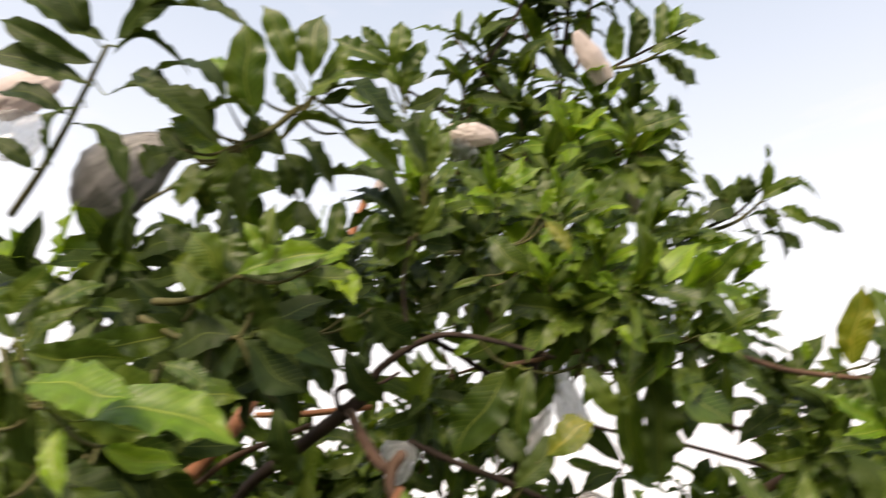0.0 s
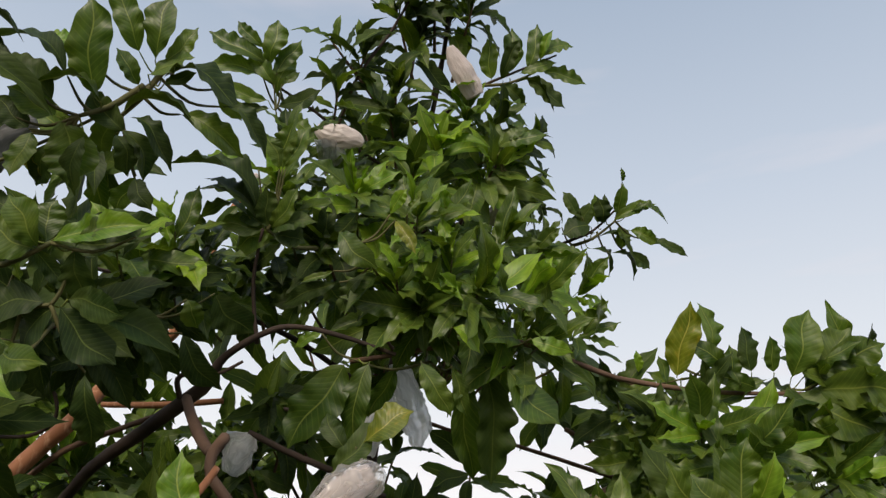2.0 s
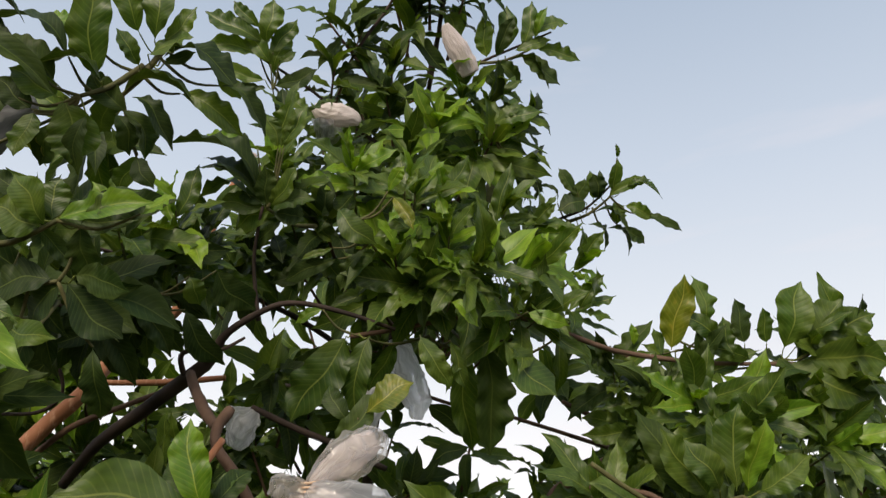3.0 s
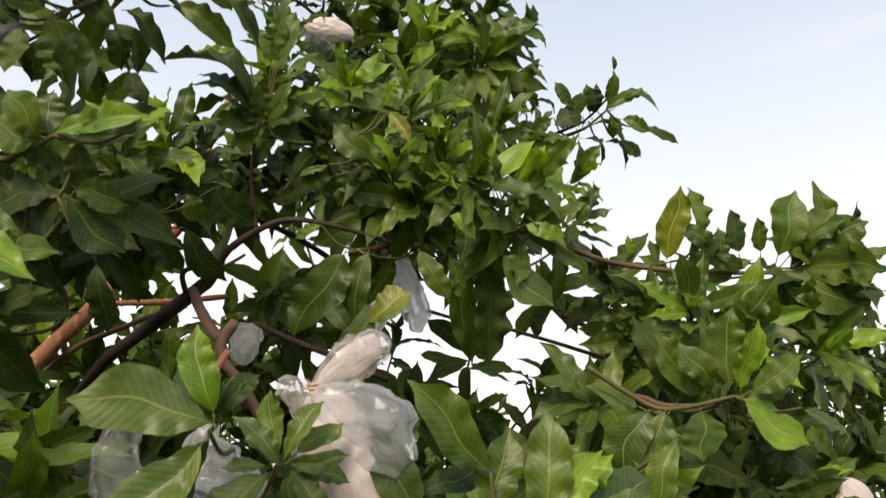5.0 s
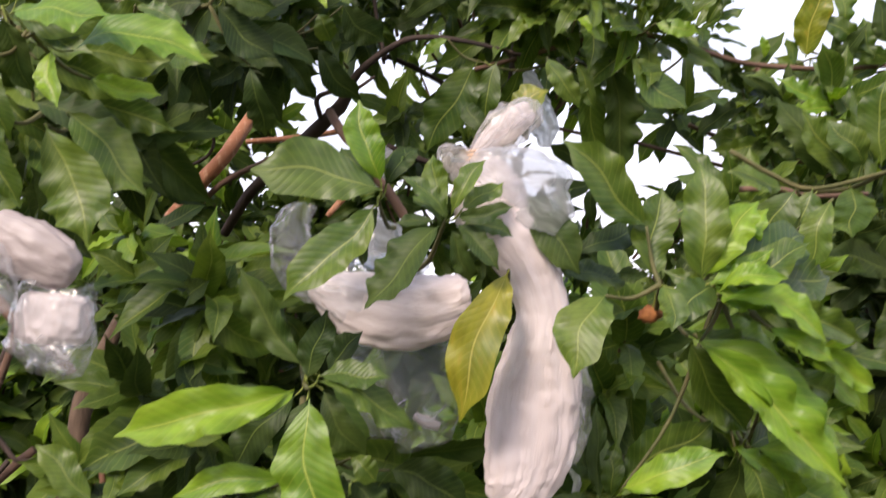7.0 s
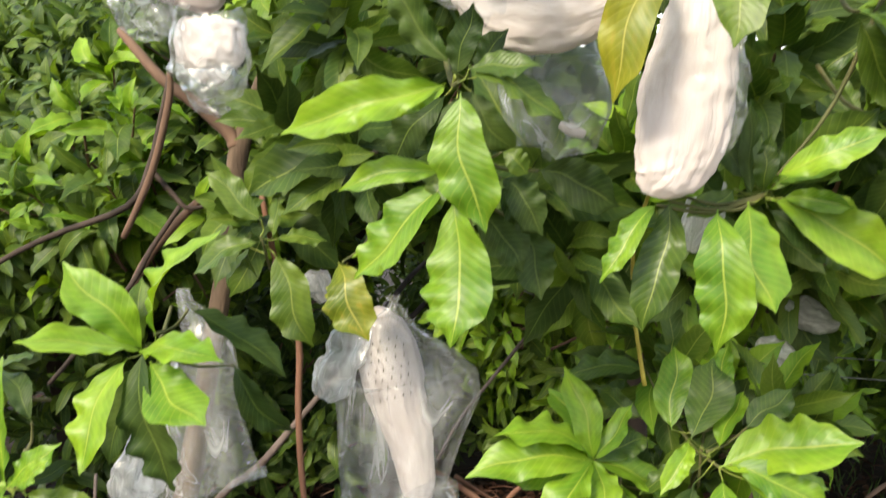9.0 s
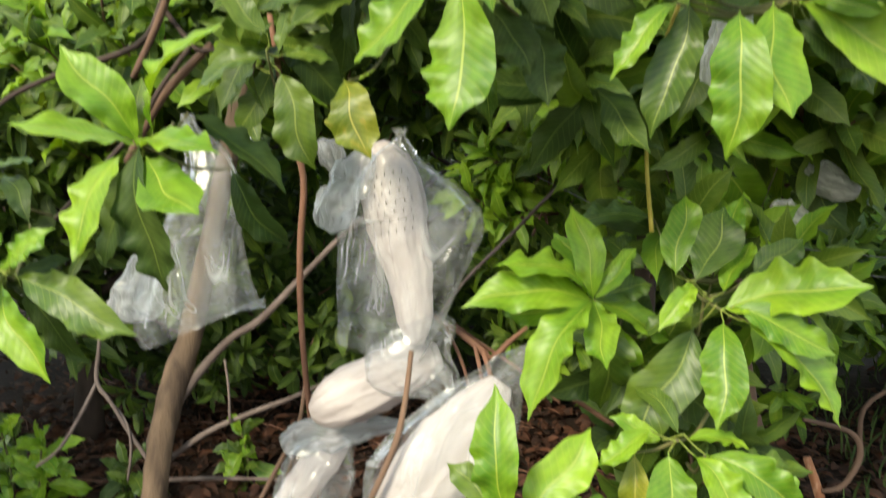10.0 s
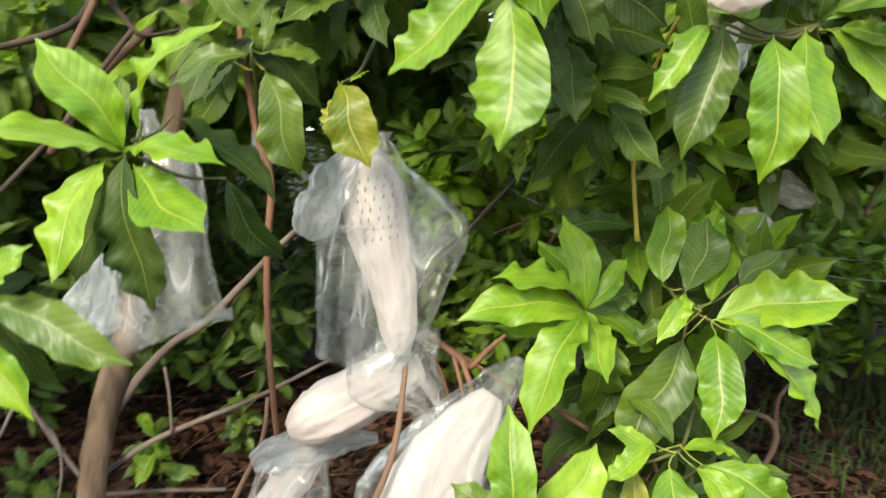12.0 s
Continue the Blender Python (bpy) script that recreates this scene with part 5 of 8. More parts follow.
paper_sleeve(b, [(-0.038, 1.860, 3.253, 0.0125, 0.0069), (-0.007, 1.866, 3.239, 0.0314, 0.0172), (0.033, 1.868, 3.233, 0.0345, 0.0190), (0.075, 1.870, 3.227, 0.0220, 0.0121), (0.092, 1.875, 3.216, 0.0078, 0.0043)],
    PAPER, (-0.03, -0.89, -0.46))
plastic_film(b, [(-0.003, 1.871, 3.230, 0.0282, 0.0141), (0.003, 1.889, 3.195, 0.0408, 0.0245), (-0.003, 1.907, 3.160, 0.0220, 0.0110)],
    FILM_MILKY, (-0.03, -0.89, -0.46))
b = bagged_fruit((0.219, 1.894, 2.587), "torn strips of translucent white plastic bag")
plastic_film(b, [(0.215, 1.895, 2.587, 0.0166, 0.0033), (0.233, 1.916, 2.544, 0.0276, 0.0055), (0.257, 1.941, 2.496, 0.0359, 0.0072), (0.275, 1.962, 2.453, 0.0331, 0.0066), (0.272, 1.985, 2.410, 0.0110, 0.0022)],
    FILM_WHITE, (-0.03, -0.89, -0.46))
plastic_film(b, [(0.213, 1.936, 2.550, 0.0112, 0.0022), (0.187, 1.960, 2.506, 0.0251, 0.0050), (0.164, 1.987, 2.457, 0.0362, 0.0072), (0.136, 2.017, 2.400, 0.0307, 0.0061)],
    FILM_WHITE, (-0.03, -0.89, -0.46))
b = bagged_fruit((-0.134, 1.962, 2.413), "small crumpled clear bag below a branch stub")
plastic_film(b, [(-0.123, 1.959, 2.417, 0.0109, 0.0054), (-0.150, 1.969, 2.401, 0.0380, 0.0228), (-0.166, 1.985, 2.370, 0.0380, 0.0228), (-0.178, 2.003, 2.336, 0.0163, 0.0082)],
    FILM_WHITE, (-0.03, -0.89, -0.46))
b = bagged_fruit((0.481, 2.101, 3.194), "small white fruit bag behind leaves")
paper_sleeve(b, [(0.488, 2.100, 3.194, 0.0068, 0.0038), (0.486, 2.116, 3.164, 0.0205, 0.0113), (0.477, 2.131, 3.136, 0.0239, 0.0131), (0.471, 2.139, 3.121, 0.0085, 0.0047)],
    PAPER_WHITE, (-0.03, -0.89, -0.46))
b = bagged_fruit((-0.276, 2.225, 3.324), "small pink fruit bag behind leaves")
paper_sleeve(b, [(-0.269, 2.223, 3.327, 0.0072, 0.0040), (-0.282, 2.232, 3.311, 0.0181, 0.0100), (-0.296, 2.242, 3.291, 0.0145, 0.0080), (-0.303, 2.249, 3.278, 0.0054, 0.0030)],
    PAPER, (-0.03, -0.89, -0.46))
b = bagged_fruit((-0.733, 1.551, 3.038), "translucent bag high among dark leaves, its shade in the grey colour")
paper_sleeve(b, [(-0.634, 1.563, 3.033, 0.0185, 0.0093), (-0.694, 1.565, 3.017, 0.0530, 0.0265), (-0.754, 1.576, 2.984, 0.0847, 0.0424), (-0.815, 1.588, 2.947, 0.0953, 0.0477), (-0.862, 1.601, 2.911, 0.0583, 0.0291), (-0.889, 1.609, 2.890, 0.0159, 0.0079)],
    PAPER_SHADED, (0.08, -0.90, -0.44))
b = bagged_fruit((-0.922, 1.385, 3.115), "pinkish paper fruit sleeve beside dark leaves")
paper_sleeve(b, [(-0.866, 1.394, 3.106, 0.0151, 0.0083), (-0.904, 1.397, 3.092, 0.0376, 0.0207), (-0.948, 1.402, 3.075, 0.0477, 0.0262), (-0.998, 1.406, 3.057, 0.0452, 0.0248), (-1.036, 1.408, 3.045, 0.0176, 0.0097)],
    PAPER, (0.08, -0.90, -0.44))
plastic_film(b, [(-0.899, 1.433, 3.019, 0.0176, 0.0088), (-0.950, 1.440, 2.996, 0.0502, 0.0301), (-1.013, 1.443, 2.978, 0.0502, 0.0301)],
    FILM_MILKY, (0.08, -0.90, -0.44))
b = bagged_fruit((1.206, 1.775, 2.027), "pinkish paper fruit sleeve half hidden in dark leaves")
paper_sleeve(b, [(1.200, 1.775, 2.027, 0.0098, 0.0054), (1.218, 1.784, 1.998, 0.0366, 0.0201), (1.218, 1.800, 1.952, 0.0537, 0.0295), (1.206, 1.813, 1.918, 0.0439, 0.0241), (1.200, 1.821, 1.895, 0.0122, 0.0067)],
    PAPER, (-0.03, -0.94, -0.33))

# shoots of the near tree
s = sprig(near_tree, (0.042, 1.449, 1.158), (0.148, 1.634, 1.052))
leaf(s, (0.042, 1.449, 1.158), (-0.007, 1.469, 1.326), "Y", 0.97)
leaf(s, (0.042, 1.449, 1.158), (-0.121, 1.367, 1.226), "Y", 0.97)
leaf(s, (0.042, 1.449, 1.158), (-0.176, 1.358, 1.152), "Y", 0.97)
leaf(s, (0.042, 1.449, 1.158), (-0.121, 1.431, 1.126), "Y", 0.78)
leaf(s, (0.042, 1.449, 1.158), (-0.048, 1.306, 0.973), "Y", 0.97)
leaf(s, (0.042, 1.449, 1.158), (0.079, 1.336, 1.063), "Y", 0.97)
leaf(s, (0.042, 1.449, 1.158), (0.114, 1.488, 1.256), "Y", 0.97)
leaf(s, (0.042, 1.449, 1.158), (0.143, 1.534, 1.180), "M", 0.97)
leaf(s, (0.042, 1.449, 1.158), (0.187, 1.557, 1.080), "Y", 0.97)
leaf(s, (0.042, 1.449, 1.158), (0.057, 1.514, 0.937), "M", 0.97)
leaf(s, (0.042, 1.449, 1.158), (-0.051, 1.571, 1.265), "Y", 0.97)
s = sprig(near_tree, (0.257, 1.445, 1.155), (0.175, 1.623, 1.221))
leaf(s, (0.257, 1.445, 1.155), (0.483, 1.415, 1.213), "Y", 1.1)
leaf(s, (0.278, 1.432, 1.164), (0.446, 1.444, 1.092), "Y", 0.97)
leaf(s, (0.293, 1.431, 1.141), (0.457, 1.443, 0.968), "Y", 1.2)
leaf(s, (0.261, 1.423, 1.140), (0.254, 1.336, 0.978), "Y", 1.1)
leaf(s, (0.215, 1.458, 1.120), (0.127, 1.392, 0.908), "M", 1.2)
leaf(s, (0.208, 1.441, 1.199), (0.157, 1.370, 1.126), "Y", 0.97)
leaf(s, (0.213, 1.472, 1.196), (0.261, 1.565, 1.325), "M", 1.2)
leaf(s, (0.181, 1.517, 1.200), (0.192, 1.601, 1.347), "Y", 1.1)
leaf(s, (0.310, 1.502, 1.210), (0.394, 1.539, 1.277), "M", 1.3)
leaf(s, (0.261, 1.482, 1.179), (0.310, 1.566, 1.269), "Y", 0.97)
leaf(s, (0.219, 1.473, 1.138), (0.118, 1.487, 1.087), "M", 0.97)
leaf(sprig(near_tree, (0.087, 1.493, 1.104), (0.081, 1.696, 1.122)), (0.087, 1.493, 1.104), (0.109, 1.516, 0.926), "Y", 0.97)
leaf(s, (0.225, 1.528, 1.089), (0.189, 1.592, 0.941), "M", 0.97)
leaf(s, (0.138, 1.607, 1.293), (-0.030, 1.610, 1.279), "M", 0.97)
leaf(s, (0.274, 1.563, 1.201), (0.296, 1.650, 1.340), "Y", 0.78)
leaf(sprig(near_tree, (0.376, 1.554, 1.118), (0.264, 1.727, 1.122)), (0.376, 1.554, 1.118), (0.458, 1.569, 1.081), "Y", 0.97)
leaf(s, (0.126, 1.605, 1.197), (0.034, 1.643, 1.254), "M", 0.97)
s = sprig(near_tree, (0.192, 1.316, 0.960), (0.258, 1.542, 0.962))
leaf(s, (0.181, 1.309, 0.942), (0.187, 1.228, 0.782), "Y", 1.1)
leaf(s, (0.220, 1.320, 0.939), (0.302, 1.267, 0.821), "Y", 1.1)
leaf(s, (0.239, 1.345, 0.933), (0.403, 1.351, 0.839), "Y", 0.97)
leaf(s, (0.207, 1.369, 0.945), (0.315, 1.396, 0.931), "Y", 0.87)
leaf(s, (0.171, 1.360, 0.944), (0.086, 1.344, 0.982), "Y", 0.97)
leaf(s, (0.128, 1.343, 0.924), (0.123, 1.314, 0.772), "O", 0.97)
leaf(s, (0.197, 1.368, 0.954), (0.117, 1.412, 1.021), "M", 0.97)
leaf(s, (0.152, 1.308, 0.976), (0.072, 1.246, 0.930), "Y", 0.97)
s = sprig(near_tree, (-0.033, 1.183, 0.855), (-0.009, 1.362, 0.668))
leaf(s, (-0.046, 1.181, 0.859), (-0.079, 1.189, 1.064), "Y", 0.97)
leaf(s, (-0.023, 1.184, 0.847), (0.062, 1.255, 0.990), "Y", 1.2)
leaf(s, (-0.015, 1.163, 0.831), (-0.089, 1.083, 0.791), "Y", 1.3)
leaf(s, (-0.006, 1.164, 0.822), (0.187, 1.160, 0.811), "Y", 0.97)
leaf(s, (-0.021, 1.158, 0.813), (-0.002, 1.095, 0.730), "Y", 0.97)
leaf(s, (-0.064, 1.192, 0.833), (-0.215, 1.122, 0.780), "M", 0.97)
leaf(s, (-0.021, 1.202, 0.831), (0.127, 1.326, 0.832), "Y", 0.97)
leaf(sprig(near_tree, (-0.254, 1.104, 0.734), (-0.238, 1.311, 0.692)), (-0.254, 1.104, 0.734), (-0.205, 1.118, 0.858), "Y", 0.97)
leaf(s, (-0.050, 1.220, 0.800), (-0.178, 1.220, 0.699), "M", 0.97)
leaf(s, (0.009, 1.185, 0.805), (0.094, 1.171, 0.716), "M", 0.97)
leaf(s, (-0.068, 1.212, 0.838), (-0.165, 1.232, 0.913), "M", 0.97)
s = sprig(near_tree, (0.223, 1.225, 0.805), (0.298, 1.474, 0.792))
leaf(s, (0.227, 1.226, 0.802), (0.363, 1.219, 0.740), "Y", 0.97)
leaf(s, (0.233, 1.227, 0.797), (0.263, 1.186, 0.722), "Y", 0.97)
leaf(s, (0.236, 1.250, 0.805), (0.322, 1.276, 0.811), "Y", 0.97)
leaf(sprig(near_tree, (0.238, 1.333, 0.935), (0.217, 1.534, 0.844)), (0.238, 1.333, 0.935), (0.423, 1.359, 0.817), "Y", 0.97)
leaf(s, (0.225, 1.244, 0.787), (0.175, 1.207, 0.690), "M", 0.97)
leaf(s, (0.216, 1.262, 0.791), (0.133, 1.275, 0.715), "M", 0.97)
leaf(s, (0.272, 1.384, 0.884), (0.425, 1.478, 0.876), "M", 0.97)
s = sprig(near_tree, (-0.262, 1.112, 0.703), (-0.248, 1.258, 0.499))
leaf(sprig(near_tree, (-0.381, 1.079, 0.695), (-0.385, 1.275, 0.608)), (-0.381, 1.079, 0.695), (-0.447, 1.040, 0.743), "Y", 0.97)
leaf(s, (-0.347, 1.068, 0.698), (-0.252, 1.089, 0.679), "M", 0.97)
leaf(s, (-0.294, 1.099, 0.684), (-0.377, 1.108, 0.730), "M", 0.97)
leaf(s, (-0.253, 1.113, 0.695), (-0.226, 1.151, 0.836), "Y", 0.97)
leaf(s, (-0.261, 1.111, 0.695), (-0.324, 1.084, 0.646), "Y", 0.97)
leaf(sprig(near_tree, (-0.580, 1.206, 0.666), (-0.547, 1.363, 0.596)), (-0.580, 1.206, 0.666), (-0.643, 1.197, 0.701), "D", 1.2)
leaf(sprig(near_tree, (-0.594, 1.190, 0.615), (-0.556, 1.352, 0.556)), (-0.594, 1.190, 0.615), (-0.684, 1.169, 0.628), "D", 0.97)
leaf(sprig(near_tree, (-0.557, 1.205, 0.637), (-0.522, 1.365, 0.571)), (-0.557, 1.205, 0.637), (-0.639, 1.171, 0.582), "D", 0.97)
leaf(sprig(near_tree, (-0.535, 1.205, 0.609), (-0.498, 1.366, 0.548)), (-0.535, 1.205, 0.609), (-0.565, 1.181, 0.537), "D", 0.97)
leaf(s, (-0.217, 1.144, 0.697), (-0.139, 1.182, 0.773), "M", 0.97)
leaf(s, (-0.163, 1.155, 0.682), (-0.273, 1.136, 0.729), "D", 0.97)
s = sprig(near_tree, (-0.621, 1.085, 1.420), (-0.720, 1.321, 1.462))
leaf(s, (-0.621, 1.085, 1.420), (-0.703, 1.017, 1.566), "Y", 1.1)
leaf(s, (-0.621, 1.085, 1.420), (-0.777, 0.991, 1.450), "Y", 0.97)
leaf(s, (-0.601, 1.092, 1.439), (-0.489, 1.106, 1.605), "Y", 0.87)
leaf(s, (-0.621, 1.085, 1.420), (-0.461, 1.047, 1.417), "Y", 1.3)
leaf(s, (-0.645, 1.078, 1.409), (-0.684, 1.003, 1.246), "Y", 1)
leaf(s, (-0.611, 1.087, 1.403), (-0.476, 1.015, 1.323), "Y", 1.2)
leaf(s, (-0.621, 1.085, 1.420), (-0.594, 1.097, 1.189), "D", 0.97)
leaf(s, (-0.595, 1.178, 1.474), (-0.450, 1.254, 1.353), "D", 0.97)
leaf(s, (-0.651, 1.107, 1.392), (-0.726, 1.124, 1.221), "D", 0.97)
leaf(s, (-0.649, 1.131, 1.427), (-0.663, 1.152, 1.532), "M", 0.97)
leaf(s, (-0.505, 1.156, 1.385), (-0.438, 1.227, 1.251), "D", 0.9, ACROSS)
s = sprig(near_tree, (-0.788, 0.974, 1.232), (-0.945, 1.187, 1.223))
leaf(s, (-0.788, 0.974, 1.232), (-0.790, 0.965, 1.430), "Y", 0.97)
leaf(s, (-0.788, 0.974, 1.232), (-0.701, 0.981, 1.302), "Y", 0.97)
leaf(s, (-0.763, 0.980, 1.223), (-0.560, 0.972, 1.154), "M", 0.78, ACROSS)
leaf(s, (-0.784, 0.973, 1.211), (-0.664, 0.917, 1.089), "Y", 0.85, ACROSS)
leaf(s, (-0.788, 0.974, 1.232), (-0.851, 0.980, 1.278), "Y", 0.97)
leaf(s, (-0.788, 0.974, 1.232), (-0.807, 0.932, 1.170), "Y", 0.97)
leaf(s, (-0.788, 0.974, 1.232), (-0.878, 0.914, 1.184), "Y", 0.97)
leaf(s, (-0.788, 0.974, 1.232), (-0.770, 1.032, 1.264), "D", 0.97)
leaf(s, (-0.748, 0.951, 1.244), (-0.675, 0.934, 1.292), "Y", 0.8, ACROSS)
leaf(s, (-0.756, 0.948, 1.231), (-0.761, 0.893, 1.213), "Y", 0.9, ACROSS)
leaf(s, (-0.795, 0.979, 1.235), (-0.848, 0.968, 1.292), "M", 0.9, ACROSS)
leaf(s, (-0.819, 1.033, 1.211), (-0.763, 1.093, 1.241), "D", 0.9, ACROSS)
leaf(s, (-0.788, 0.959, 1.219), (-0.758, 0.899, 1.141), "Y", 0.8, ACROSS)
leaf(s, (-0.795, 1.018, 1.202), (-0.693, 1.037, 1.079), "D", 0.8, ACROSS)
leaf(sprig(near_tree, (-0.965, 1.142, 1.375), (-0.996, 1.316, 1.284)), (-0.965, 1.142, 1.375), (-0.922, 1.207, 1.399), "M", 0.97)
leaf(s, (-0.898, 1.154, 1.284), (-0.984, 1.187, 1.369), "D", 0.97)
s = sprig(near_tree, (-0.078, 0.998, 1.78), (-0.138, 1.183, 1.852), 0.0035)
leaf(s, (-0.094, 0.995, 1.779), (-0.312, 0.96, 1.726), "Y", 0.77, ACROSS)
leaf(s, (-0.094, 0.996, 1.776), (-0.152, 0.977, 1.739), "Y", 0.85, ACROSS)
leaf(s, (-0.076, 1.0, 1.767), (-0.051, 1.003, 1.586), "Y", 1.08, ACROSS)
leaf(s, (-0.068, 0.998, 1.789), (0.054, 1.028, 1.728), "M", 0.83, ACROSS)
leaf(s, (-0.063, 0.998, 1.796), (0.029, 0.981, 1.795), "M", 1.19, ACROSS)
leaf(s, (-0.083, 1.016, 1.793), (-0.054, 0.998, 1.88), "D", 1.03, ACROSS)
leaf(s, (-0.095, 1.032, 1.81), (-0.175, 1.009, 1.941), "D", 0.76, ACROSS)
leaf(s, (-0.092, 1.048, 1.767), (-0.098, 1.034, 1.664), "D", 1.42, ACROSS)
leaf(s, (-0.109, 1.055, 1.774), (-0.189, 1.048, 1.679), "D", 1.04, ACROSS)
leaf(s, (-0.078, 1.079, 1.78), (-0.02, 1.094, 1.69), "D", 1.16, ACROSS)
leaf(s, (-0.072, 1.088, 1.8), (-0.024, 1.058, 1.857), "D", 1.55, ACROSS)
s = sprig(near_tree, (-0.095, 1.021, 1.661), (-0.116, 1.116, 1.771), 0.0035)
leaf(s, (-0.11, 1.018, 1.669), (-0.247, 0.986, 1.652), "Y", 0.78, ACROSS)
leaf(s, (-0.102, 1.021, 1.654), (-0.24, 1.016, 1.53), "Y", 1.03, ACROSS)
leaf(s, (-0.096, 1.021, 1.665), (-0.133, 1.011, 1.604), "M", 1.26, ACROSS)
leaf(s, (-0.033, 1.047, 1.692), (0.0, 1.054, 1.661), "M", 2.01, ACROSS)
leaf(s, (-0.043, 1.09, 1.66), (0.012, 1.085, 1.578), "D", 1.47, ACROSS)
leaf(s, (-0.111, 1.079, 1.67), (-0.04, 1.073, 1.632), "D", 1.58, ACROSS)
leaf(s, (-0.092, 1.013, 1.636), (-0.099, 0.969, 1.443), "Y", 1.13, ACROSS)
leaf(s, (-0.077, 1.055, 1.587), (-0.06, 1.039, 1.445), "M", 0.66, ACROSS)
leaf(s, (-0.148, 1.081, 1.653), (-0.196, 1.07, 1.583), "D", 1.50, ACROSS)
leaf(s, (0.001, 1.146, 1.67), (0.114, 1.167, 1.613), "D", 1.54, ACROSS)
leaf(s, (-0.044, 1.079, 1.646), (0.013, 1.091, 1.579), "D", 1.16, ACROSS)
leaf(s, (-0.036, 1.172, 1.598), (-0.003, 1.157, 1.481), "D", 1.30, ACROSS)
leaf(s, (-0.096, 1.136, 1.631), (-0.026, 1.148, 1.523), "D", 1.20, ACROSS)
s = sprig(near_tree, (0.309, 1.191, 1.621), (0.352, 1.392, 1.693), 0.0035)
leaf(s, (0.322, 1.19, 1.646), (0.457, 1.171, 1.729), "M", 1.16, ACROSS)
# this yellow-green leaf paints the sunlit lower half of the one above
leaf(s, (0.323, 1.181, 1.636), (0.46, 1.175, 1.692), "Y", 0.87, ACROSS)
leaf(s, (0.309, 1.191, 1.625), (0.306, 1.177, 1.704), "M", 1.13, ACROSS)
leaf(s, (0.318, 1.173, 1.614), (0.495, 1.213, 1.501), "Y", 1.11, ACROSS)
leaf(s, (0.319, 1.226, 1.602), (0.404, 1.234, 1.531), "D", 1.18, ACROSS)
leaf(s, (0.289, 1.215, 1.647), (0.243, 1.175, 1.698), "D", 1.49, ACROSS)
leaf(s, (0.272, 1.205, 1.632), (0.205, 1.18, 1.596), "M", 1.43, ACROSS)
leaf(s, (0.284, 1.152, 1.612), (0.313, 1.126, 1.463), "Y", 1.44, ACROSS)
leaf(s, (0.244, 1.15, 1.603), (0.234, 1.113, 1.41), "Y", 1.03, ACROSS)
leaf(s, (0.181, 1.154, 1.618), (0.136, 1.13, 1.438), "M", 0.99, ACROSS)
leaf(s, (0.164, 1.149, 1.614), (0.084, 1.096, 1.513), "Y", 0.73, ACROSS)
leaf(s, (0.189, 1.157, 1.629), (0.232, 1.177, 1.646), "Y", 1.57, ACROSS)
leaf(s, (0.293, 1.187, 1.622), (0.294, 1.203, 1.758), "D", 0.59, ACROSS)
leaf(s, (0.306, 1.191, 1.625), (0.32, 1.172, 1.707), "M", 0.80, ACROSS)
leaf(s, (0.312, 1.192, 1.628), (0.37, 1.196, 1.659), "Y", 1.22, ACROSS)
leaf(s, (0.319, 1.195, 1.636), (0.444, 1.226, 1.718), "M", 1.11, ACROSS)
leaf(s, (0.331, 1.176, 1.616), (0.422, 1.17, 1.598), "Y", 0.95, ACROSS)
leaf(s, (0.331, 1.218, 1.614), (0.434, 1.229, 1.552), "D", 0.92, ACROSS)
leaf(s, (0.35, 1.253, 1.593), (0.437, 1.277, 1.501), "M", 1.04, ACROSS)
leaf(s, (0.257, 1.229, 1.628), (0.216, 1.193, 1.651), "D", 2.32, ACROSS)
s = sprig(near_tree, (0.507, 1.263, 1.677), (0.569, 1.413, 1.761), 0.0035)
leaf(s, (0.498, 1.263, 1.665), (0.537, 1.277, 1.556), "Y", 1.2, ACROSS)
leaf(s, (0.515, 1.265, 1.669), (0.594, 1.257, 1.623), "Y", 1.1, ACROSS)
leaf(s, (0.537, 1.318, 1.68), (0.597, 1.314, 1.721), "M", 1.4, ACROSS)
leaf(s, (0.502, 1.316, 1.655), (0.481, 1.333, 1.552), "D", 1.42, ACROSS)
leaf(s, (0.521, 1.33, 1.645), (0.546, 1.333, 1.484), "Y", 0.9, ACROSS)
leaf(s, (0.528, 1.172, 1.767), (0.608, 1.169, 1.65), "Y", 1.38, ACROSS)
leaf(s, (0.53, 1.247, 1.821), (0.6, 1.239, 1.752), "M", 1.48, ACROSS)
s = sprig(near_tree, (0.106, 0.937, 1.975), (0.051, 1.086, 1.943))
leaf(s, (0.100, 0.927, 1.966), (0.012, 0.907, 1.867), "D", 1.2, ACROSS)
leaf(s, (0.111, 0.927, 1.975), (0.057, 0.912, 2.027), "M", 0.9, ACROSS)
leaf(s, (0.114, 0.927, 1.978), (0.156, 0.924, 2.047), "M", 0.9, ACROSS)
leaf(s, (0.121, 0.928, 1.975), (0.191, 0.917, 1.984), "D", 0.9, ACROSS)
leaf(s, (0.120, 0.929, 1.968), (0.171, 0.924, 1.911), "D", 1.1, ACROSS)
leaf(s, (0.107, 0.935, 1.985), (0.091, 0.943, 2.063), "M", 1, ACROSS)
leaf(s, (0.102, 0.946, 1.974), (0.064, 0.956, 2.015), "M", 0.9, ACROSS)
leaf(s, (0.112, 0.949, 1.967), (0.134, 0.981, 1.903), "D", 1.1, ACROSS)
leaf(s, (0.097, 0.926, 1.972), (0.048, 0.919, 1.970), "D", 0.9, ACROSS)
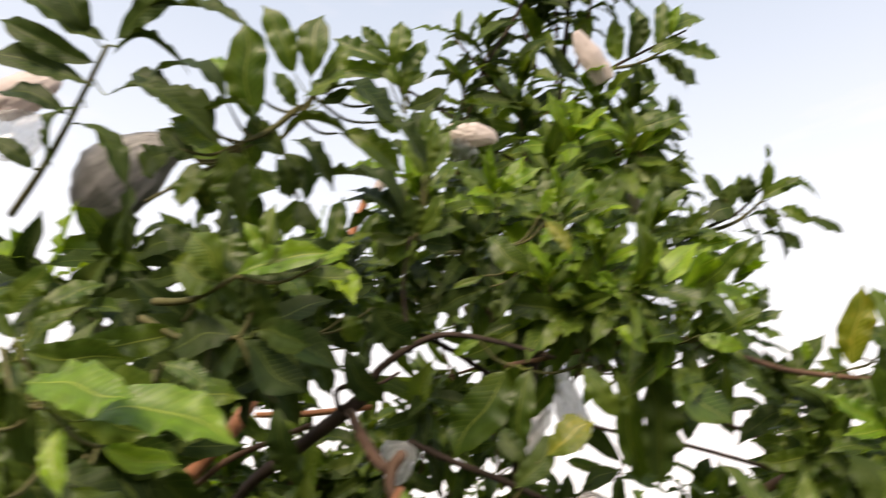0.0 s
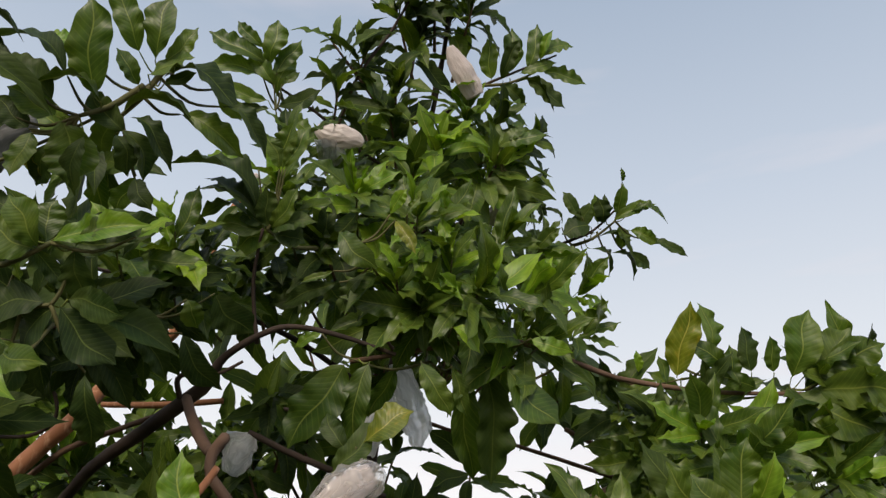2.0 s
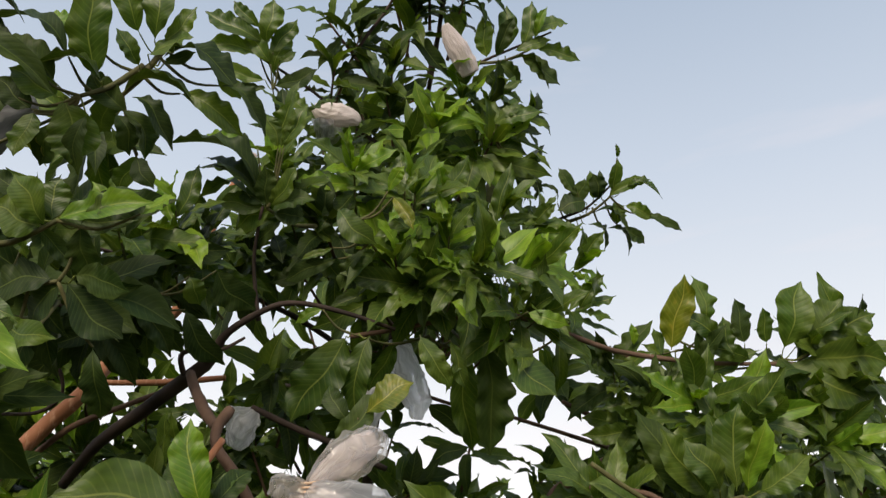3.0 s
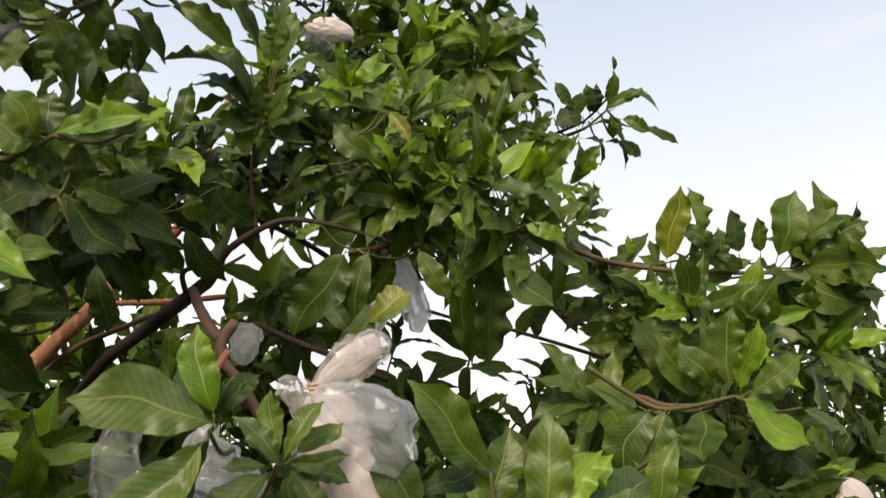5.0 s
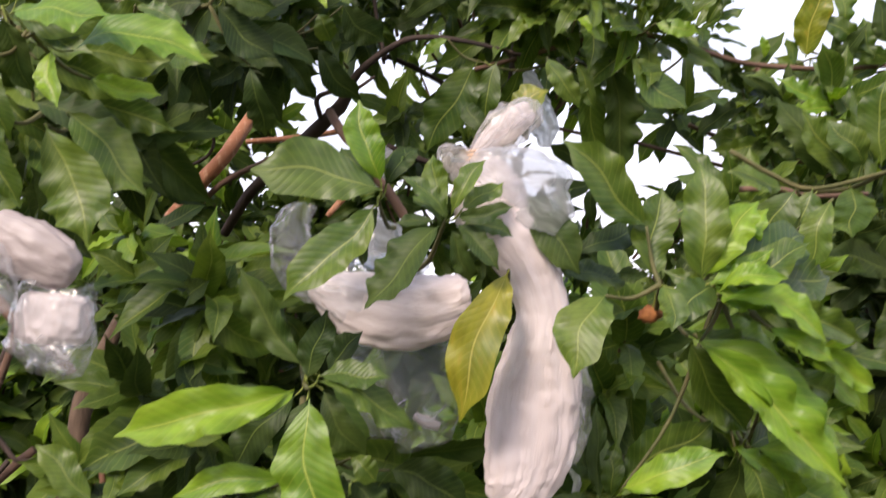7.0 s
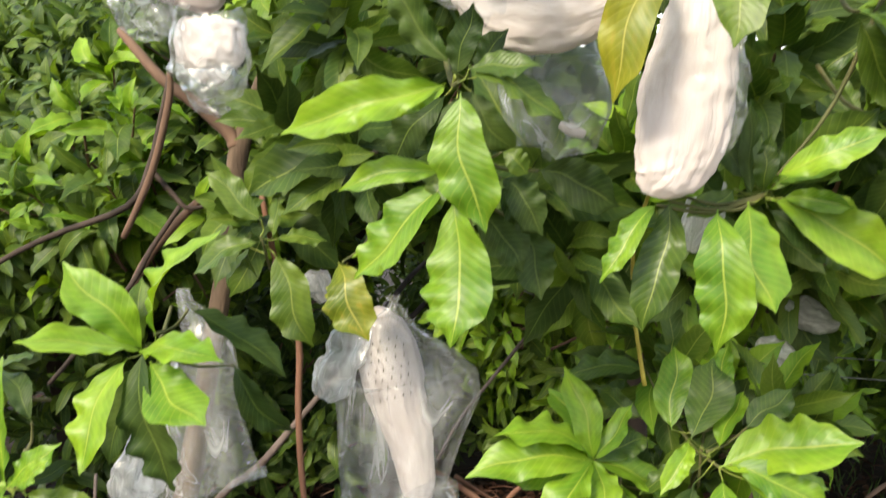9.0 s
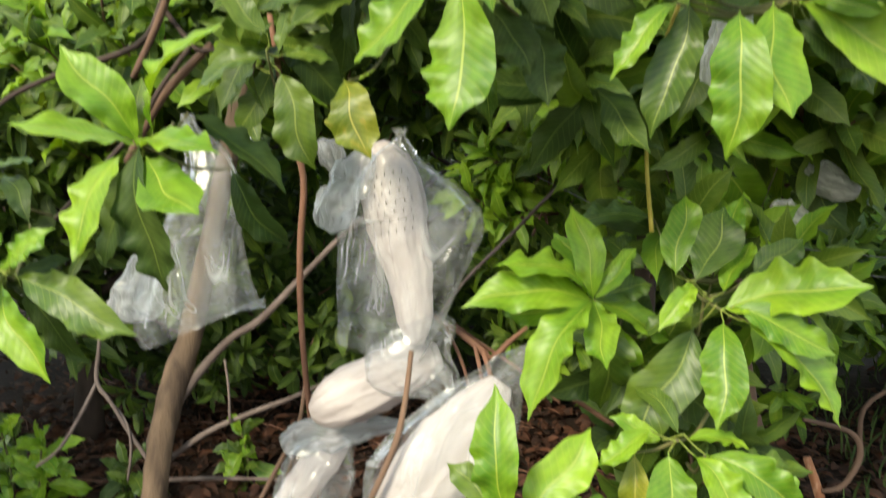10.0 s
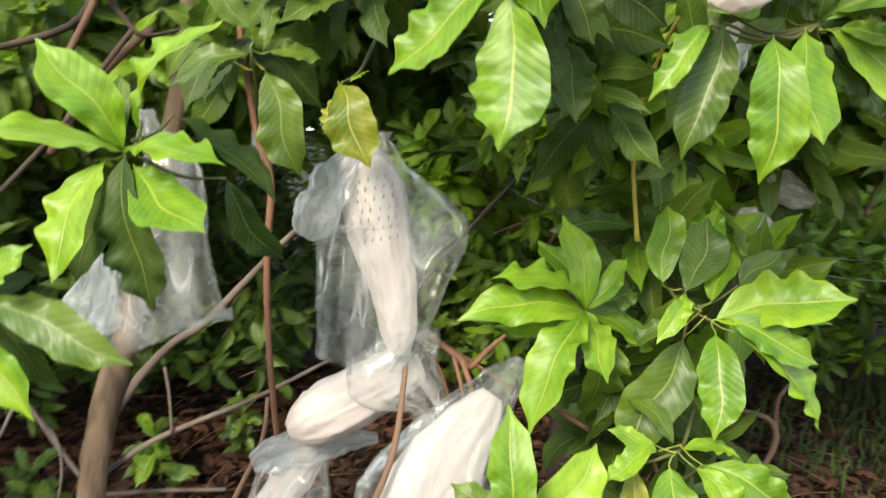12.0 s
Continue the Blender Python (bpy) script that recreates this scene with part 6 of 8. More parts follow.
leaf(s, (0.127, 0.938, 1.988), (0.178, 0.960, 2.026), "M", 1, ACROSS)
leaf(s, (0.116, 0.926, 1.985), (0.130, 0.923, 2.028), "M", 1, ACROSS)
leaf(s, (0.123, 0.940, 1.968), (0.189, 0.961, 1.957), "M", 0.9, ACROSS)
s = sprig(near_tree, (0.014, 0.988, 2.021), (0.011, 1.151, 2.019))
leaf(s, (0.013, 0.970, 2.006), (-0.097, 0.940, 1.888), "M", 1.1, ACROSS)
leaf(s, (0.023, 0.969, 2.026), (-0.135, 0.923, 2.048), "M", 1.2, ACROSS)
leaf(s, (0.021, 0.977, 2.038), (-0.005, 0.959, 2.146), "Y", 1.1, ACROSS)
leaf(s, (0.025, 0.997, 2.046), (0.043, 1.013, 2.100), "M", 1, ACROSS)
leaf(s, (0.022, 0.997, 2.039), (0.064, 1.026, 2.099), "D", 1, ACROSS)
leaf(s, (0.011, 1.009, 2.016), (-0.022, 1.055, 1.941), "D", 1, ACROSS)
leaf(s, (0.007, 0.996, 2.032), (-0.043, 1.020, 2.106), "D", 1, ACROSS)
s = sprig(near_tree, (0.215, 1.043, 1.985), (0.240, 1.246, 1.939))
leaf(s, (0.198, 1.004, 2.020), (0.270, 1.007, 1.915), "D", 1.3, ACROSS)
leaf(sprig(near_tree, (0.180, 0.980, 1.918), (0.171, 1.232, 1.949)), (0.180, 0.980, 1.918), (0.116, 0.963, 1.735), "O", 0.85, ACROSS)
leaf(s, (0.264, 1.055, 1.947), (0.358, 1.093, 1.989), "D", 1, ACROSS)
leaf(s, (0.249, 1.055, 1.925), (0.343, 1.120, 1.925), "D", 1, ACROSS)
leaf(s, (0.209, 1.089, 2.014), (0.274, 1.123, 2.059), "D", 1, ACROSS)
s = sprig(near_tree, (0.365, 0.995, 1.896), (0.378, 1.171, 1.885))
leaf(s, (0.355, 1.003, 1.972), (0.256, 0.945, 2.073), "M", 1.05, ACROSS)
leaf(s, (0.418, 1.001, 1.901), (0.421, 0.982, 2.048), "M", 1.05, ACROSS)
leaf(s, (0.362, 1.013, 1.907), (0.384, 1.030, 2.030), "M", 1.1, ACROSS)
leaf(s, (0.365, 0.975, 1.892), (0.368, 0.953, 1.833), "M", 1.5, ACROSS)
leaf(s, (0.296, 0.976, 1.882), (0.250, 0.932, 1.784), "M", 1.45, ACROSS)
leaf(s, (0.370, 1.031, 1.935), (0.338, 1.049, 1.994), "D", 1, ACROSS)
leaf(s, (0.420, 1.001, 1.904), (0.495, 0.999, 1.998), "Y", 1, ACROSS)
leaf(s, (0.424, 0.993, 1.895), (0.503, 0.973, 1.902), "Y", 1.2, ACROSS)
leaf(s, (0.433, 1.004, 1.894), (0.469, 0.994, 1.856), "Y", 1, ACROSS)
leaf(s, (0.439, 1.023, 1.915), (0.578, 1.086, 1.974), "M", 1.1, ACROSS)
leaf(s, (0.431, 1.023, 1.908), (0.491, 1.053, 1.977), "Y", 0.8, ACROSS)
leaf(s, (0.413, 1.002, 1.894), (0.527, 1.021, 1.874), "Y", 1, ACROSS)
leaf(s, (0.362, 1.052, 1.918), (0.325, 1.096, 1.929), "D", 1, ACROSS)
s = sprig(near_tree, (0.464, 1.047, 1.911), (0.468, 1.234, 1.890))
leaf(s, (0.447, 1.045, 1.912), (0.518, 1.043, 1.998), "Y", 1.1, ACROSS)
leaf(s, (0.456, 1.065, 1.923), (0.545, 1.070, 1.981), "M", 1.2, ACROSS)
leaf(s, (0.445, 1.026, 1.897), (0.557, 1.015, 1.947), "M", 1.2, ACROSS)
leaf(sprig(near_tree, (0.635, 1.137, 2.029), (0.556, 1.327, 2.004)), (0.635, 1.137, 2.029), (0.590, 1.145, 1.928), "M", 1.1, ACROSS)
leaf(s, (0.451, 1.028, 1.894), (0.518, 1.005, 1.906), "Y", 1.1, ACROSS)
leaf(s, (0.433, 1.005, 1.890), (0.371, 0.960, 1.852), "M", 1.6, ACROSS)
leaf(s, (0.493, 1.084, 1.895), (0.615, 1.128, 1.851), "M", 1.1, ACROSS)
leaf(s, (0.487, 1.111, 1.915), (0.634, 1.162, 1.925), "M", 1.2, ACROSS)
leaf(s, (0.432, 0.997, 1.872), (0.56, 0.998, 1.824), "Y", 0.75, DROOP)
leaf(s, (0.482, 1.033, 1.868), (0.622, 1.056, 1.823), "M", 0.7, ACROSS)
leaf(s, (0.561, 1.061, 1.818), (0.653, 1.102, 1.764), "Y", 0.8, ACROSS)
leaf(s, (0.496, 1.019, 1.841), (0.574, 1.025, 1.798), "Y", 0.9, ACROSS)
leaf(s, (0.416, 1.035, 1.828), (0.577, 1.046, 1.65), "Y", 0.62, ACROSS)
leaf(s, (0.315, 1.104, 1.645), (0.443, 1.066, 1.691), "Y", 0.9, ACROSS)
leaf(s, (0.51, 1.113, 1.79), (0.583, 1.13, 1.744), "M", 0.8, ACROSS)
leaf(s, (0.428, 0.974, 1.879), (0.503, 0.948, 1.893), "Y", 0.75, DROOP)
leaf(s, (0.43, 1.002, 1.894), (0.507, 1.001, 1.937), "Y", 0.6, ACROSS)
leaf(s, (0.474, 1.15, 1.694), (0.548, 1.17, 1.633), "Y", 0.8, ACROSS)
s = sprig(near_tree, (0.497, 1.163, 1.691), (0.520, 1.361, 1.760))
leaf(s, (0.489, 1.164, 1.680), (0.505, 1.160, 1.571), "M", 1.3, ACROSS)
leaf(s, (0.505, 1.164, 1.691), (0.609, 1.165, 1.643), "Y", 1.2, ACROSS)
leaf(s, (0.518, 1.189, 1.675), (0.583, 1.229, 1.594), "Y", 1.1, ACROSS)
leaf(s, (0.503, 1.185, 1.691), (0.627, 1.240, 1.711), "M", 1.3, ACROSS)
leaf(s, (0.524, 1.193, 1.651), (0.645, 1.219, 1.586), "Y", 1.2, ACROSS)
leaf(s, (0.492, 1.205, 1.675), (0.467, 1.276, 1.573), "D", 1.2, ACROSS)
leaf(s, (0.553, 1.216, 1.737), (0.662, 1.279, 1.685), "Y", 1.1, ACROSS)
s = sprig(near_tree, (0.411, 1.080, 1.839), (0.412, 1.223, 1.916))
leaf(s, (0.411, 1.080, 1.839), (0.586, 1.099, 1.654), "Y", 0.8, ACROSS)
leaf(s, (0.420, 1.090, 1.847), (0.554, 1.143, 1.749), "M", 1, ACROSS)
leaf(s, (0.415, 1.102, 1.834), (0.498, 1.161, 1.706), "M", 1, ACROSS)
leaf(s, (0.414, 1.130, 1.853), (0.558, 1.186, 1.814), "Y", 0.9, ACROSS)
leaf(sprig(near_tree, (0.457, 1.204, 1.723), (0.416, 1.369, 1.822)), (0.457, 1.204, 1.723), (0.429, 1.270, 1.624), "D", 1, ACROSS)
leaf(sprig(near_tree, (0.572, 1.261, 1.804), (0.485, 1.402, 1.870)), (0.572, 1.261, 1.804), (0.680, 1.334, 1.754), "M", 1, ACROSS)
leaf(sprig(near_tree, (0.609, 1.277, 1.720), (0.531, 1.419, 1.796)), (0.609, 1.277, 1.720), (0.663, 1.352, 1.581), "M", 1, ACROSS)
s = sprig(near_tree, (-0.366, 1.175, 2.528), (-0.475, 1.359, 2.507))
leaf(sprig(near_tree, (-0.267, 1.148, 2.532), (-0.319, 1.346, 2.600)), (-0.267, 1.148, 2.532), (-0.114, 1.093, 2.521), "D", 0.88, UNDER)
leaf(s, (-0.357, 1.171, 2.536), (-0.323, 1.142, 2.589), "D", 0.88, UNDER)
leaf(s, (-0.375, 1.172, 2.536), (-0.450, 1.141, 2.599), "D", 0.88, UNDER)
leaf(s, (-0.374, 1.180, 2.520), (-0.376, 1.209, 2.464), "M", 0.79, UNDER)
leaf(s, (-0.320, 1.174, 2.529), (-0.193, 1.173, 2.524), "D", 0.88, UNDER)
leaf(s, (-0.384, 1.176, 2.528), (-0.474, 1.184, 2.518), "D", 0.88, UNDER)
leaf(sprig(near_tree, (-0.369, 1.216, 2.342), (-0.400, 1.405, 2.470)), (-0.369, 1.216, 2.342), (-0.266, 1.121, 2.302), "M", 0.88, UNDER)
leaf(s, (-0.375, 1.198, 2.529), (-0.329, 1.280, 2.477), "D", 0.72, UNDER)
leaf(sprig(near_tree, (-0.353, 1.157, 2.347), (-0.383, 1.355, 2.466)), (-0.353, 1.157, 2.347), (-0.318, 1.174, 2.311), "M", 0.88, UNDER)
s = sprig(near_tree, (-0.391, 0.858, 2.215), (-0.573, 1.019, 2.343))
leaf(s, (-0.417, 0.850, 2.243), (-0.280, 0.836, 2.222), "Y", 1.2, ACROSS)
leaf(s, (-0.370, 0.911, 2.216), (-0.185, 0.904, 2.188), "Y", 1, ACROSS)
leaf(s, (-0.382, 0.882, 2.203), (-0.361, 0.870, 2.122), "Y", 1, ACROSS)
leaf(sprig(near_tree, (-0.410, 0.926, 2.123), (-0.470, 1.108, 2.216)), (-0.410, 0.926, 2.123), (-0.349, 0.934, 1.965), "M", 1.2, ACROSS)
leaf(sprig(near_tree, (-0.397, 0.953, 2.148), (-0.464, 1.129, 2.238)), (-0.397, 0.953, 2.148), (-0.296, 0.984, 2.043), "M", 1.2, ACROSS)
leaf(sprig(near_tree, (-0.443, 0.872, 2.120), (-0.493, 1.068, 2.212)), (-0.443, 0.872, 2.120), (-0.417, 0.899, 2.004), "M", 1.2, ACROSS)
leaf(s, (-0.453, 0.963, 2.172), (-0.311, 0.990, 2.109), "D", 1, ACROSS)
leaf(s, (-0.454, 0.857, 2.189), (-0.424, 0.881, 2.086), "M", 1, ACROSS)
leaf(sprig(near_tree, (-0.311, 0.952, 2.297), (-0.402, 1.127, 2.342)), (-0.311, 0.952, 2.297), (-0.243, 0.963, 2.273), "M", 1, ACROSS)
leaf(s, (-0.432, 0.850, 2.236), (-0.423, 0.917, 2.160), "D", 1, ACROSS)
leaf(s, (-0.365, 0.947, 2.192), (-0.282, 0.988, 2.180), "Y", 1, ACROSS)
s = sprig(near_tree, (-0.578, 1.054, 2.369), (-0.753, 1.222, 2.336))
leaf(s, (-0.570, 1.062, 2.355), (-0.401, 1.055, 2.334), "M", 0.88, UNDER)
leaf(s, (-0.578, 1.054, 2.369), (-0.632, 1.022, 2.426), "M", 0.88, UNDER)
leaf(s, (-0.555, 1.070, 2.341), (-0.432, 1.063, 2.288), "M", 0.88, UNDER)
leaf(s, (-0.587, 1.068, 2.341), (-0.652, 1.083, 2.296), "M", 0.88, UNDER)
leaf(s, (-0.540, 1.093, 2.298), (-0.376, 1.101, 2.243), "M", 0.97, UNDER)
leaf(s, (-0.524, 1.116, 2.321), (-0.352, 1.158, 2.314), "M", 0.88, UNDER)
leaf(sprig(near_tree, (-0.576, 1.155, 2.232), (-0.654, 1.323, 2.340)), (-0.576, 1.155, 2.232), (-0.602, 1.189, 2.158), "M", 0.72, UNDER)
leaf(sprig(near_tree, (-0.570, 1.206, 2.404), (-0.658, 1.356, 2.446)), (-0.570, 1.206, 2.404), (-0.398, 1.204, 2.439), "M", 0.88, UNDER)
leaf(s, (-0.583, 1.094, 2.401), (-0.498, 1.118, 2.483), "M", 0.88, UNDER)
leaf(s, (-0.561, 1.045, 2.391), (-0.481, 1.041, 2.414), "M", 0.79, UNDER)
leaf(s, (-0.588, 1.096, 2.283), (-0.486, 1.132, 2.227), "M", 0.88, UNDER)
leaf(s, (-0.599, 1.048, 2.402), (-0.533, 1.018, 2.475), "M", 0.88, UNDER)
leaf(s, (-0.576, 1.124, 2.341), (-0.473, 1.139, 2.398), "M", 0.88, UNDER)
leaf(s, (-0.561, 1.041, 2.332), (-0.522, 1.055, 2.241), "M", 0.88, UNDER)
leaf(sprig(near_tree, (-0.537, 1.164, 2.267), (-0.624, 1.327, 2.360)), (-0.537, 1.164, 2.267), (-0.363, 1.208, 2.209), "M", 0.72, UNDER)
leaf(sprig(near_tree, (-0.605, 1.108, 2.254), (-0.676, 1.296, 2.356)), (-0.605, 1.108, 2.254), (-0.527, 1.154, 2.176), "M", 0.88, UNDER)
s = sprig(near_tree, (-0.280, 1.204, 2.794), (-0.213, 1.196, 2.914), 0.0045)
leaf(s, (-0.328, 1.190, 2.822), (-0.339, 1.092, 2.977), "M", 1.07, UNDER)
leaf(s, (-0.223, 1.156, 2.882), (-0.200, 1.103, 2.988), "M", 1.37, UNDER)
leaf(s, (-0.250, 1.151, 2.893), (-0.305, 1.087, 3.002), "M", 0.98, UNDER)
leaf(s, (-0.349, 1.154, 2.894), (-0.422, 1.146, 2.927), "Y", 1.45, UNDER)
leaf(s, (-0.205, 1.157, 2.879), (-0.149, 1.131, 2.942), "M", 1.08, UNDER)
leaf(s, (-0.235, 1.168, 2.860), (-0.146, 1.129, 2.873), "M", 1.20, UNDER)
leaf(s, (-0.250, 1.178, 2.842), (-0.282, 1.125, 2.882), "M", 1.33, UNDER)
leaf(s, (-0.271, 1.218, 2.766), (-0.345, 1.201, 2.846), "D", 1.23, UNDER)
leaf(s, (-0.211, 1.171, 2.853), (-0.062, 1.179, 2.797), "D", 0.87, DROOP)
leaf(s, (-0.280, 1.202, 2.796), (-0.139, 1.189, 2.779), "D", 0.76, DROOP)
leaf(s, (-0.176, 1.199, 2.798), (-0.064, 1.255, 2.748), "M", 0.99, UNDER)
leaf(s, (-0.262, 1.204, 2.791), (-0.184, 1.244, 2.708), "D", 0.86, DROOP)
leaf(s, (-0.282, 1.215, 2.773), (-0.241, 1.274, 2.700), "D", 1.05, DROOP)
leaf(s, (-0.291, 1.220, 2.764), (-0.264, 1.252, 2.697), "D", 1.25, DROOP)
leaf(s, (-0.250, 1.252, 2.698), (-0.289, 1.292, 2.643), "M", 1.46, UNDER)
leaf(s, (-0.252, 1.254, 2.695), (-0.213, 1.261, 2.635), "D", 1.41, UNDER)
leaf(s, (-0.102, 1.189, 2.811), (-0.017, 1.234, 2.738), "D", 0.86, DROOP)
leaf(s, (-0.111, 1.175, 2.839), (-0.069, 1.217, 2.803), "M", 1.33, UNDER)
leaf(s, (-0.206, 1.175, 2.845), (-0.149, 1.163, 2.866), "D", 1.02, UNDER)
s = sprig(near_tree, (-0.343, 1.182, 2.774), (-0.252, 1.202, 2.861), 0.0045)
leaf(s, (-0.365, 1.151, 2.835), (-0.508, 1.131, 2.912), "D", 0.82, DROOP)
leaf(s, (-0.387, 1.173, 2.794), (-0.500, 1.150, 2.867), "D", 1.06, DROOP)
leaf(s, (-0.306, 1.169, 2.797), (-0.409, 1.134, 2.813), "D", 1.38, DROOP)
leaf(s, (-0.382, 1.184, 2.773), (-0.479, 1.175, 2.828), "M", 1.27, UNDER)
leaf(s, (-0.429, 1.196, 2.752), (-0.499, 1.176, 2.807), "D", 1.30, UNDER)
leaf(s, (-0.370, 1.183, 2.773), (-0.355, 1.228, 2.660), "M", 1.77, UNDER)
leaf(s, (-0.425, 1.198, 2.749), (-0.447, 1.211, 2.663), "M", 1.35, UNDER)
leaf(s, (-0.424, 1.199, 2.745), (-0.416, 1.262, 2.673), "O", 0.81, UNDER)
leaf(s, (-0.331, 1.197, 2.744), (-0.347, 1.246, 2.648), "D", 1.05, UNDER)
leaf(s, (-0.384, 1.204, 2.734), (-0.423, 1.254, 2.670), "D", 1.38, UNDER)
leaf(s, (-0.454, 1.147, 2.847), (-0.558, 1.142, 2.913), "D", 1.12, UNDER)
leaf(s, (-0.461, 1.187, 2.772), (-0.536, 1.221, 2.738), "D", 1.58, UNDER)
s = sprig(far_tree, (-0.096, 1.686, 2.832), (-0.000, 1.835, 2.866), 0.0045)
leaf(s, (-0.113, 1.674, 2.855), (-0.343, 1.642, 2.985), "D", 0.72, DROOP)
leaf(s, (-0.121, 1.677, 2.851), (-0.268, 1.640, 2.917), "D", 0.96, DROOP)
leaf(s, (-0.142, 1.673, 2.860), (-0.264, 1.694, 2.866), "D", 1.52, DROOP)
leaf(s, (-0.132, 1.665, 2.874), (-0.248, 1.630, 2.940), "D", 1.21, DROOP)
leaf(s, (-0.102, 1.684, 2.837), (-0.223, 1.706, 2.857), "M", 1.16, UNDER)
leaf(s, (-0.107, 1.680, 2.844), (-0.174, 1.691, 2.875), "D", 1.60, UNDER)
leaf(s, (-0.096, 1.683, 2.837), (-0.101, 1.618, 2.911), "D", 1.21, UNDER)
leaf(s, (-0.089, 1.683, 2.837), (-0.023, 1.616, 2.914), "M", 1.06, UNDER)
leaf(s, (-0.086, 1.688, 2.828), (0.019, 1.656, 2.845), "D", 1.18, UNDER)
leaf(s, (-0.091, 1.689, 2.825), (-0.173, 1.733, 2.806), "M", 1.82, UNDER)
leaf(s, (-0.083, 1.690, 2.823), (-0.007, 1.692, 2.806), "D", 1.82, UNDER)
leaf(s, (-0.123, 1.621, 2.959), (-0.248, 1.615, 2.993), "Y", 0.82, UNDER)
leaf(s, (-0.067, 1.618, 2.960), (-0.043, 1.556, 3.053), "M", 1.33, UNDER)
leaf(s, (-0.060, 1.618, 2.960), (-0.011, 1.569, 3.053), "M", 1.20, UNDER)
leaf(s, (-0.074, 1.619, 2.960), (-0.111, 1.575, 3.030), "M", 1.36, UNDER)
s = sprig(near_tree, (-0.283, 1.088, 2.475), (-0.435, 1.154, 2.464), 0.0045)
leaf(s, (-0.285, 1.087, 2.476), (-0.138, 1.060, 2.502), "Y", 0.92, ACROSS)
leaf(s, (-0.158, 1.079, 2.485), (-0.106, 1.069, 2.512), "Y", 1.44, ACROSS)
leaf(s, (-0.300, 1.092, 2.467), (-0.354, 1.062, 2.539), "M", 1.56, UNDER)
leaf(s, (-0.292, 1.088, 2.475), (-0.288, 1.079, 2.545), "M", 1.83, UNDER)
leaf(s, (-0.308, 1.093, 2.467), (-0.390, 1.090, 2.500), "M", 1.60, UNDER)
leaf(s, (-0.250, 1.090, 2.468), (-0.169, 1.083, 2.533), "M", 0.81, UNDER)
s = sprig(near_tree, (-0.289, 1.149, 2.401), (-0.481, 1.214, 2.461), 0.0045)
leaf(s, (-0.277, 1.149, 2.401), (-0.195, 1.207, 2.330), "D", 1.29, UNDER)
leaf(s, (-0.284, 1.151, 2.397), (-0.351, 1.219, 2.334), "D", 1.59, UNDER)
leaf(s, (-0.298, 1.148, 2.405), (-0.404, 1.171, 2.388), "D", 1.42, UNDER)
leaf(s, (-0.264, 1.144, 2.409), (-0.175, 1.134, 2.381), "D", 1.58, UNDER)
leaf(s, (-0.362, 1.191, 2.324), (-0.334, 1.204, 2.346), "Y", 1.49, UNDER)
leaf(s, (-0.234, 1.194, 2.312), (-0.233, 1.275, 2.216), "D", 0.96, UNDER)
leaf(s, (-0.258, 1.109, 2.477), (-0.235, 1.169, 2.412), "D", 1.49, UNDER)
s = sprig(near_tree, (-0.329, 1.603, 2.571), (-0.466, 1.678, 2.652), 0.0045)
leaf(s, (-0.345, 1.605, 2.569), (-0.259, 1.668, 2.452), "D", 0.90, UNDER)
leaf(s, (-0.230, 1.615, 2.542), (-0.146, 1.680, 2.440), "D", 1.11, UNDER)
leaf(s, (-0.317, 1.603, 2.572), (-0.251, 1.600, 2.535), "D", 1.81, UNDER)
leaf(s, (-0.165, 1.574, 2.617), (-0.083, 1.628, 2.552), "D", 1.59, UNDER)
leaf(s, (-0.223, 1.582, 2.605), (-0.199, 1.614, 2.553), "M", 2.27, UNDER)
leaf(s, (-0.327, 1.625, 2.529), (-0.377, 1.664, 2.430), "D", 1.18, UNDER)
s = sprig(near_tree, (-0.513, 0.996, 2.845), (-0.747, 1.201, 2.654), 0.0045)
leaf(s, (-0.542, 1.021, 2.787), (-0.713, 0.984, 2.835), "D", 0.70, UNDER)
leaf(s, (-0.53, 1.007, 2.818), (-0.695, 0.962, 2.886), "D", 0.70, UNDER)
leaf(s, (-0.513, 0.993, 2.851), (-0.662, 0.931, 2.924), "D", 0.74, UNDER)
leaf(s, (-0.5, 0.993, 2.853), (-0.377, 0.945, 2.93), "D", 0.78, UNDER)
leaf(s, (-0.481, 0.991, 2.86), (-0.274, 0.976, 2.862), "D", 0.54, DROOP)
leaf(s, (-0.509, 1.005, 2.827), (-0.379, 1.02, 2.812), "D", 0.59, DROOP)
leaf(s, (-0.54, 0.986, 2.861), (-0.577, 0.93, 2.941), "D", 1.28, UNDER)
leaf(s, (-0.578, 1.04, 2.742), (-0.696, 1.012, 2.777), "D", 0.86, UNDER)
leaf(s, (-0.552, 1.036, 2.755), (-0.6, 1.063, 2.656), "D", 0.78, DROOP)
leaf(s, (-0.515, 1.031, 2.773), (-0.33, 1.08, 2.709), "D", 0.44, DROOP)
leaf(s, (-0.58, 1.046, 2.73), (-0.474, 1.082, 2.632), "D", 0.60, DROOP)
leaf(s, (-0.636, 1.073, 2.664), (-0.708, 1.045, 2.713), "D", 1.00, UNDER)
s = sprig(near_tree, (0.25, 1.683, 1.165), (0.218, 1.744, 1.016), 0.0035)
leaf(s, (0.187, 1.681, 1.229), (0.203, 1.729, 1.371), "M", 1.21, ACROSS)
leaf(s, (0.23, 1.678, 1.168), (0.291, 1.743, 1.327), "M", 1.06, ACROSS)
leaf(s, (0.279, 1.691, 1.165), (0.341, 1.704, 1.264), "D", 1.25, ACROSS)
leaf(s, (0.342, 1.749, 1.242), (0.43, 1.749, 1.256), "M", 1.84, ACROSS)
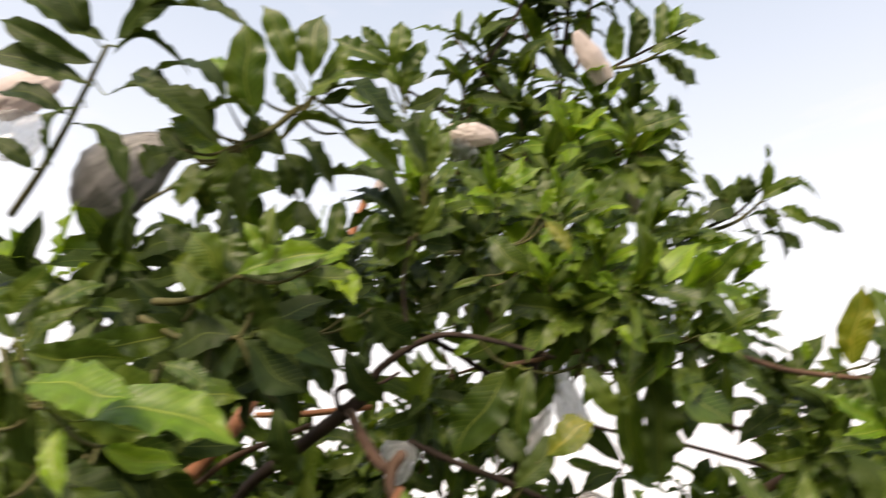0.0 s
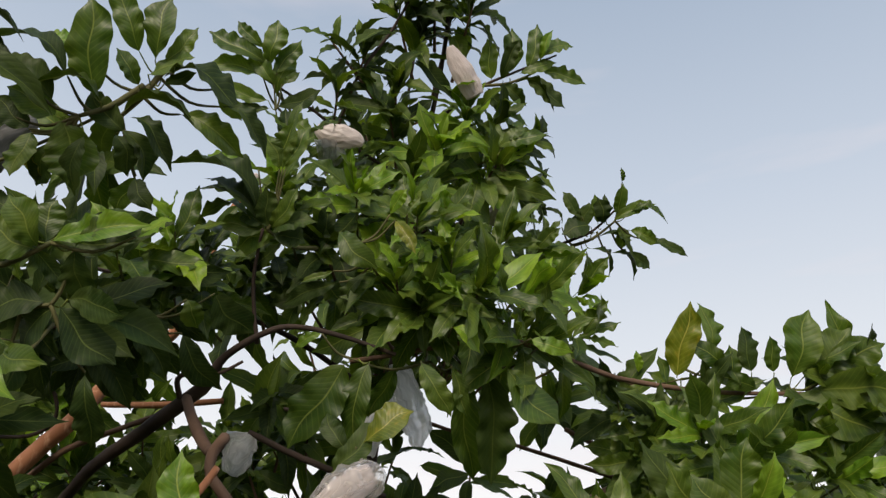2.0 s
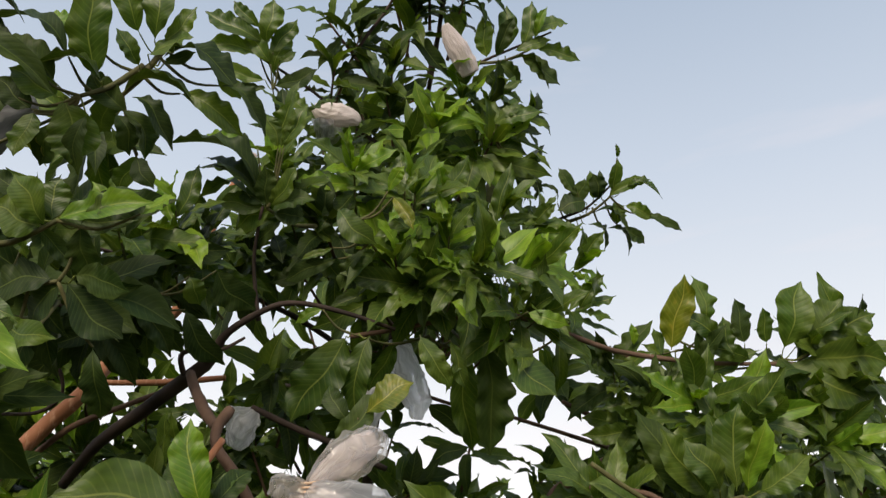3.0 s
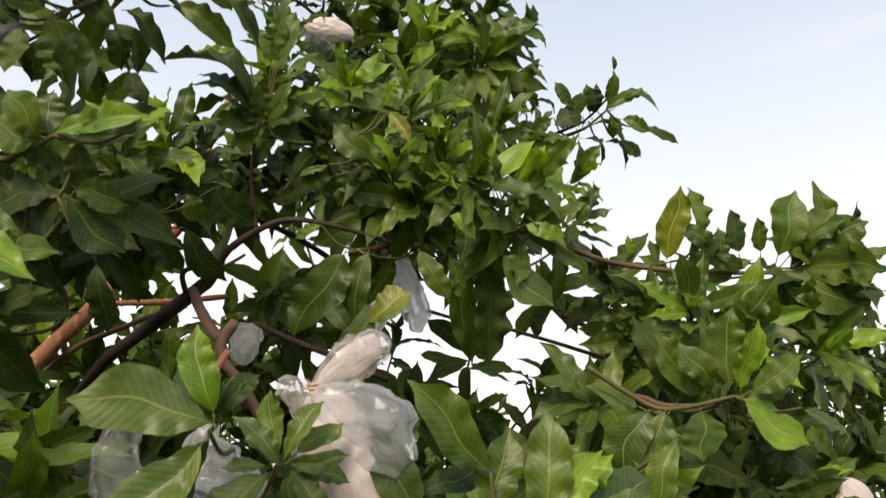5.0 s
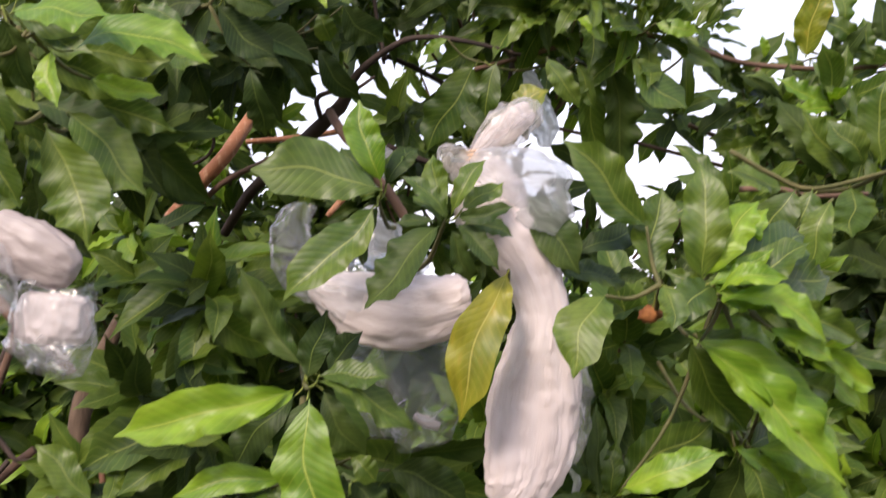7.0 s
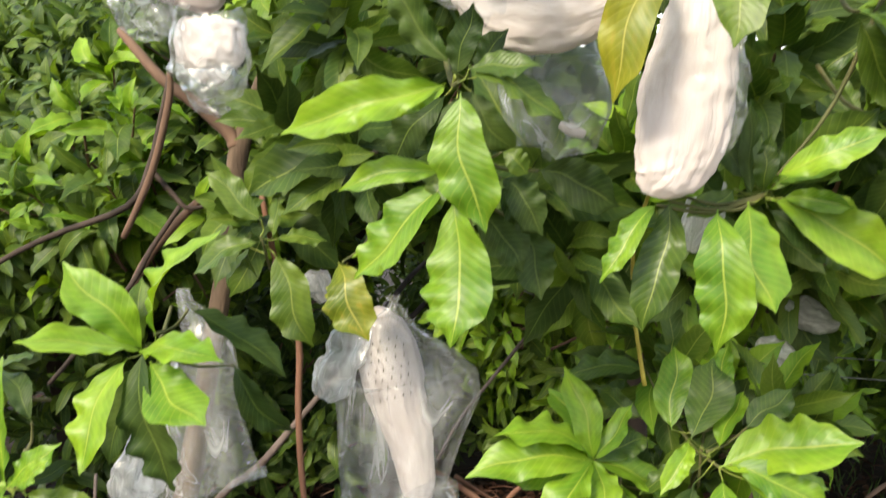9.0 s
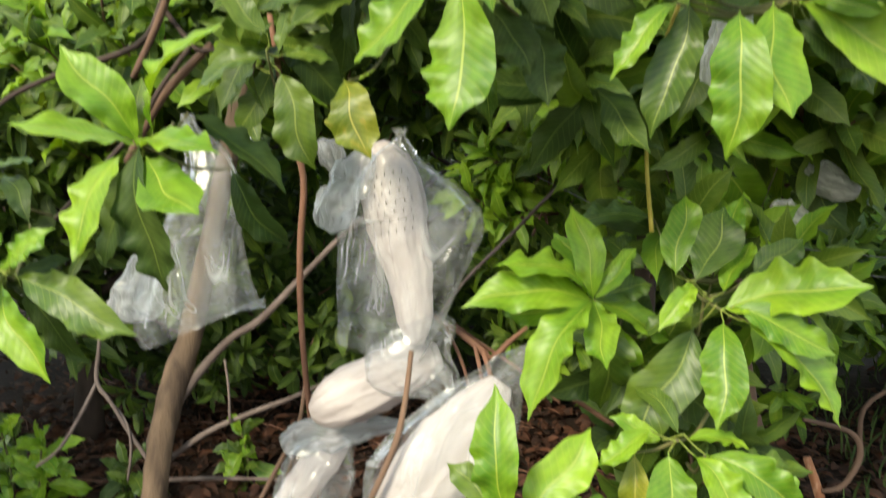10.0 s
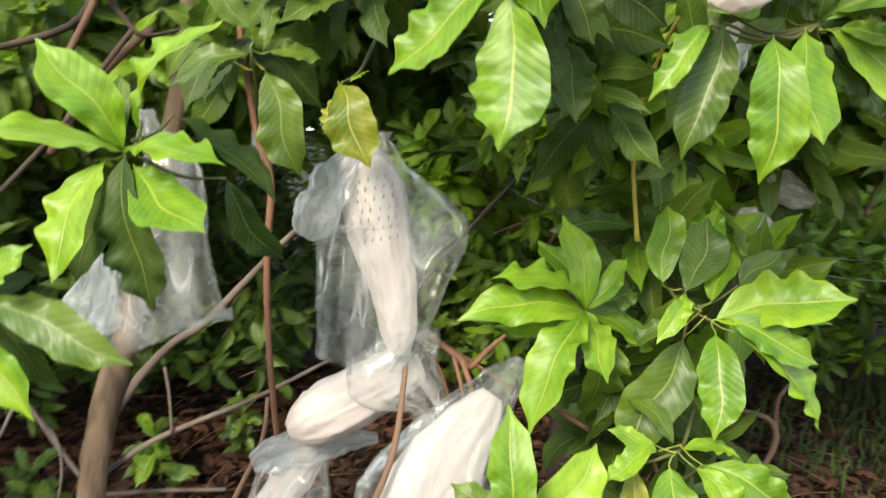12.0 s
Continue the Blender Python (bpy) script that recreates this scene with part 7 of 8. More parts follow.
leaf(s, (0.137, 1.739, 1.261), (-0.018, 1.71, 1.307), "D", 1.02, ACROSS)
leaf(s, (0.261, 1.725, 1.323), (0.257, 1.744, 1.408), "Y", 0.96, ACROSS)
leaf(s, (0.315, 1.726, 1.263), (0.306, 1.74, 1.346), "Y", 0.92, ACROSS)
leaf(s, (0.137, 1.772, 1.438), (0.346, 1.794, 1.365), "D", 0.71, ACROSS)
leaf(s, (0.393, 1.894, 1.423), (0.533, 1.887, 1.258), "D", 1.04, ACROSS)
leaf(s, (0.11, 1.71, 1.216), (0.048, 1.692, 1.24), "M", 1.87, ACROSS)
leaf(s, (0.163, 1.728, 1.231), (0.131, 1.7, 1.185), "M", 2.41, ACROSS)
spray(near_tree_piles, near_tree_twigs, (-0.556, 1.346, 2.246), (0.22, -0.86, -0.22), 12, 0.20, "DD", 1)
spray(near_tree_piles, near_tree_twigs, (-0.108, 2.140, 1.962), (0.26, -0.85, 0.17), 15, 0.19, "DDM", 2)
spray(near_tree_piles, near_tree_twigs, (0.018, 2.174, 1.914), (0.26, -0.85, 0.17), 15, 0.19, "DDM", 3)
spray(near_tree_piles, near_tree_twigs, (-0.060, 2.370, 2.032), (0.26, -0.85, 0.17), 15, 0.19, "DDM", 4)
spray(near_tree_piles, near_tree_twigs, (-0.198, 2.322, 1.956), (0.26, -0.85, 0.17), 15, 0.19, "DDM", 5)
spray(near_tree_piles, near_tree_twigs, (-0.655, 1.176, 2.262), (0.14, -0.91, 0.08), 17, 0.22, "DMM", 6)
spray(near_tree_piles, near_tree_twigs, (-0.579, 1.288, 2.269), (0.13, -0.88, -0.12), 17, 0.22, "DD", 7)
spray(near_tree_piles, near_tree_twigs, (-0.813, 1.517, 2.216), (0.12, -0.81, 0.09), 15, 0.19, "DMM", 8)
spray(near_tree_piles, near_tree_twigs, (-0.383, 1.409, 1.961), (0.14, -0.91, 0.08), 17, 0.19, "DMM", 9)
spray(near_tree_piles, near_tree_twigs, (-0.494, 1.415, 1.798), (0.13, -0.90, -0.02), 15, 0.19, "DMM", 10)
spray(near_tree_piles, near_tree_twigs, (-0.365, 1.343, 1.712), (0.10, -0.76, -0.30), 15, 0.19, "DMM", 11)
spray(near_tree_piles, near_tree_twigs, (-0.642, 1.522, 1.627), (0.13, -0.90, -0.02), 15, 0.19, "DMM", 12)
spray(near_tree_piles, near_tree_twigs, (-0.023, 1.298, 1.650), (0.13, -0.88, -0.12), 15, 0.20, "MMD", 13)
spray(near_tree_piles, near_tree_twigs, (0.319, 1.382, 1.768), (0.13, -0.88, -0.12), 15, 0.20, "MMD", 14)
spray(near_tree_piles, near_tree_twigs, (0.370, 1.376, 1.869), (0.13, -0.82, 0.19), 15, 0.19, "MMD", 15)
spray(near_tree_piles, near_tree_twigs, (0.029, 1.346, 1.530), (0.13, -0.88, -0.12), 15, 0.20, "MMD", 16)
s = sprig(near_tree, (-0.529, 1.320, 1.589), (-0.567, 1.516, 1.425))
leaf(s, (-0.525, 1.317, 1.617), (-0.615, 1.286, 1.711), "M", 1.1)
leaf(s, (-0.532, 1.321, 1.578), (-0.658, 1.292, 1.528), "M", 0.97)
leaf(s, (-0.511, 1.326, 1.583), (-0.481, 1.324, 1.680), "M", 0.87)
leaf(s, (-0.501, 1.329, 1.583), (-0.415, 1.354, 1.580), "M", 1.1)
leaf(s, (-0.509, 1.331, 1.555), (-0.449, 1.340, 1.381), "M", 1.2)
leaf(s, (-0.573, 1.362, 1.568), (-0.642, 1.376, 1.491), "D", 0.97)
s = sprig(near_tree, (-0.381, 1.340, 1.537), (-0.365, 1.516, 1.625))
leaf(s, (-0.382, 1.320, 1.537), (-0.316, 1.277, 1.405), "O", 1.3)
leaf(s, (-0.374, 1.343, 1.534), (-0.410, 1.327, 1.459), "O", 1.2)
leaf(s, (-0.379, 1.371, 1.540), (-0.343, 1.377, 1.561), "Y", 0.78)
spray(near_tree_piles, near_tree_twigs, (-0.874, 1.490, 2.679), (0.08, -0.89, 0.01), 15, 0.19, "MDY", 17)
spray(near_tree_piles, near_tree_twigs, (-0.744, 1.576, 2.756), (0.07, -0.80, -0.17), 15, 0.19, "DDM", 18)
spray(near_tree_piles, near_tree_twigs, (-0.621, 1.689, 2.778), (0.07, -0.80, -0.17), 15, 0.19, "DDM", 19)
spray(near_tree_piles, near_tree_twigs, (-0.739, 1.444, 2.570), (0.07, -0.76, -0.26), 15, 0.19, "DDM", 20)
spray(near_tree_piles, near_tree_twigs, (-0.511, 1.617, 2.946), (0.06, -0.59, -0.62), 12, 0.19, "DDM", 21)
spray(near_tree_piles, near_tree_twigs, (-1.309, 2.643, 2.406), (0.12, -0.81, 0.09), 17, 0.18, "DMM", 22)
spray(near_tree_piles, near_tree_twigs, (-1.148, 2.746, 2.569), (0.12, -0.81, 0.09), 17, 0.18, "DMM", 23)
spray(near_tree_piles, near_tree_twigs, (-1.549, 2.608, 2.413), (0.12, -0.81, 0.09), 17, 0.18, "DMM", 24)
spray(near_tree_piles, near_tree_twigs, (-0.936, 2.562, 2.644), (0.09, -0.72, -0.60), 17, 0.18, "YMM", 25)
spray(near_tree_piles, near_tree_twigs, (-0.913, 2.653, 2.756), (0.09, -0.73, -0.50), 17, 0.18, "YMM", 26)
spray(near_tree_piles, near_tree_twigs, (-1.178, 2.630, 2.643), (0.12, -0.81, 0.09), 17, 0.18, "DMM", 27)
spray(near_tree_piles, near_tree_twigs, (-0.751, 2.793, 2.641), (0.12, -0.81, 0.09), 17, 0.18, "DMM", 28)
spray(near_tree_piles, near_tree_twigs, (-0.624, 2.653, 2.306), (0.12, -0.81, 0.09), 17, 0.18, "DMM", 29)
spray(near_tree_piles, near_tree_twigs, (0.963, 2.622, 2.706), (0.12, -0.81, 0.09), 17, 0.18, "DDM", 30)
spray(near_tree_piles, near_tree_twigs, (0.771, 2.787, 2.790), (0.12, -0.81, 0.09), 17, 0.18, "DDM", 31)
spray(near_tree_piles, near_tree_twigs, (-0.745, 1.921, 2.080), (0.01, -0.89, -0.17), 15, 0.19, "MMY", 32)
spray(near_tree_piles, near_tree_twigs, (-0.559, 1.750, 1.960), (0.01, -0.89, -0.17), 15, 0.19, "MMY", 33)
spray(near_tree_piles, near_tree_twigs, (-0.822, 1.983, 2.214), (0.01, -0.89, -0.17), 15, 0.19, "MMY", 34)
spray(near_tree_piles, near_tree_twigs, (-0.517, 1.823, 2.062), (0.01, -0.89, -0.17), 14, 0.19, "MMY", 35)
spray(near_tree_piles, near_tree_twigs, (0.484, 1.871, 1.133), (0.38, -0.65, 0.39), 15, 0.19, "MMY", 37)
spray(near_tree_piles, near_tree_twigs, (0.307, 1.793, 1.241), (0.20, -0.73, 0.28), 15, 0.19, "MMY", 39)
spray(near_tree_piles, near_tree_twigs, (0.201, 1.697, 1.292), (0.28, -0.68, 0.45), 12, 0.20, "MMY", 40)
spray(near_tree_piles, near_tree_twigs, (0.404, 1.682, 1.197), (0.47, -0.62, 0.46), 12, 0.20, "MMY", 41)
spray(near_tree_piles, near_tree_twigs, (0.121, 1.566, 1.008), (0.03, -0.85, -0.05), 12, 0.20, "MMD", 42)
spray(near_tree_piles, near_tree_twigs, (0.245, 1.695, 1.475), (0.33, -0.83, 0.18), 14, 0.20, "MYY", 43)
spray(near_tree_piles, near_tree_twigs, (0.354, 1.828, 1.535), (0.42, -0.80, 0.18), 14, 0.20, "MYM", 45)
spray(near_tree_piles, near_tree_twigs, (0.504, 1.767, 1.485), (0.42, -0.80, 0.18), 14, 0.20, "MYM", 46)
spray(near_tree_piles, near_tree_twigs, (0.053, 1.849, 1.510), (0.23, -0.85, 0.17), 12, 0.20, "MMY", 47)
spray(near_tree_piles, near_tree_twigs, (-0.213, 2.092, 2.916), (-0.02, -0.79, 0.15), 17, 0.18, "DDM", 49)
spray(near_tree_piles, near_tree_twigs, (-0.250, 2.216, 2.868), (-0.02, -0.73, -0.04), 17, 0.18, "DDM", 50)
spray(near_tree_piles, near_tree_twigs, (-0.165, 2.064, 2.991), (-0.02, -0.79, 0.15), 15, 0.18, "DDM", 51)
s = sprig(near_tree, (0.162, 1.456, 2.276), (0.081, 1.608, 2.214))
leaf(s, (0.175, 1.453, 2.284), (0.259, 1.430, 2.340), "O", 1.7, ACROSS)
leaf(s, (0.120, 1.472, 2.233), (0.200, 1.458, 2.328), "D", 1.1, ACROSS)
leaf(s, (0.145, 1.480, 2.270), (0.100, 1.487, 2.346), "D", 1.2, ACROSS)

# shoots of the far tree
s = sprig(far_tree, (0.116, 1.721, 2.536), (0.294, 1.860, 2.584))
leaf(s, (0.108, 1.705, 2.523), (-0.011, 1.779, 2.345), "M", 1.1, UNDER)
leaf(s, (0.161, 1.703, 2.524), (0.124, 1.775, 2.345), "M", 0.92, UNDER)
leaf(sprig(far_tree, (0.273, 1.718, 2.533), (0.288, 1.934, 2.634)), (0.273, 1.718, 2.533), (0.345, 1.752, 2.420), "M", 1.1, UNDER)
leaf(sprig(far_tree, (0.467, 1.763, 2.543), (0.403, 1.943, 2.633)), (0.467, 1.763, 2.543), (0.593, 1.799, 2.423), "M", 1.3, UNDER)
leaf(sprig(far_tree, (0.344, 1.768, 2.540), (0.313, 1.975, 2.645)), (0.344, 1.768, 2.540), (0.387, 1.820, 2.438), "M", 0.86, UNDER)
leaf(s, (0.051, 1.698, 2.584), (-0.010, 1.715, 2.555), "Y", 0.88, UNDER)
leaf(s, (0.215, 1.802, 2.548), (0.151, 1.909, 2.455), "M", 0.72, UNDER)
leaf(sprig(far_tree, (0.426, 1.813, 2.558), (0.356, 1.981, 2.647)), (0.426, 1.813, 2.558), (0.451, 1.961, 2.316), "D", 0.86, UNDER)
leaf(s, (0.374, 1.821, 2.546), (0.413, 1.993, 2.322), "M", 0.72, UNDER)
leaf(sprig(far_tree, (0.515, 1.685, 2.583), (0.457, 1.876, 2.657)), (0.515, 1.685, 2.583), (0.607, 1.677, 2.550), "Y", 1.1, UNDER)
leaf(sprig(far_tree, (0.339, 1.680, 2.601), (0.324, 1.899, 2.668)), (0.339, 1.680, 2.601), (0.402, 1.675, 2.542), "Y", 1.2, UNDER)
s = sprig(far_tree, (-0.167, 1.901, 3.342), (-0.142, 2.062, 3.248))
leaf(sprig(far_tree, (-0.199, 1.841, 3.460), (-0.180, 2.040, 3.479)), (-0.199, 1.841, 3.460), (-0.367, 1.805, 3.540), "M", 0.97, UNDER)
leaf(sprig(far_tree, (-0.208, 1.822, 3.498), (-0.188, 2.018, 3.515)), (-0.208, 1.822, 3.498), (-0.285, 1.788, 3.567), "M", 0.97, UNDER)
leaf(sprig(far_tree, (-0.186, 1.845, 3.451), (-0.170, 2.045, 3.471)), (-0.186, 1.845, 3.451), (-0.170, 1.782, 3.573), "M", 1.2, UNDER)
leaf(sprig(far_tree, (-0.169, 1.853, 3.435), (-0.157, 2.055, 3.456)), (-0.169, 1.853, 3.435), (-0.100, 1.806, 3.522), "M", 1.1, UNDER)
leaf(sprig(far_tree, (-0.209, 1.857, 3.431), (-0.185, 2.057, 3.453)), (-0.209, 1.857, 3.431), (-0.378, 1.850, 3.453), "M", 0.97, UNDER)
leaf(s, (-0.190, 1.890, 3.366), (-0.344, 1.873, 3.409), "M", 0.86, UNDER)
leaf(s, (-0.184, 1.900, 3.346), (-0.296, 1.902, 3.349), "D", 0.94, UNDER)
leaf(s, (-0.152, 1.867, 3.407), (-0.102, 1.849, 3.440), "M", 1.1, UNDER)
leaf(s, (-0.174, 1.868, 3.406), (-0.241, 1.835, 3.518), "M", 1.1, UNDER)
leaf(s, (-0.170, 1.899, 3.390), (-0.149, 1.862, 3.526), "M", 1.1, UNDER)
leaf(s, (-0.165, 1.898, 3.350), (-0.042, 1.886, 3.408), "D", 0.94, UNDER)
leaf(s, (-0.156, 1.905, 3.336), (-0.057, 1.930, 3.281), "M", 1.1, UNDER)
s = sprig(far_tree, (0.128, 1.646, 2.788), (0.205, 1.833, 2.748))
leaf(s, (0.076, 1.636, 2.809), (0.169, 1.626, 2.715), "M", 1.2, UNDER)
leaf(s, (0.203, 1.619, 2.835), (0.252, 1.608, 2.744), "O", 0.88, UNDER)
leaf(s, (0.190, 1.614, 2.846), (0.227, 1.585, 2.898), "Y", 1.1, UNDER)
leaf(sprig(far_tree, (0.229, 1.621, 2.852), (0.225, 1.834, 2.891)), (0.229, 1.621, 2.852), (0.259, 1.619, 2.897), "M", 0.88, UNDER)
leaf(s, (0.075, 1.735, 2.728), (-0.056, 1.765, 2.678), "D", 0.72, UNDER)
leaf(s, (0.061, 1.723, 2.751), (-0.018, 1.739, 2.726), "M", 0.72, UNDER)
leaf(s, (0.140, 1.720, 2.752), (0.078, 1.772, 2.657), "D", 0.72, UNDER)
s = sprig(far_tree, (0.856, 2.154, 3.162), (0.728, 2.222, 3.105), 0.0040)
leaf(s, (0.874, 2.098, 3.270), (0.866, 2.064, 3.301), "M", 1.01, UNDER)
leaf(s, (0.869, 2.148, 3.173), (0.873, 2.080, 3.253), "M", 1.17, UNDER)
leaf(s, (0.849, 2.155, 3.162), (0.980, 2.119, 3.209), "M", 0.78, UNDER)
leaf(s, (0.893, 2.143, 3.181), (1.016, 2.129, 3.156), "M", 0.68, DROOP)
leaf(s, (0.825, 2.159, 3.155), (0.794, 2.101, 3.212), "D", 1.54, UNDER)
leaf(s, (0.804, 2.160, 3.155), (0.789, 2.114, 3.231), "M", 1.21, UNDER)
leaf(s, (0.828, 2.152, 3.167), (0.827, 2.137, 3.251), "D", 0.69, UNDER)
leaf(s, (0.754, 2.152, 3.172), (0.696, 2.133, 3.251), "D", 1.20, UNDER)
leaf(s, (0.756, 2.167, 3.144), (0.780, 2.144, 3.221), "D", 1.71, UNDER)
leaf(s, (0.783, 2.165, 3.145), (0.691, 2.164, 3.117), "D", 2.27, UNDER)
leaf(s, (0.693, 2.169, 3.143), (0.627, 2.147, 3.194), "D", 0.64, DROOP)
leaf(s, (0.870, 2.160, 3.150), (0.878, 2.181, 3.081), "M", 1.98, UNDER)
leaf(s, (0.902, 2.165, 3.138), (0.988, 2.164, 3.094), "M", 1.24, UNDER)
leaf(s, (0.958, 2.176, 3.115), (1.079, 2.173, 3.062), "D", 0.67, UNDER)
leaf(s, (0.792, 2.184, 3.110), (0.918, 2.190, 3.054), "D", 0.89, DROOP)
leaf(s, (0.782, 2.196, 3.086), (0.857, 2.255, 3.025), "D", 1.04, DROOP)
leaf(s, (0.842, 2.200, 3.075), (0.933, 2.251, 3.015), "D", 0.96, DROOP)
leaf(s, (0.890, 2.196, 3.079), (0.977, 2.234, 3.043), "D", 1.05, UNDER)
leaf(s, (0.776, 2.206, 3.068), (0.804, 2.261, 2.999), "D", 1.02, UNDER)
s = sprig(far_tree, (0.623, 2.025, 2.991), (0.518, 2.096, 2.968), 0.0040)
leaf(s, (0.591, 2.035, 2.973), (0.734, 2.012, 2.970), "Y", 0.77, UNDER)
leaf(s, (0.588, 2.028, 2.987), (0.654, 1.987, 3.037), "M", 1.27, UNDER)
leaf(s, (0.600, 2.041, 2.962), (0.707, 2.062, 2.931), "M", 1.05, UNDER)
leaf(s, (0.576, 2.038, 2.969), (0.613, 2.086, 2.904), "D", 1.27, UNDER)
s = sprig(far_tree, (0.610, 2.035, 3.633), (0.434, 2.062, 3.591), 0.0040)
leaf(s, (0.523, 2.042, 3.625), (0.531, 1.989, 3.772), "M", 1.02, UNDER)
leaf(s, (0.586, 2.034, 3.636), (0.613, 1.980, 3.787), "M", 0.86, UNDER)
leaf(s, (0.621, 2.021, 3.659), (0.654, 1.951, 3.738), "Y", 0.74, UNDER)
leaf(s, (0.608, 2.017, 3.668), (0.731, 1.996, 3.715), "M", 1.23, UNDER)
leaf(s, (0.628, 2.033, 3.636), (0.774, 2.054, 3.609), "M", 0.90, UNDER)
leaf(s, (0.578, 2.046, 3.613), (0.712, 2.083, 3.536), "D", 1.14, UNDER)
leaf(s, (0.534, 2.057, 3.596), (0.673, 2.076, 3.510), "D", 0.70, DROOP)
leaf(s, (0.470, 2.053, 3.608), (0.450, 1.990, 3.725), "M", 1.06, UNDER)
leaf(s, (0.499, 2.051, 3.608), (0.556, 1.968, 3.711), "D", 0.90, UNDER)
leaf(s, (0.488, 2.058, 3.595), (0.588, 2.107, 3.552), "D", 1.14, UNDER)
leaf(s, (0.456, 2.065, 3.585), (0.541, 2.118, 3.526), "D", 1.07, UNDER)
leaf(s, (0.559, 2.039, 3.629), (0.676, 2.020, 3.665), "M", 1.01, UNDER)
s = sprig(far_tree, (0.479, 1.997, 3.281), (0.348, 2.063, 3.269), 0.0040)
leaf(s, (0.478, 1.987, 3.301), (0.625, 1.949, 3.338), "M", 0.89, UNDER)
leaf(s, (0.521, 1.999, 3.275), (0.628, 2.014, 3.294), "D", 1.02, UNDER)
leaf(s, (0.447, 2.017, 3.244), (0.588, 2.025, 3.231), "M", 1.30, UNDER)
leaf(s, (0.425, 2.032, 3.216), (0.666, 2.069, 3.181), "M", 0.72, UNDER)
leaf(s, (0.575, 2.047, 3.179), (0.616, 2.104, 3.112), "D", 0.67, DROOP)
leaf(s, (0.542, 2.054, 3.168), (0.580, 2.091, 3.095), "D", 0.71, DROOP)
leaf(s, (0.494, 1.977, 3.319), (0.559, 1.951, 3.354), "M", 1.45, UNDER)
spray(far_tree_piles, far_tree_twigs, (0.003, 1.921, 3.458), (0.16, -0.65, 0.80), 14, 0.16, "DDM", 52)
spray(far_tree_piles, far_tree_twigs, (0.080, 1.910, 3.583), (0.37, -0.38, 0.72), 12, 0.15, "DDM", 53)
spray(far_tree_piles, far_tree_twigs, (-0.033, 1.899, 3.611), (-0.62, -0.25, 0.52), 8, 0.15, "DM", 54)
spray(far_tree_piles, far_tree_twigs, (0.229, 1.995, 3.736), (0.16, -0.47, 0.89), 17, 0.17, "DDM", 55)
spray(far_tree_piles, far_tree_twigs, (0.338, 2.041, 3.858), (0.26, -0.47, 0.89), 17, 0.17, "DDM", 56)
spray(far_tree_piles, far_tree_twigs, (0.406, 1.937, 3.836), (0.27, -0.43, 0.80), 17, 0.17, "DDM", 57)
spray(far_tree_piles, far_tree_twigs, (0.153, 1.956, 3.815), (-0.34, -0.45, 0.88), 12, 0.16, "DDM", 58)
spray(far_tree_piles, far_tree_twigs, (0.275, 1.892, 3.930), (-0.04, -0.46, 0.89), 17, 0.17, "DDM", 59)
spray(far_tree_piles, far_tree_twigs, (0.387, 2.017, 3.468), (-0.05, -0.86, 0.57), 17, 0.18, "MMY", 63)
spray(far_tree_piles, far_tree_twigs, (0.167, 1.993, 3.526), (-0.04, -0.73, 0.75), 17, 0.17, "DMM", 64)
spray(far_tree_piles, far_tree_twigs, (0.310, 1.952, 3.272), (0.15, -0.91, 0.44), 18, 0.19, "MYY", 65)
spray(far_tree_piles, far_tree_twigs, (0.480, 2.010, 3.260), (0.46, -0.74, 0.31), 17, 0.18, "MMY", 66)
spray(far_tree_piles, far_tree_twigs, (0.484, 2.033, 3.431), (0.47, -0.61, 0.49), 14, 0.17, "DMM", 67)
spray(far_tree_piles, far_tree_twigs, (0.597, 2.098, 3.409), (0.88, -0.35, 0.19), 11, 0.15, "DM", 68)
spray(far_tree_piles, far_tree_twigs, (0.587, 2.121, 3.256), (0.89, -0.26, 0.01), 11, 0.15, "DDM", 69)
spray(far_tree_piles, far_tree_twigs, (0.155, 2.002, 3.402), (-0.24, -0.67, 0.66), 12, 0.17, "DM", 70)
rosette(far_tree, (0.006, 1.945, 3.195), (-0.15, -0.85, 0.56), 17, 0.17, "MMD", 71)
rosette(far_tree, (-0.115, 1.879, 3.220), (-0.34, -0.63, 0.79), 15, 0.18, "MDD", 72)
rosette(far_tree, (-0.100, 1.809, 3.030), (-0.24, -0.76, 0.61), 14, 0.18, "MMY", 73)
rosette(far_tree, (0.090, 1.801, 3.034), (-0.05, -0.90, 0.43), 17, 0.18, "MMY", 74)
spray(far_tree_piles, far_tree_twigs, (0.232, 1.901, 3.158), (-0.05, -0.90, 0.43), 15, 0.18, "MM", 75)
rosette(far_tree, (0.253, 1.735, 2.934), (0.05, -0.90, 0.43), 17, 0.18, "MMY", 76)
rosette(far_tree, (0.404, 1.710, 2.714), (0.36, -0.96, 0.08), 19, 0.20, "YMM", 77)
rosette(far_tree, (0.552, 1.728, 2.714), (0.88, -0.48, 0.01), 12, 0.19, "YYM", 78)
rosette(far_tree, (0.339, 1.745, 2.802), (0.05, -0.90, 0.43), 15, 0.18, "YMM", 79)
spray(far_tree_piles, far_tree_twigs, (0.206, 1.742, 2.751), (-0.14, -0.85, 0.34), 15, 0.18, "MMY", 80)
rosette(far_tree, (0.327, 1.839, 2.948), (0.16, -0.73, 0.53), 15, 0.18, "MMY", 81)
rosette(far_tree, (0.500, 1.933, 2.973), (0.47, -0.65, 0.36), 15, 0.17, "DMM", 82)
rosette(far_tree, (0.607, 2.024, 3.008), (0.46, -0.70, 0.45), 14, 0.17, "MMD", 83)
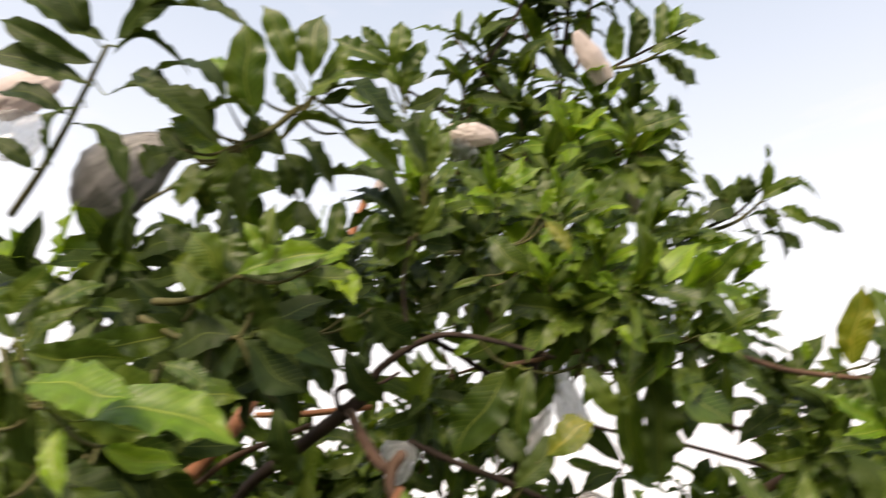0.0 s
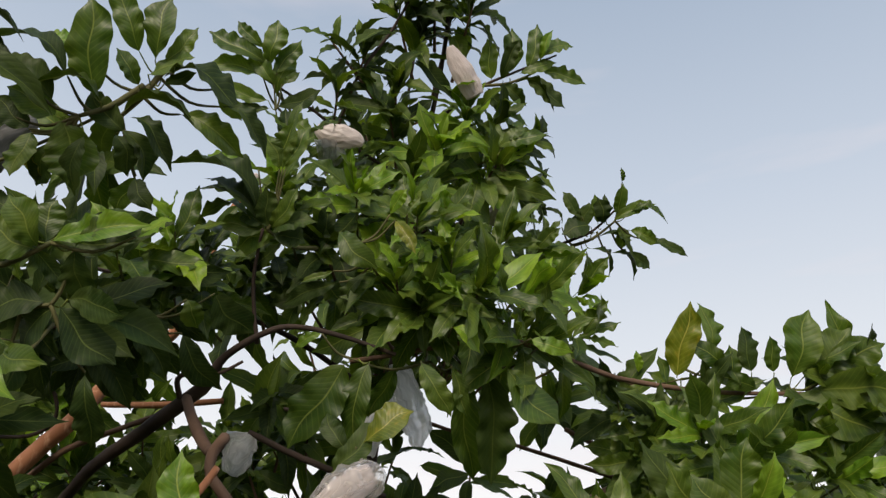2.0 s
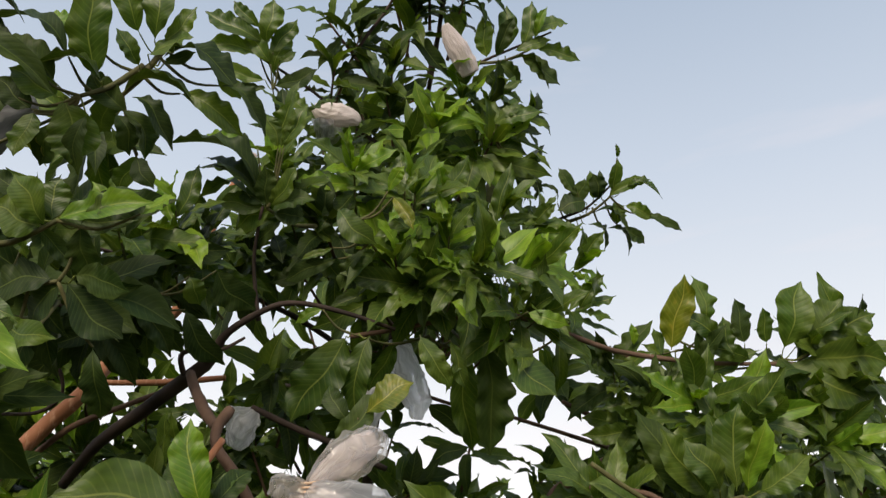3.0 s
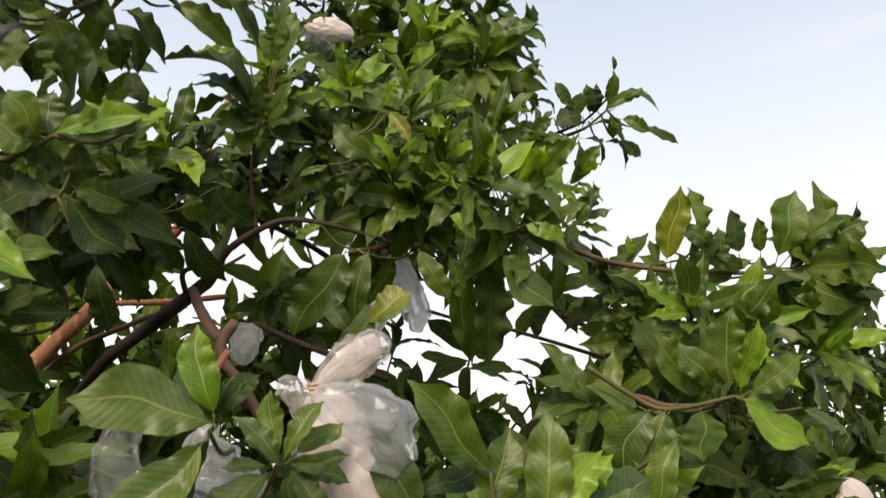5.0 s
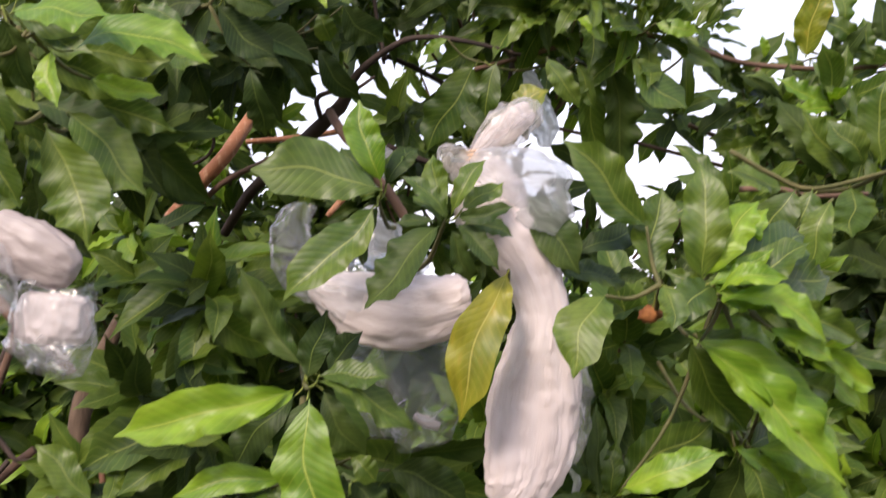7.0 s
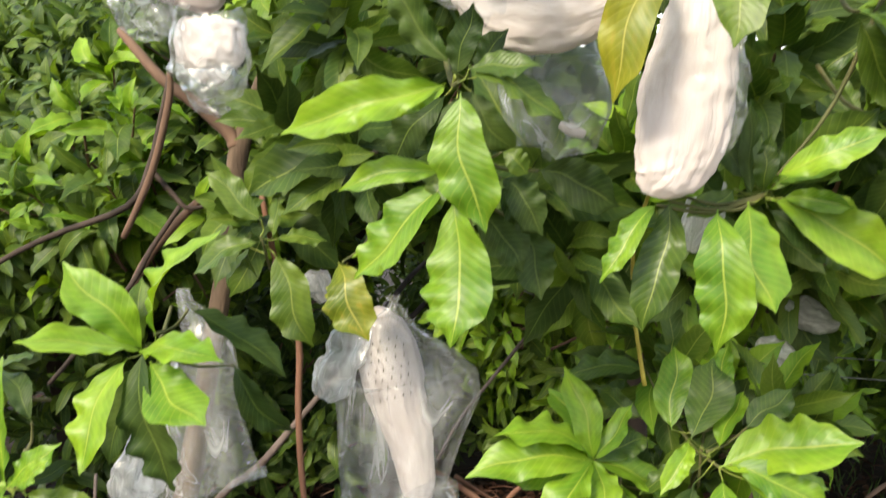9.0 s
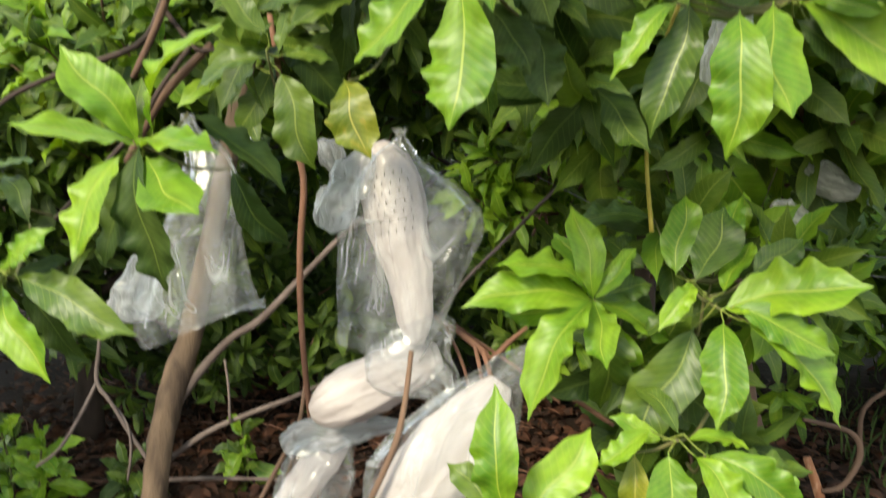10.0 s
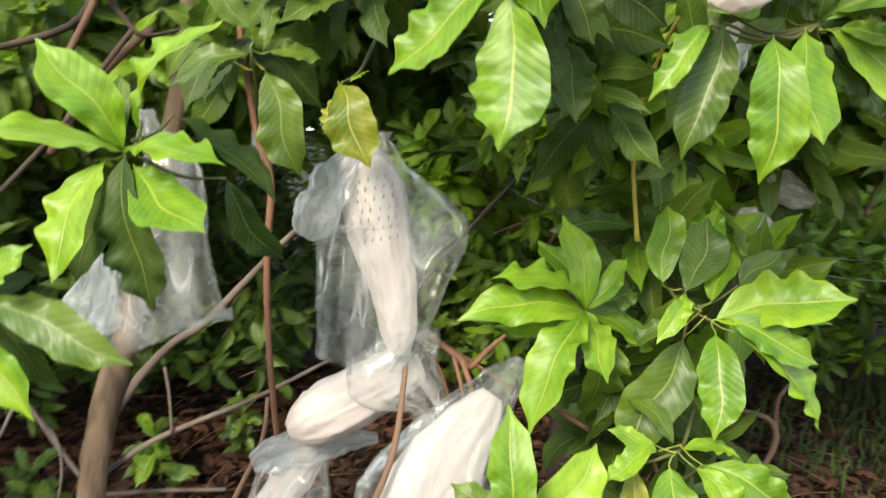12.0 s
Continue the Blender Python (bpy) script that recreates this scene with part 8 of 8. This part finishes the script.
rosette(far_tree, (0.263, 1.764, 2.661), (-0.01, -0.62, -0.55), 15, 0.18, "MMD", 84)
spray(far_tree_piles, far_tree_twigs, (0.137, 1.862, 2.697), (-0.22, -0.62, -0.10), 12, 0.17, "MMD", 85)
rosette(far_tree, (0.556, 1.783, 2.608), (0.58, -0.60, -0.18), 15, 0.19, "MM", 86)
rosette(far_tree, (0.703, 1.952, 2.708), (0.78, -0.48, 0.23), 14, 0.17, "MM", 87)
rosette(far_tree, (0.720, 1.995, 2.841), (0.88, -0.35, 0.19), 11, 0.15, "MY", 88)
spray(far_tree_piles, far_tree_twigs, (0.007, 1.865, 2.915), (-0.24, -0.76, 0.39), 14, 0.18, "DDM", 95)
rosette(far_tree, (-0.017, 2.004, 2.867), (-0.32, -0.57, 0.03), 12, 0.18, "DM", 96)
rosette(far_tree, (-0.312, 1.829, 2.787), (-0.23, -0.67, 0.21), 14, 0.18, "MMD", 97)
rosette(far_tree, (-0.401, 1.761, 2.706), (-0.03, -0.67, -0.01), 14, 0.18, "MMD", 98)
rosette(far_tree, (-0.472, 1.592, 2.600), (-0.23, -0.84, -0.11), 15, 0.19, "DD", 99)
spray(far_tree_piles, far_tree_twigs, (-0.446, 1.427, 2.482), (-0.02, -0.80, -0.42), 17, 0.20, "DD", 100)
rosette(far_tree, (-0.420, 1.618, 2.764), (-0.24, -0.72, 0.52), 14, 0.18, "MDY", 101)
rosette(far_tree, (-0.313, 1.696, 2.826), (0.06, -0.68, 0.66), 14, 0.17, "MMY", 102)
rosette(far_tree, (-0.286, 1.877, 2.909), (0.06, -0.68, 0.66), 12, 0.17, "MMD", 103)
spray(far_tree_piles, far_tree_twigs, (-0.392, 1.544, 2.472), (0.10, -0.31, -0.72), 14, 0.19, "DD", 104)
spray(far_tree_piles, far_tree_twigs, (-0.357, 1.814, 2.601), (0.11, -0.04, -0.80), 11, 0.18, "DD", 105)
spray(far_tree_piles, far_tree_twigs, (-0.109, 2.073, 2.523), (-0.02, -0.62, -0.32), 12, 0.17, "DDM", 106)
spray(far_tree_piles, far_tree_twigs, (-1.007, 2.678, 2.712), (-0.03, -0.63, 0.12), 17, 0.18, "MMY", 107)
spray(far_tree_piles, far_tree_twigs, (-0.815, 2.565, 2.702), (0.17, -0.68, 0.22), 14, 0.17, "YMM", 108)

# shoots of the right tree
rosette(right_tree, (1.252, 1.901, 2.602), (0.16, -0.69, 0.66), 14, 0.20, "DDM", 109)
rosette(right_tree, (1.368, 1.877, 2.598), (0.57, -0.57, 0.41), 13, 0.20, "DMM", 111)
rosette(right_tree, (0.984, 1.967, 2.556), (-0.03, -0.76, 0.17), 12, 0.18, "DMM", 112)
s = sprig(right_tree, (0.932, 1.950, 2.591), (0.778, 2.051, 2.622))
leaf(s, (0.922, 1.949, 2.593), (0.949, 1.858, 2.767), "O", 0.92, UNDER)
leaf(s, (1.013, 1.954, 2.643), (0.986, 1.903, 2.786), "M", 0.92, UNDER)
leaf(sprig(right_tree, (1.053, 1.937, 2.608), (0.983, 2.110, 2.686)), (1.053, 1.937, 2.608), (0.943, 1.902, 2.682), "M", 1.1, UNDER)
leaf(s, (0.897, 1.957, 2.580), (0.879, 1.944, 2.650), "M", 1.1, UNDER)
leaf(s, (0.838, 1.994, 2.620), (0.829, 1.967, 2.672), "Y", 0.92, UNDER)
leaf(s, (0.940, 1.962, 2.568), (0.987, 2.013, 2.467), "M", 1.1, UNDER)
leaf(s, (0.897, 1.963, 2.567), (0.845, 2.025, 2.452), "M", 1.1, UNDER)
s = sprig(right_tree, (1.188, 1.903, 2.558), (0.986, 2.008, 2.584))
leaf(s, (1.098, 1.907, 2.599), (1.076, 1.873, 2.709), "D", 1.4, UNDER)
leaf(s, (1.145, 1.886, 2.594), (1.131, 1.844, 2.674), "M", 1.1, UNDER)
leaf(s, (1.187, 1.890, 2.582), (1.226, 1.810, 2.734), "M", 1.4, UNDER)
leaf(s, (1.215, 1.889, 2.583), (1.329, 1.827, 2.696), "M", 1.5, UNDER)
leaf(s, (1.234, 1.876, 2.565), (1.395, 1.804, 2.649), "M", 1.1, UNDER)
leaf(s, (1.234, 1.882, 2.552), (1.425, 1.832, 2.529), "M", 1.4, UNDER)
leaf(s, (1.180, 1.891, 2.539), (1.375, 1.878, 2.444), "M", 1.5, UNDER)
leaf(s, (1.113, 1.926, 2.562), (0.999, 1.911, 2.597), "M", 1.1, UNDER)
leaf(s, (1.147, 1.905, 2.557), (1.109, 1.958, 2.457), "D", 1.1, UNDER)
leaf(s, (1.063, 1.902, 2.567), (1.043, 1.886, 2.664), "M", 1.1, UNDER)
leaf(s, (1.198, 1.922, 2.564), (1.196, 1.988, 2.482), "D", 1.1, UNDER)
leaf(s, (1.271, 1.887, 2.584), (1.383, 1.885, 2.646), "M", 1.1, UNDER)
s = sprig(right_tree, (0.824, 1.384, 2.135), (0.721, 1.447, 2.122), 0.0035)
leaf(s, (0.675, 1.398, 2.114), (0.623, 1.437, 1.993), "M", 1.62, ACROSS)
leaf(s, (0.703, 1.397, 2.113), (0.677, 1.422, 1.967), "M", 1.31, ACROSS)
leaf(s, (0.766, 1.395, 2.113), (0.761, 1.4, 2.025), "M", 2.17, ACROSS)
leaf(s, (0.836, 1.383, 2.134), (0.952, 1.399, 2.053), "Y", 1.30, ACROSS)
leaf(s, (0.814, 1.381, 2.144), (0.822, 1.335, 2.283), "M", 1.13, UNDER)
leaf(s, (0.834, 1.38, 2.144), (0.864, 1.323, 2.255), "Y", 1.13, UNDER)
leaf(s, (0.853, 1.379, 2.144), (0.937, 1.34, 2.199), "M", 1.30, ACROSS)
leaf(s, (0.786, 1.382, 2.144), (0.727, 1.35, 2.221), "M", 1.43, UNDER)
leaf(s, (0.781, 1.426, 2.142), (0.689, 1.362, 2.245), "M", 1.19, UNDER)
leaf(s, (0.745, 1.448, 2.144), (0.659, 1.391, 2.284), "D", 1.01, UNDER)
leaf(s, (0.838, 1.413, 2.14), (0.928, 1.383, 2.146), "M", 1.34, ACROSS)
leaf(s, (0.942, 1.386, 2.115), (1.026, 1.395, 2.067), "M", 1.08, ACROSS)
leaf(s, (0.812, 1.4, 2.15), (0.774, 1.363, 2.274), "M", 1.15, UNDER)
leaf(s, (0.879, 1.447, 2.133), (0.918, 1.462, 2.009), "D", 1.69, ACROSS)
leaf(s, (0.898, 1.475, 2.112), (1.009, 1.504, 2.003), "D", 1.22, ACROSS)
leaf(s, (0.67, 1.446, 2.128), (0.576, 1.43, 2.166), "M", 1.37, ACROSS)
limb(right_tree, "limb", [(0.571, 1.395, 2.189), (0.641, 1.408, 2.146), (0.708, 1.406, 2.116), (0.824, 1.384, 2.135)],
     [0.0045, 0.0045, 0.0042, 0.0034], TWIG)
rosette(right_tree, (0.916, 1.811, 2.426), (-0.34, -0.75, 0.38), 14, 0.18, "MMY", 114)
rosette(right_tree, (1.017, 1.730, 2.358), (0.46, -0.87, 0.13), 15, 0.18, "MMY", 115)
rosette(right_tree, (0.857, 1.949, 2.489), (-0.23, -0.71, 0.30), 14, 0.17, "MMD", 116)
rosette(right_tree, (0.782, 2.023, 2.567), (-0.33, -0.53, 0.39), 12, 0.17, "MD", 117)
rosette(right_tree, (0.819, 1.996, 2.402), (-0.32, -0.52, -0.06), 13, 0.18, "MMD", 118)
rosette(right_tree, (1.224, 1.910, 2.434), (0.47, -0.74, 0.09), 14, 0.18, "MMY", 119)
rosette(right_tree, (1.372, 1.928, 2.499), (0.77, -0.57, 0.19), 14, 0.19, "MMY", 120)
rosette(right_tree, (1.282, 1.901, 2.341), (0.48, -0.64, -0.09), 14, 0.18, "MMY", 121)
rosette(right_tree, (0.640, 1.736, 2.190), (-0.61, -0.55, 0.13), 13, 0.18, "MMD", 122)
rosette(right_tree, (1.052, 1.795, 2.135), (0.48, -0.51, -0.39), 14, 0.19, "DDM", 124)
rosette(right_tree, (0.889, 1.828, 2.054), (-0.02, -0.43, -0.58), 14, 0.19, "DD", 125)
rosette(right_tree, (1.055, 1.737, 1.995), (0.38, -0.67, -0.24), 15, 0.19, "DDM", 126)
rosette(right_tree, (1.177, 1.833, 2.015), (0.59, -0.59, 0.11), 14, 0.19, "MMY", 127)
rosette(right_tree, (0.684, 1.656, 1.959), (-0.02, -0.73, -0.04), 14, 0.19, "DMM", 128)
rosette(right_tree, (0.694, 1.664, 1.968), (0.32, -0.78, 0.09), 15, 0.19, "MMY", 129)
rosette(right_tree, (0.788, 1.692, 1.855), (0.58, -0.52, -0.09), 15, 0.19, "YYM", 130)
rosette(right_tree, (0.759, 1.811, 1.701), (0.41, -0.75, -0.01), 15, 0.19, "YYM", 131)
rosette(right_tree, (0.528, 1.767, 1.778), (0.11, -0.79, -0.11), 15, 0.19, "DD", 132)
rosette(right_tree, (0.760, 1.748, 1.542), (0.59, -0.61, -0.11), 15, 0.19, "YYM", 133)

# ---- crown volumes behind the nearest shoots ----
fill_crown(far_tree_piles, far_tree_twigs, (0.16, 2.75, 3.62), (0.42, 0.40, 0.42), 30, 0.17, "DDM", 1)
fill_crown(far_tree_piles, far_tree_twigs, (0.13, 2.80, 3.02), (0.62, 0.45, 0.30), 34, 0.18, "MMD", 2)
fill_crown(far_tree_piles, far_tree_twigs, (-0.95, 3.0, 3.05), (0.50, 0.45, 0.33), 30, 0.18, "DDM", 3)
fill_crown(far_tree_piles, far_tree_twigs, (-0.2, 2.9, 2.45), (1.1, 0.5, 0.30), 46, 0.18, "MMD", 5)
fill_crown(right_tree_piles, right_tree_twigs, (1.35, 2.75, 2.45), (0.62, 0.45, 0.22), 40, 0.18, "DMM", 4)
fill_crown(right_tree_piles, right_tree_twigs, (1.0, 2.3, 1.95), (0.75, 0.5, 0.35), 60, 0.18, "DDM", 6)
fill_crown(right_tree_piles, right_tree_twigs, (1.3, 2.3, 1.62), (0.5, 0.4, 0.30), 44, 0.18, "MMY", 16)
fill_crown(near_tree_piles, near_tree_twigs, (-1.0, 2.75, 2.05), (0.7, 0.35, 0.4), 44, 0.18, "DDM", 7)
fill_crown(near_tree_piles, near_tree_twigs, (0.35, 1.9, 1.6), (0.55, 0.35, 0.3), 44, 0.18, "MMY", 8)
fill_crown(near_tree_piles, near_tree_twigs, (0.20, 1.80, 0.76), (0.16, 0.20, 0.34), 18, 0.18, "MMD", 9)
fill_crown(near_tree_piles, near_tree_twigs, (-1.7, 2.7, 1.75), (0.7, 0.5, 0.5), 50, 0.20, "MMY", 10)
fill_crown(far_tree_piles, far_tree_twigs, (-1.4, 3.5, 2.0), (1.2, 0.5, 0.7), 80, 0.20, "MMMY", 11)
fill_crown(far_tree_piles, far_tree_twigs, (0.0, 3.4, 1.8), (1.2, 0.5, 0.5), 90, 0.19, "MMD", 12)
fill_crown(far_tree_piles, far_tree_twigs, (-1.2, 3.2, 2.55), (1.3, 0.6, 0.25), 38, 0.17, "MMD", 13)
# two pale clumps added as lit leaves, where little light reaches
fill_crown(near_tree_piles, near_tree_twigs, (-0.2, 2.873, 1.352), (0.42, 0.22, 0.24), 22, 0.15, "MYY", 18)
fill_crown(right_tree_piles, right_tree_twigs, (0.538, 2.631, 1.473), (0.30, 0.22, 0.22), 16, 0.16, "MYY", 19)
# dark low leaves added in place of deep shade over the ground
fill_crown(far_tree_piles, far_tree_twigs, (-1.9, 3.6, 0.75), (1.0, 0.4, 0.6), 60, 0.18, "DDM", 17)
close_piles(near_tree_piles, near_tree, near_tree_twigs)
close_piles(far_tree_piles, far_tree, far_tree_twigs)
close_piles(right_tree_piles, right_tree, right_tree_twigs)

# ---- trees behind, unseen shade trees, seedlings, wire ----
for at, high, wide, many, tones, seed in (
    # bright tones of seeds 33 and 34 stand for light in the gaps
    ((-3.4, 4.4), 3.2, 1.3, 620, "MMD", 31), ((-1.7, 5.0), 2.9, 1.3, 560, "DDM", 32), ((0.1, 4.9), 2.7, 1.3, 560, "MYM", 33),
    ((1.9, 5.2), 2.7, 1.3, 560, "MYM", 34), ((3.3, 4.2), 3.2, 1.2, 520, "MMD", 35), ((-5.4, 5.6), 3.6, 1.6, 520, "DMM", 36),
    ((-3.0, 7.4), 3.4, 1.7, 520, "DDM", 37), ((0.2, 7.6), 3.0, 1.7, 520, "MMD", 38), ((3.4, 7.4), 3.2, 1.7, 520, "DDD", 39),
    # seed 46 is out of view at left, added to shade the ground
    ((-4.6, 2.6), 3.2, 1.3, 420, "MMD", 42), ((-3.05, 1.4), 2.2, 1.15, 460, "DDM", 46), ((-6.5, 9.5), 4.2, 2.2, 420, "DDD", 43), ((-1.0, 10.5), 4.0, 2.2, 420, "DDD", 44), ((5.0, 10.0), 4.0, 2.2, 420, "DDD", 45),
    # seeds 40 and 41 are unseen behind the camera; 40 added to block sun
    ((-3.3, -1.2), 4.3, 1.5, 420, "DDM", 40), ((3.2, -4.2), 3.4, 1.4, 220, "DDM", 41), ((-1.1, 6.3), 2.5, 1.4, 460, "MMD", 49), ((1.3, 6.3), 2.4, 1.4, 460, "MMD", 50), ((-2.6, 3.3), 3.0, 1.1, 420, "MMD", 51),
):
    background_tree(at, high, wide, many, tones, seed, 0.22 if seed in (31, 42) else 0.17, low=0.1 if seed == 46 else 0.3 if seed in (31, 42) else 0.14)


def seedling(x, y, height, size, tones, seed):
    """A young plant: a thin stem with two or three whorls of leaves."""
    z = ground_height(x, y)
    s = thing("mango_seedling", (x, y, z), "young mango seedling growing from the leaf litter", "seedling", "seedlings on the orchard floor")
    r = random.Random(seed)
    top = (x + r.uniform(-0.04, 0.04), y, z + height)
    limb(s, "stem", [(x, y, z - 0.02), (x + 0.01, y, z + height * 0.5), top], [0.006, 0.005, 0.003], TWIG, 6)
    for k, (frac, n) in enumerate(((1.0, 9), (0.7, 7), (0.45, 6))):
        p = Vector((x, y, z)).lerp(Vector(top), frac)
        for base, end, hint, q in whorl(p, (r.uniform(-0.2, 0.2), -0.25, 1), n, size, seed * 10 + k, 0.5):
            leaf(s, base, end, q.choice(tones), 1.0, hint)


seedling(-2.11, 2.43, 0.34, 0.16, "Y", 0)
seedling(-2.24, 2.43, 0.36, 0.15, "Y", 1)
seedling(-1.90, 2.64, 0.22, 0.15, "MD", 2)
seedling(-1.55, 3.00, 0.26, 0.15, "MY", 3)
seedling(-1.37, 1.92, 0.20, 0.16, "D", 4)
seedling(-2.45, 2.66, 0.25, 0.13, "MD", 5)
seedling(-1.34, 3.33, 0.25, 0.12, "MD", 6)
for k, z in enumerate((1.02, 0.96)):
    v, f, o = tube_data([(-0.4, 2.9, z + 0.42), (0.5, 2.7, z + 0.12), (2.2, 2.6, z + 0.1)], [0.0022, 0.0022, 0.0022], 5)
    tagged(place(new("wire", link_mesh("wire", v, f, WIRE)), o), "thin grey wire strung between trees", "wire")


def shrivelled_fruit(top, at, size):
    """A small dried fruit hanging from a thin stalk."""
    f = thing("shrivelled_fruit", top, "small shrivelled orange-brown fruit hanging from a stalk", "fruit")
    bm = bmesh.new()
    bmesh.ops.create_icosphere(bm, subdivisions=3, radius=size)
    for q in bm.verts:
        q.co *= 1 + 0.35 * noise.noise(q.co * (2.2 / size)) + 0.15 * noise.noise(q.co * (6.0 / size))
        q.co.x *= 1.3
    me = bpy.data.meshes.new("skin")
    bm.to_mesh(me)
    bm.free()
    me.materials.append(DRIED)
    me.polygons.foreach_set("use_smooth", [True] * len(me.polygons))
    place(new("skin", me), at, f)
    limb(f, "stalk", [top, tuple((Vector(top) + Vector(at)) * 0.5 + Vector((0.003, 0, 0))), at], [0.0014, 0.0014, 0.0016], STALK, 6)


shrivelled_fruit((0.369, 1.055, 1.907), (0.364, 1.079, 1.869), 0.0115)
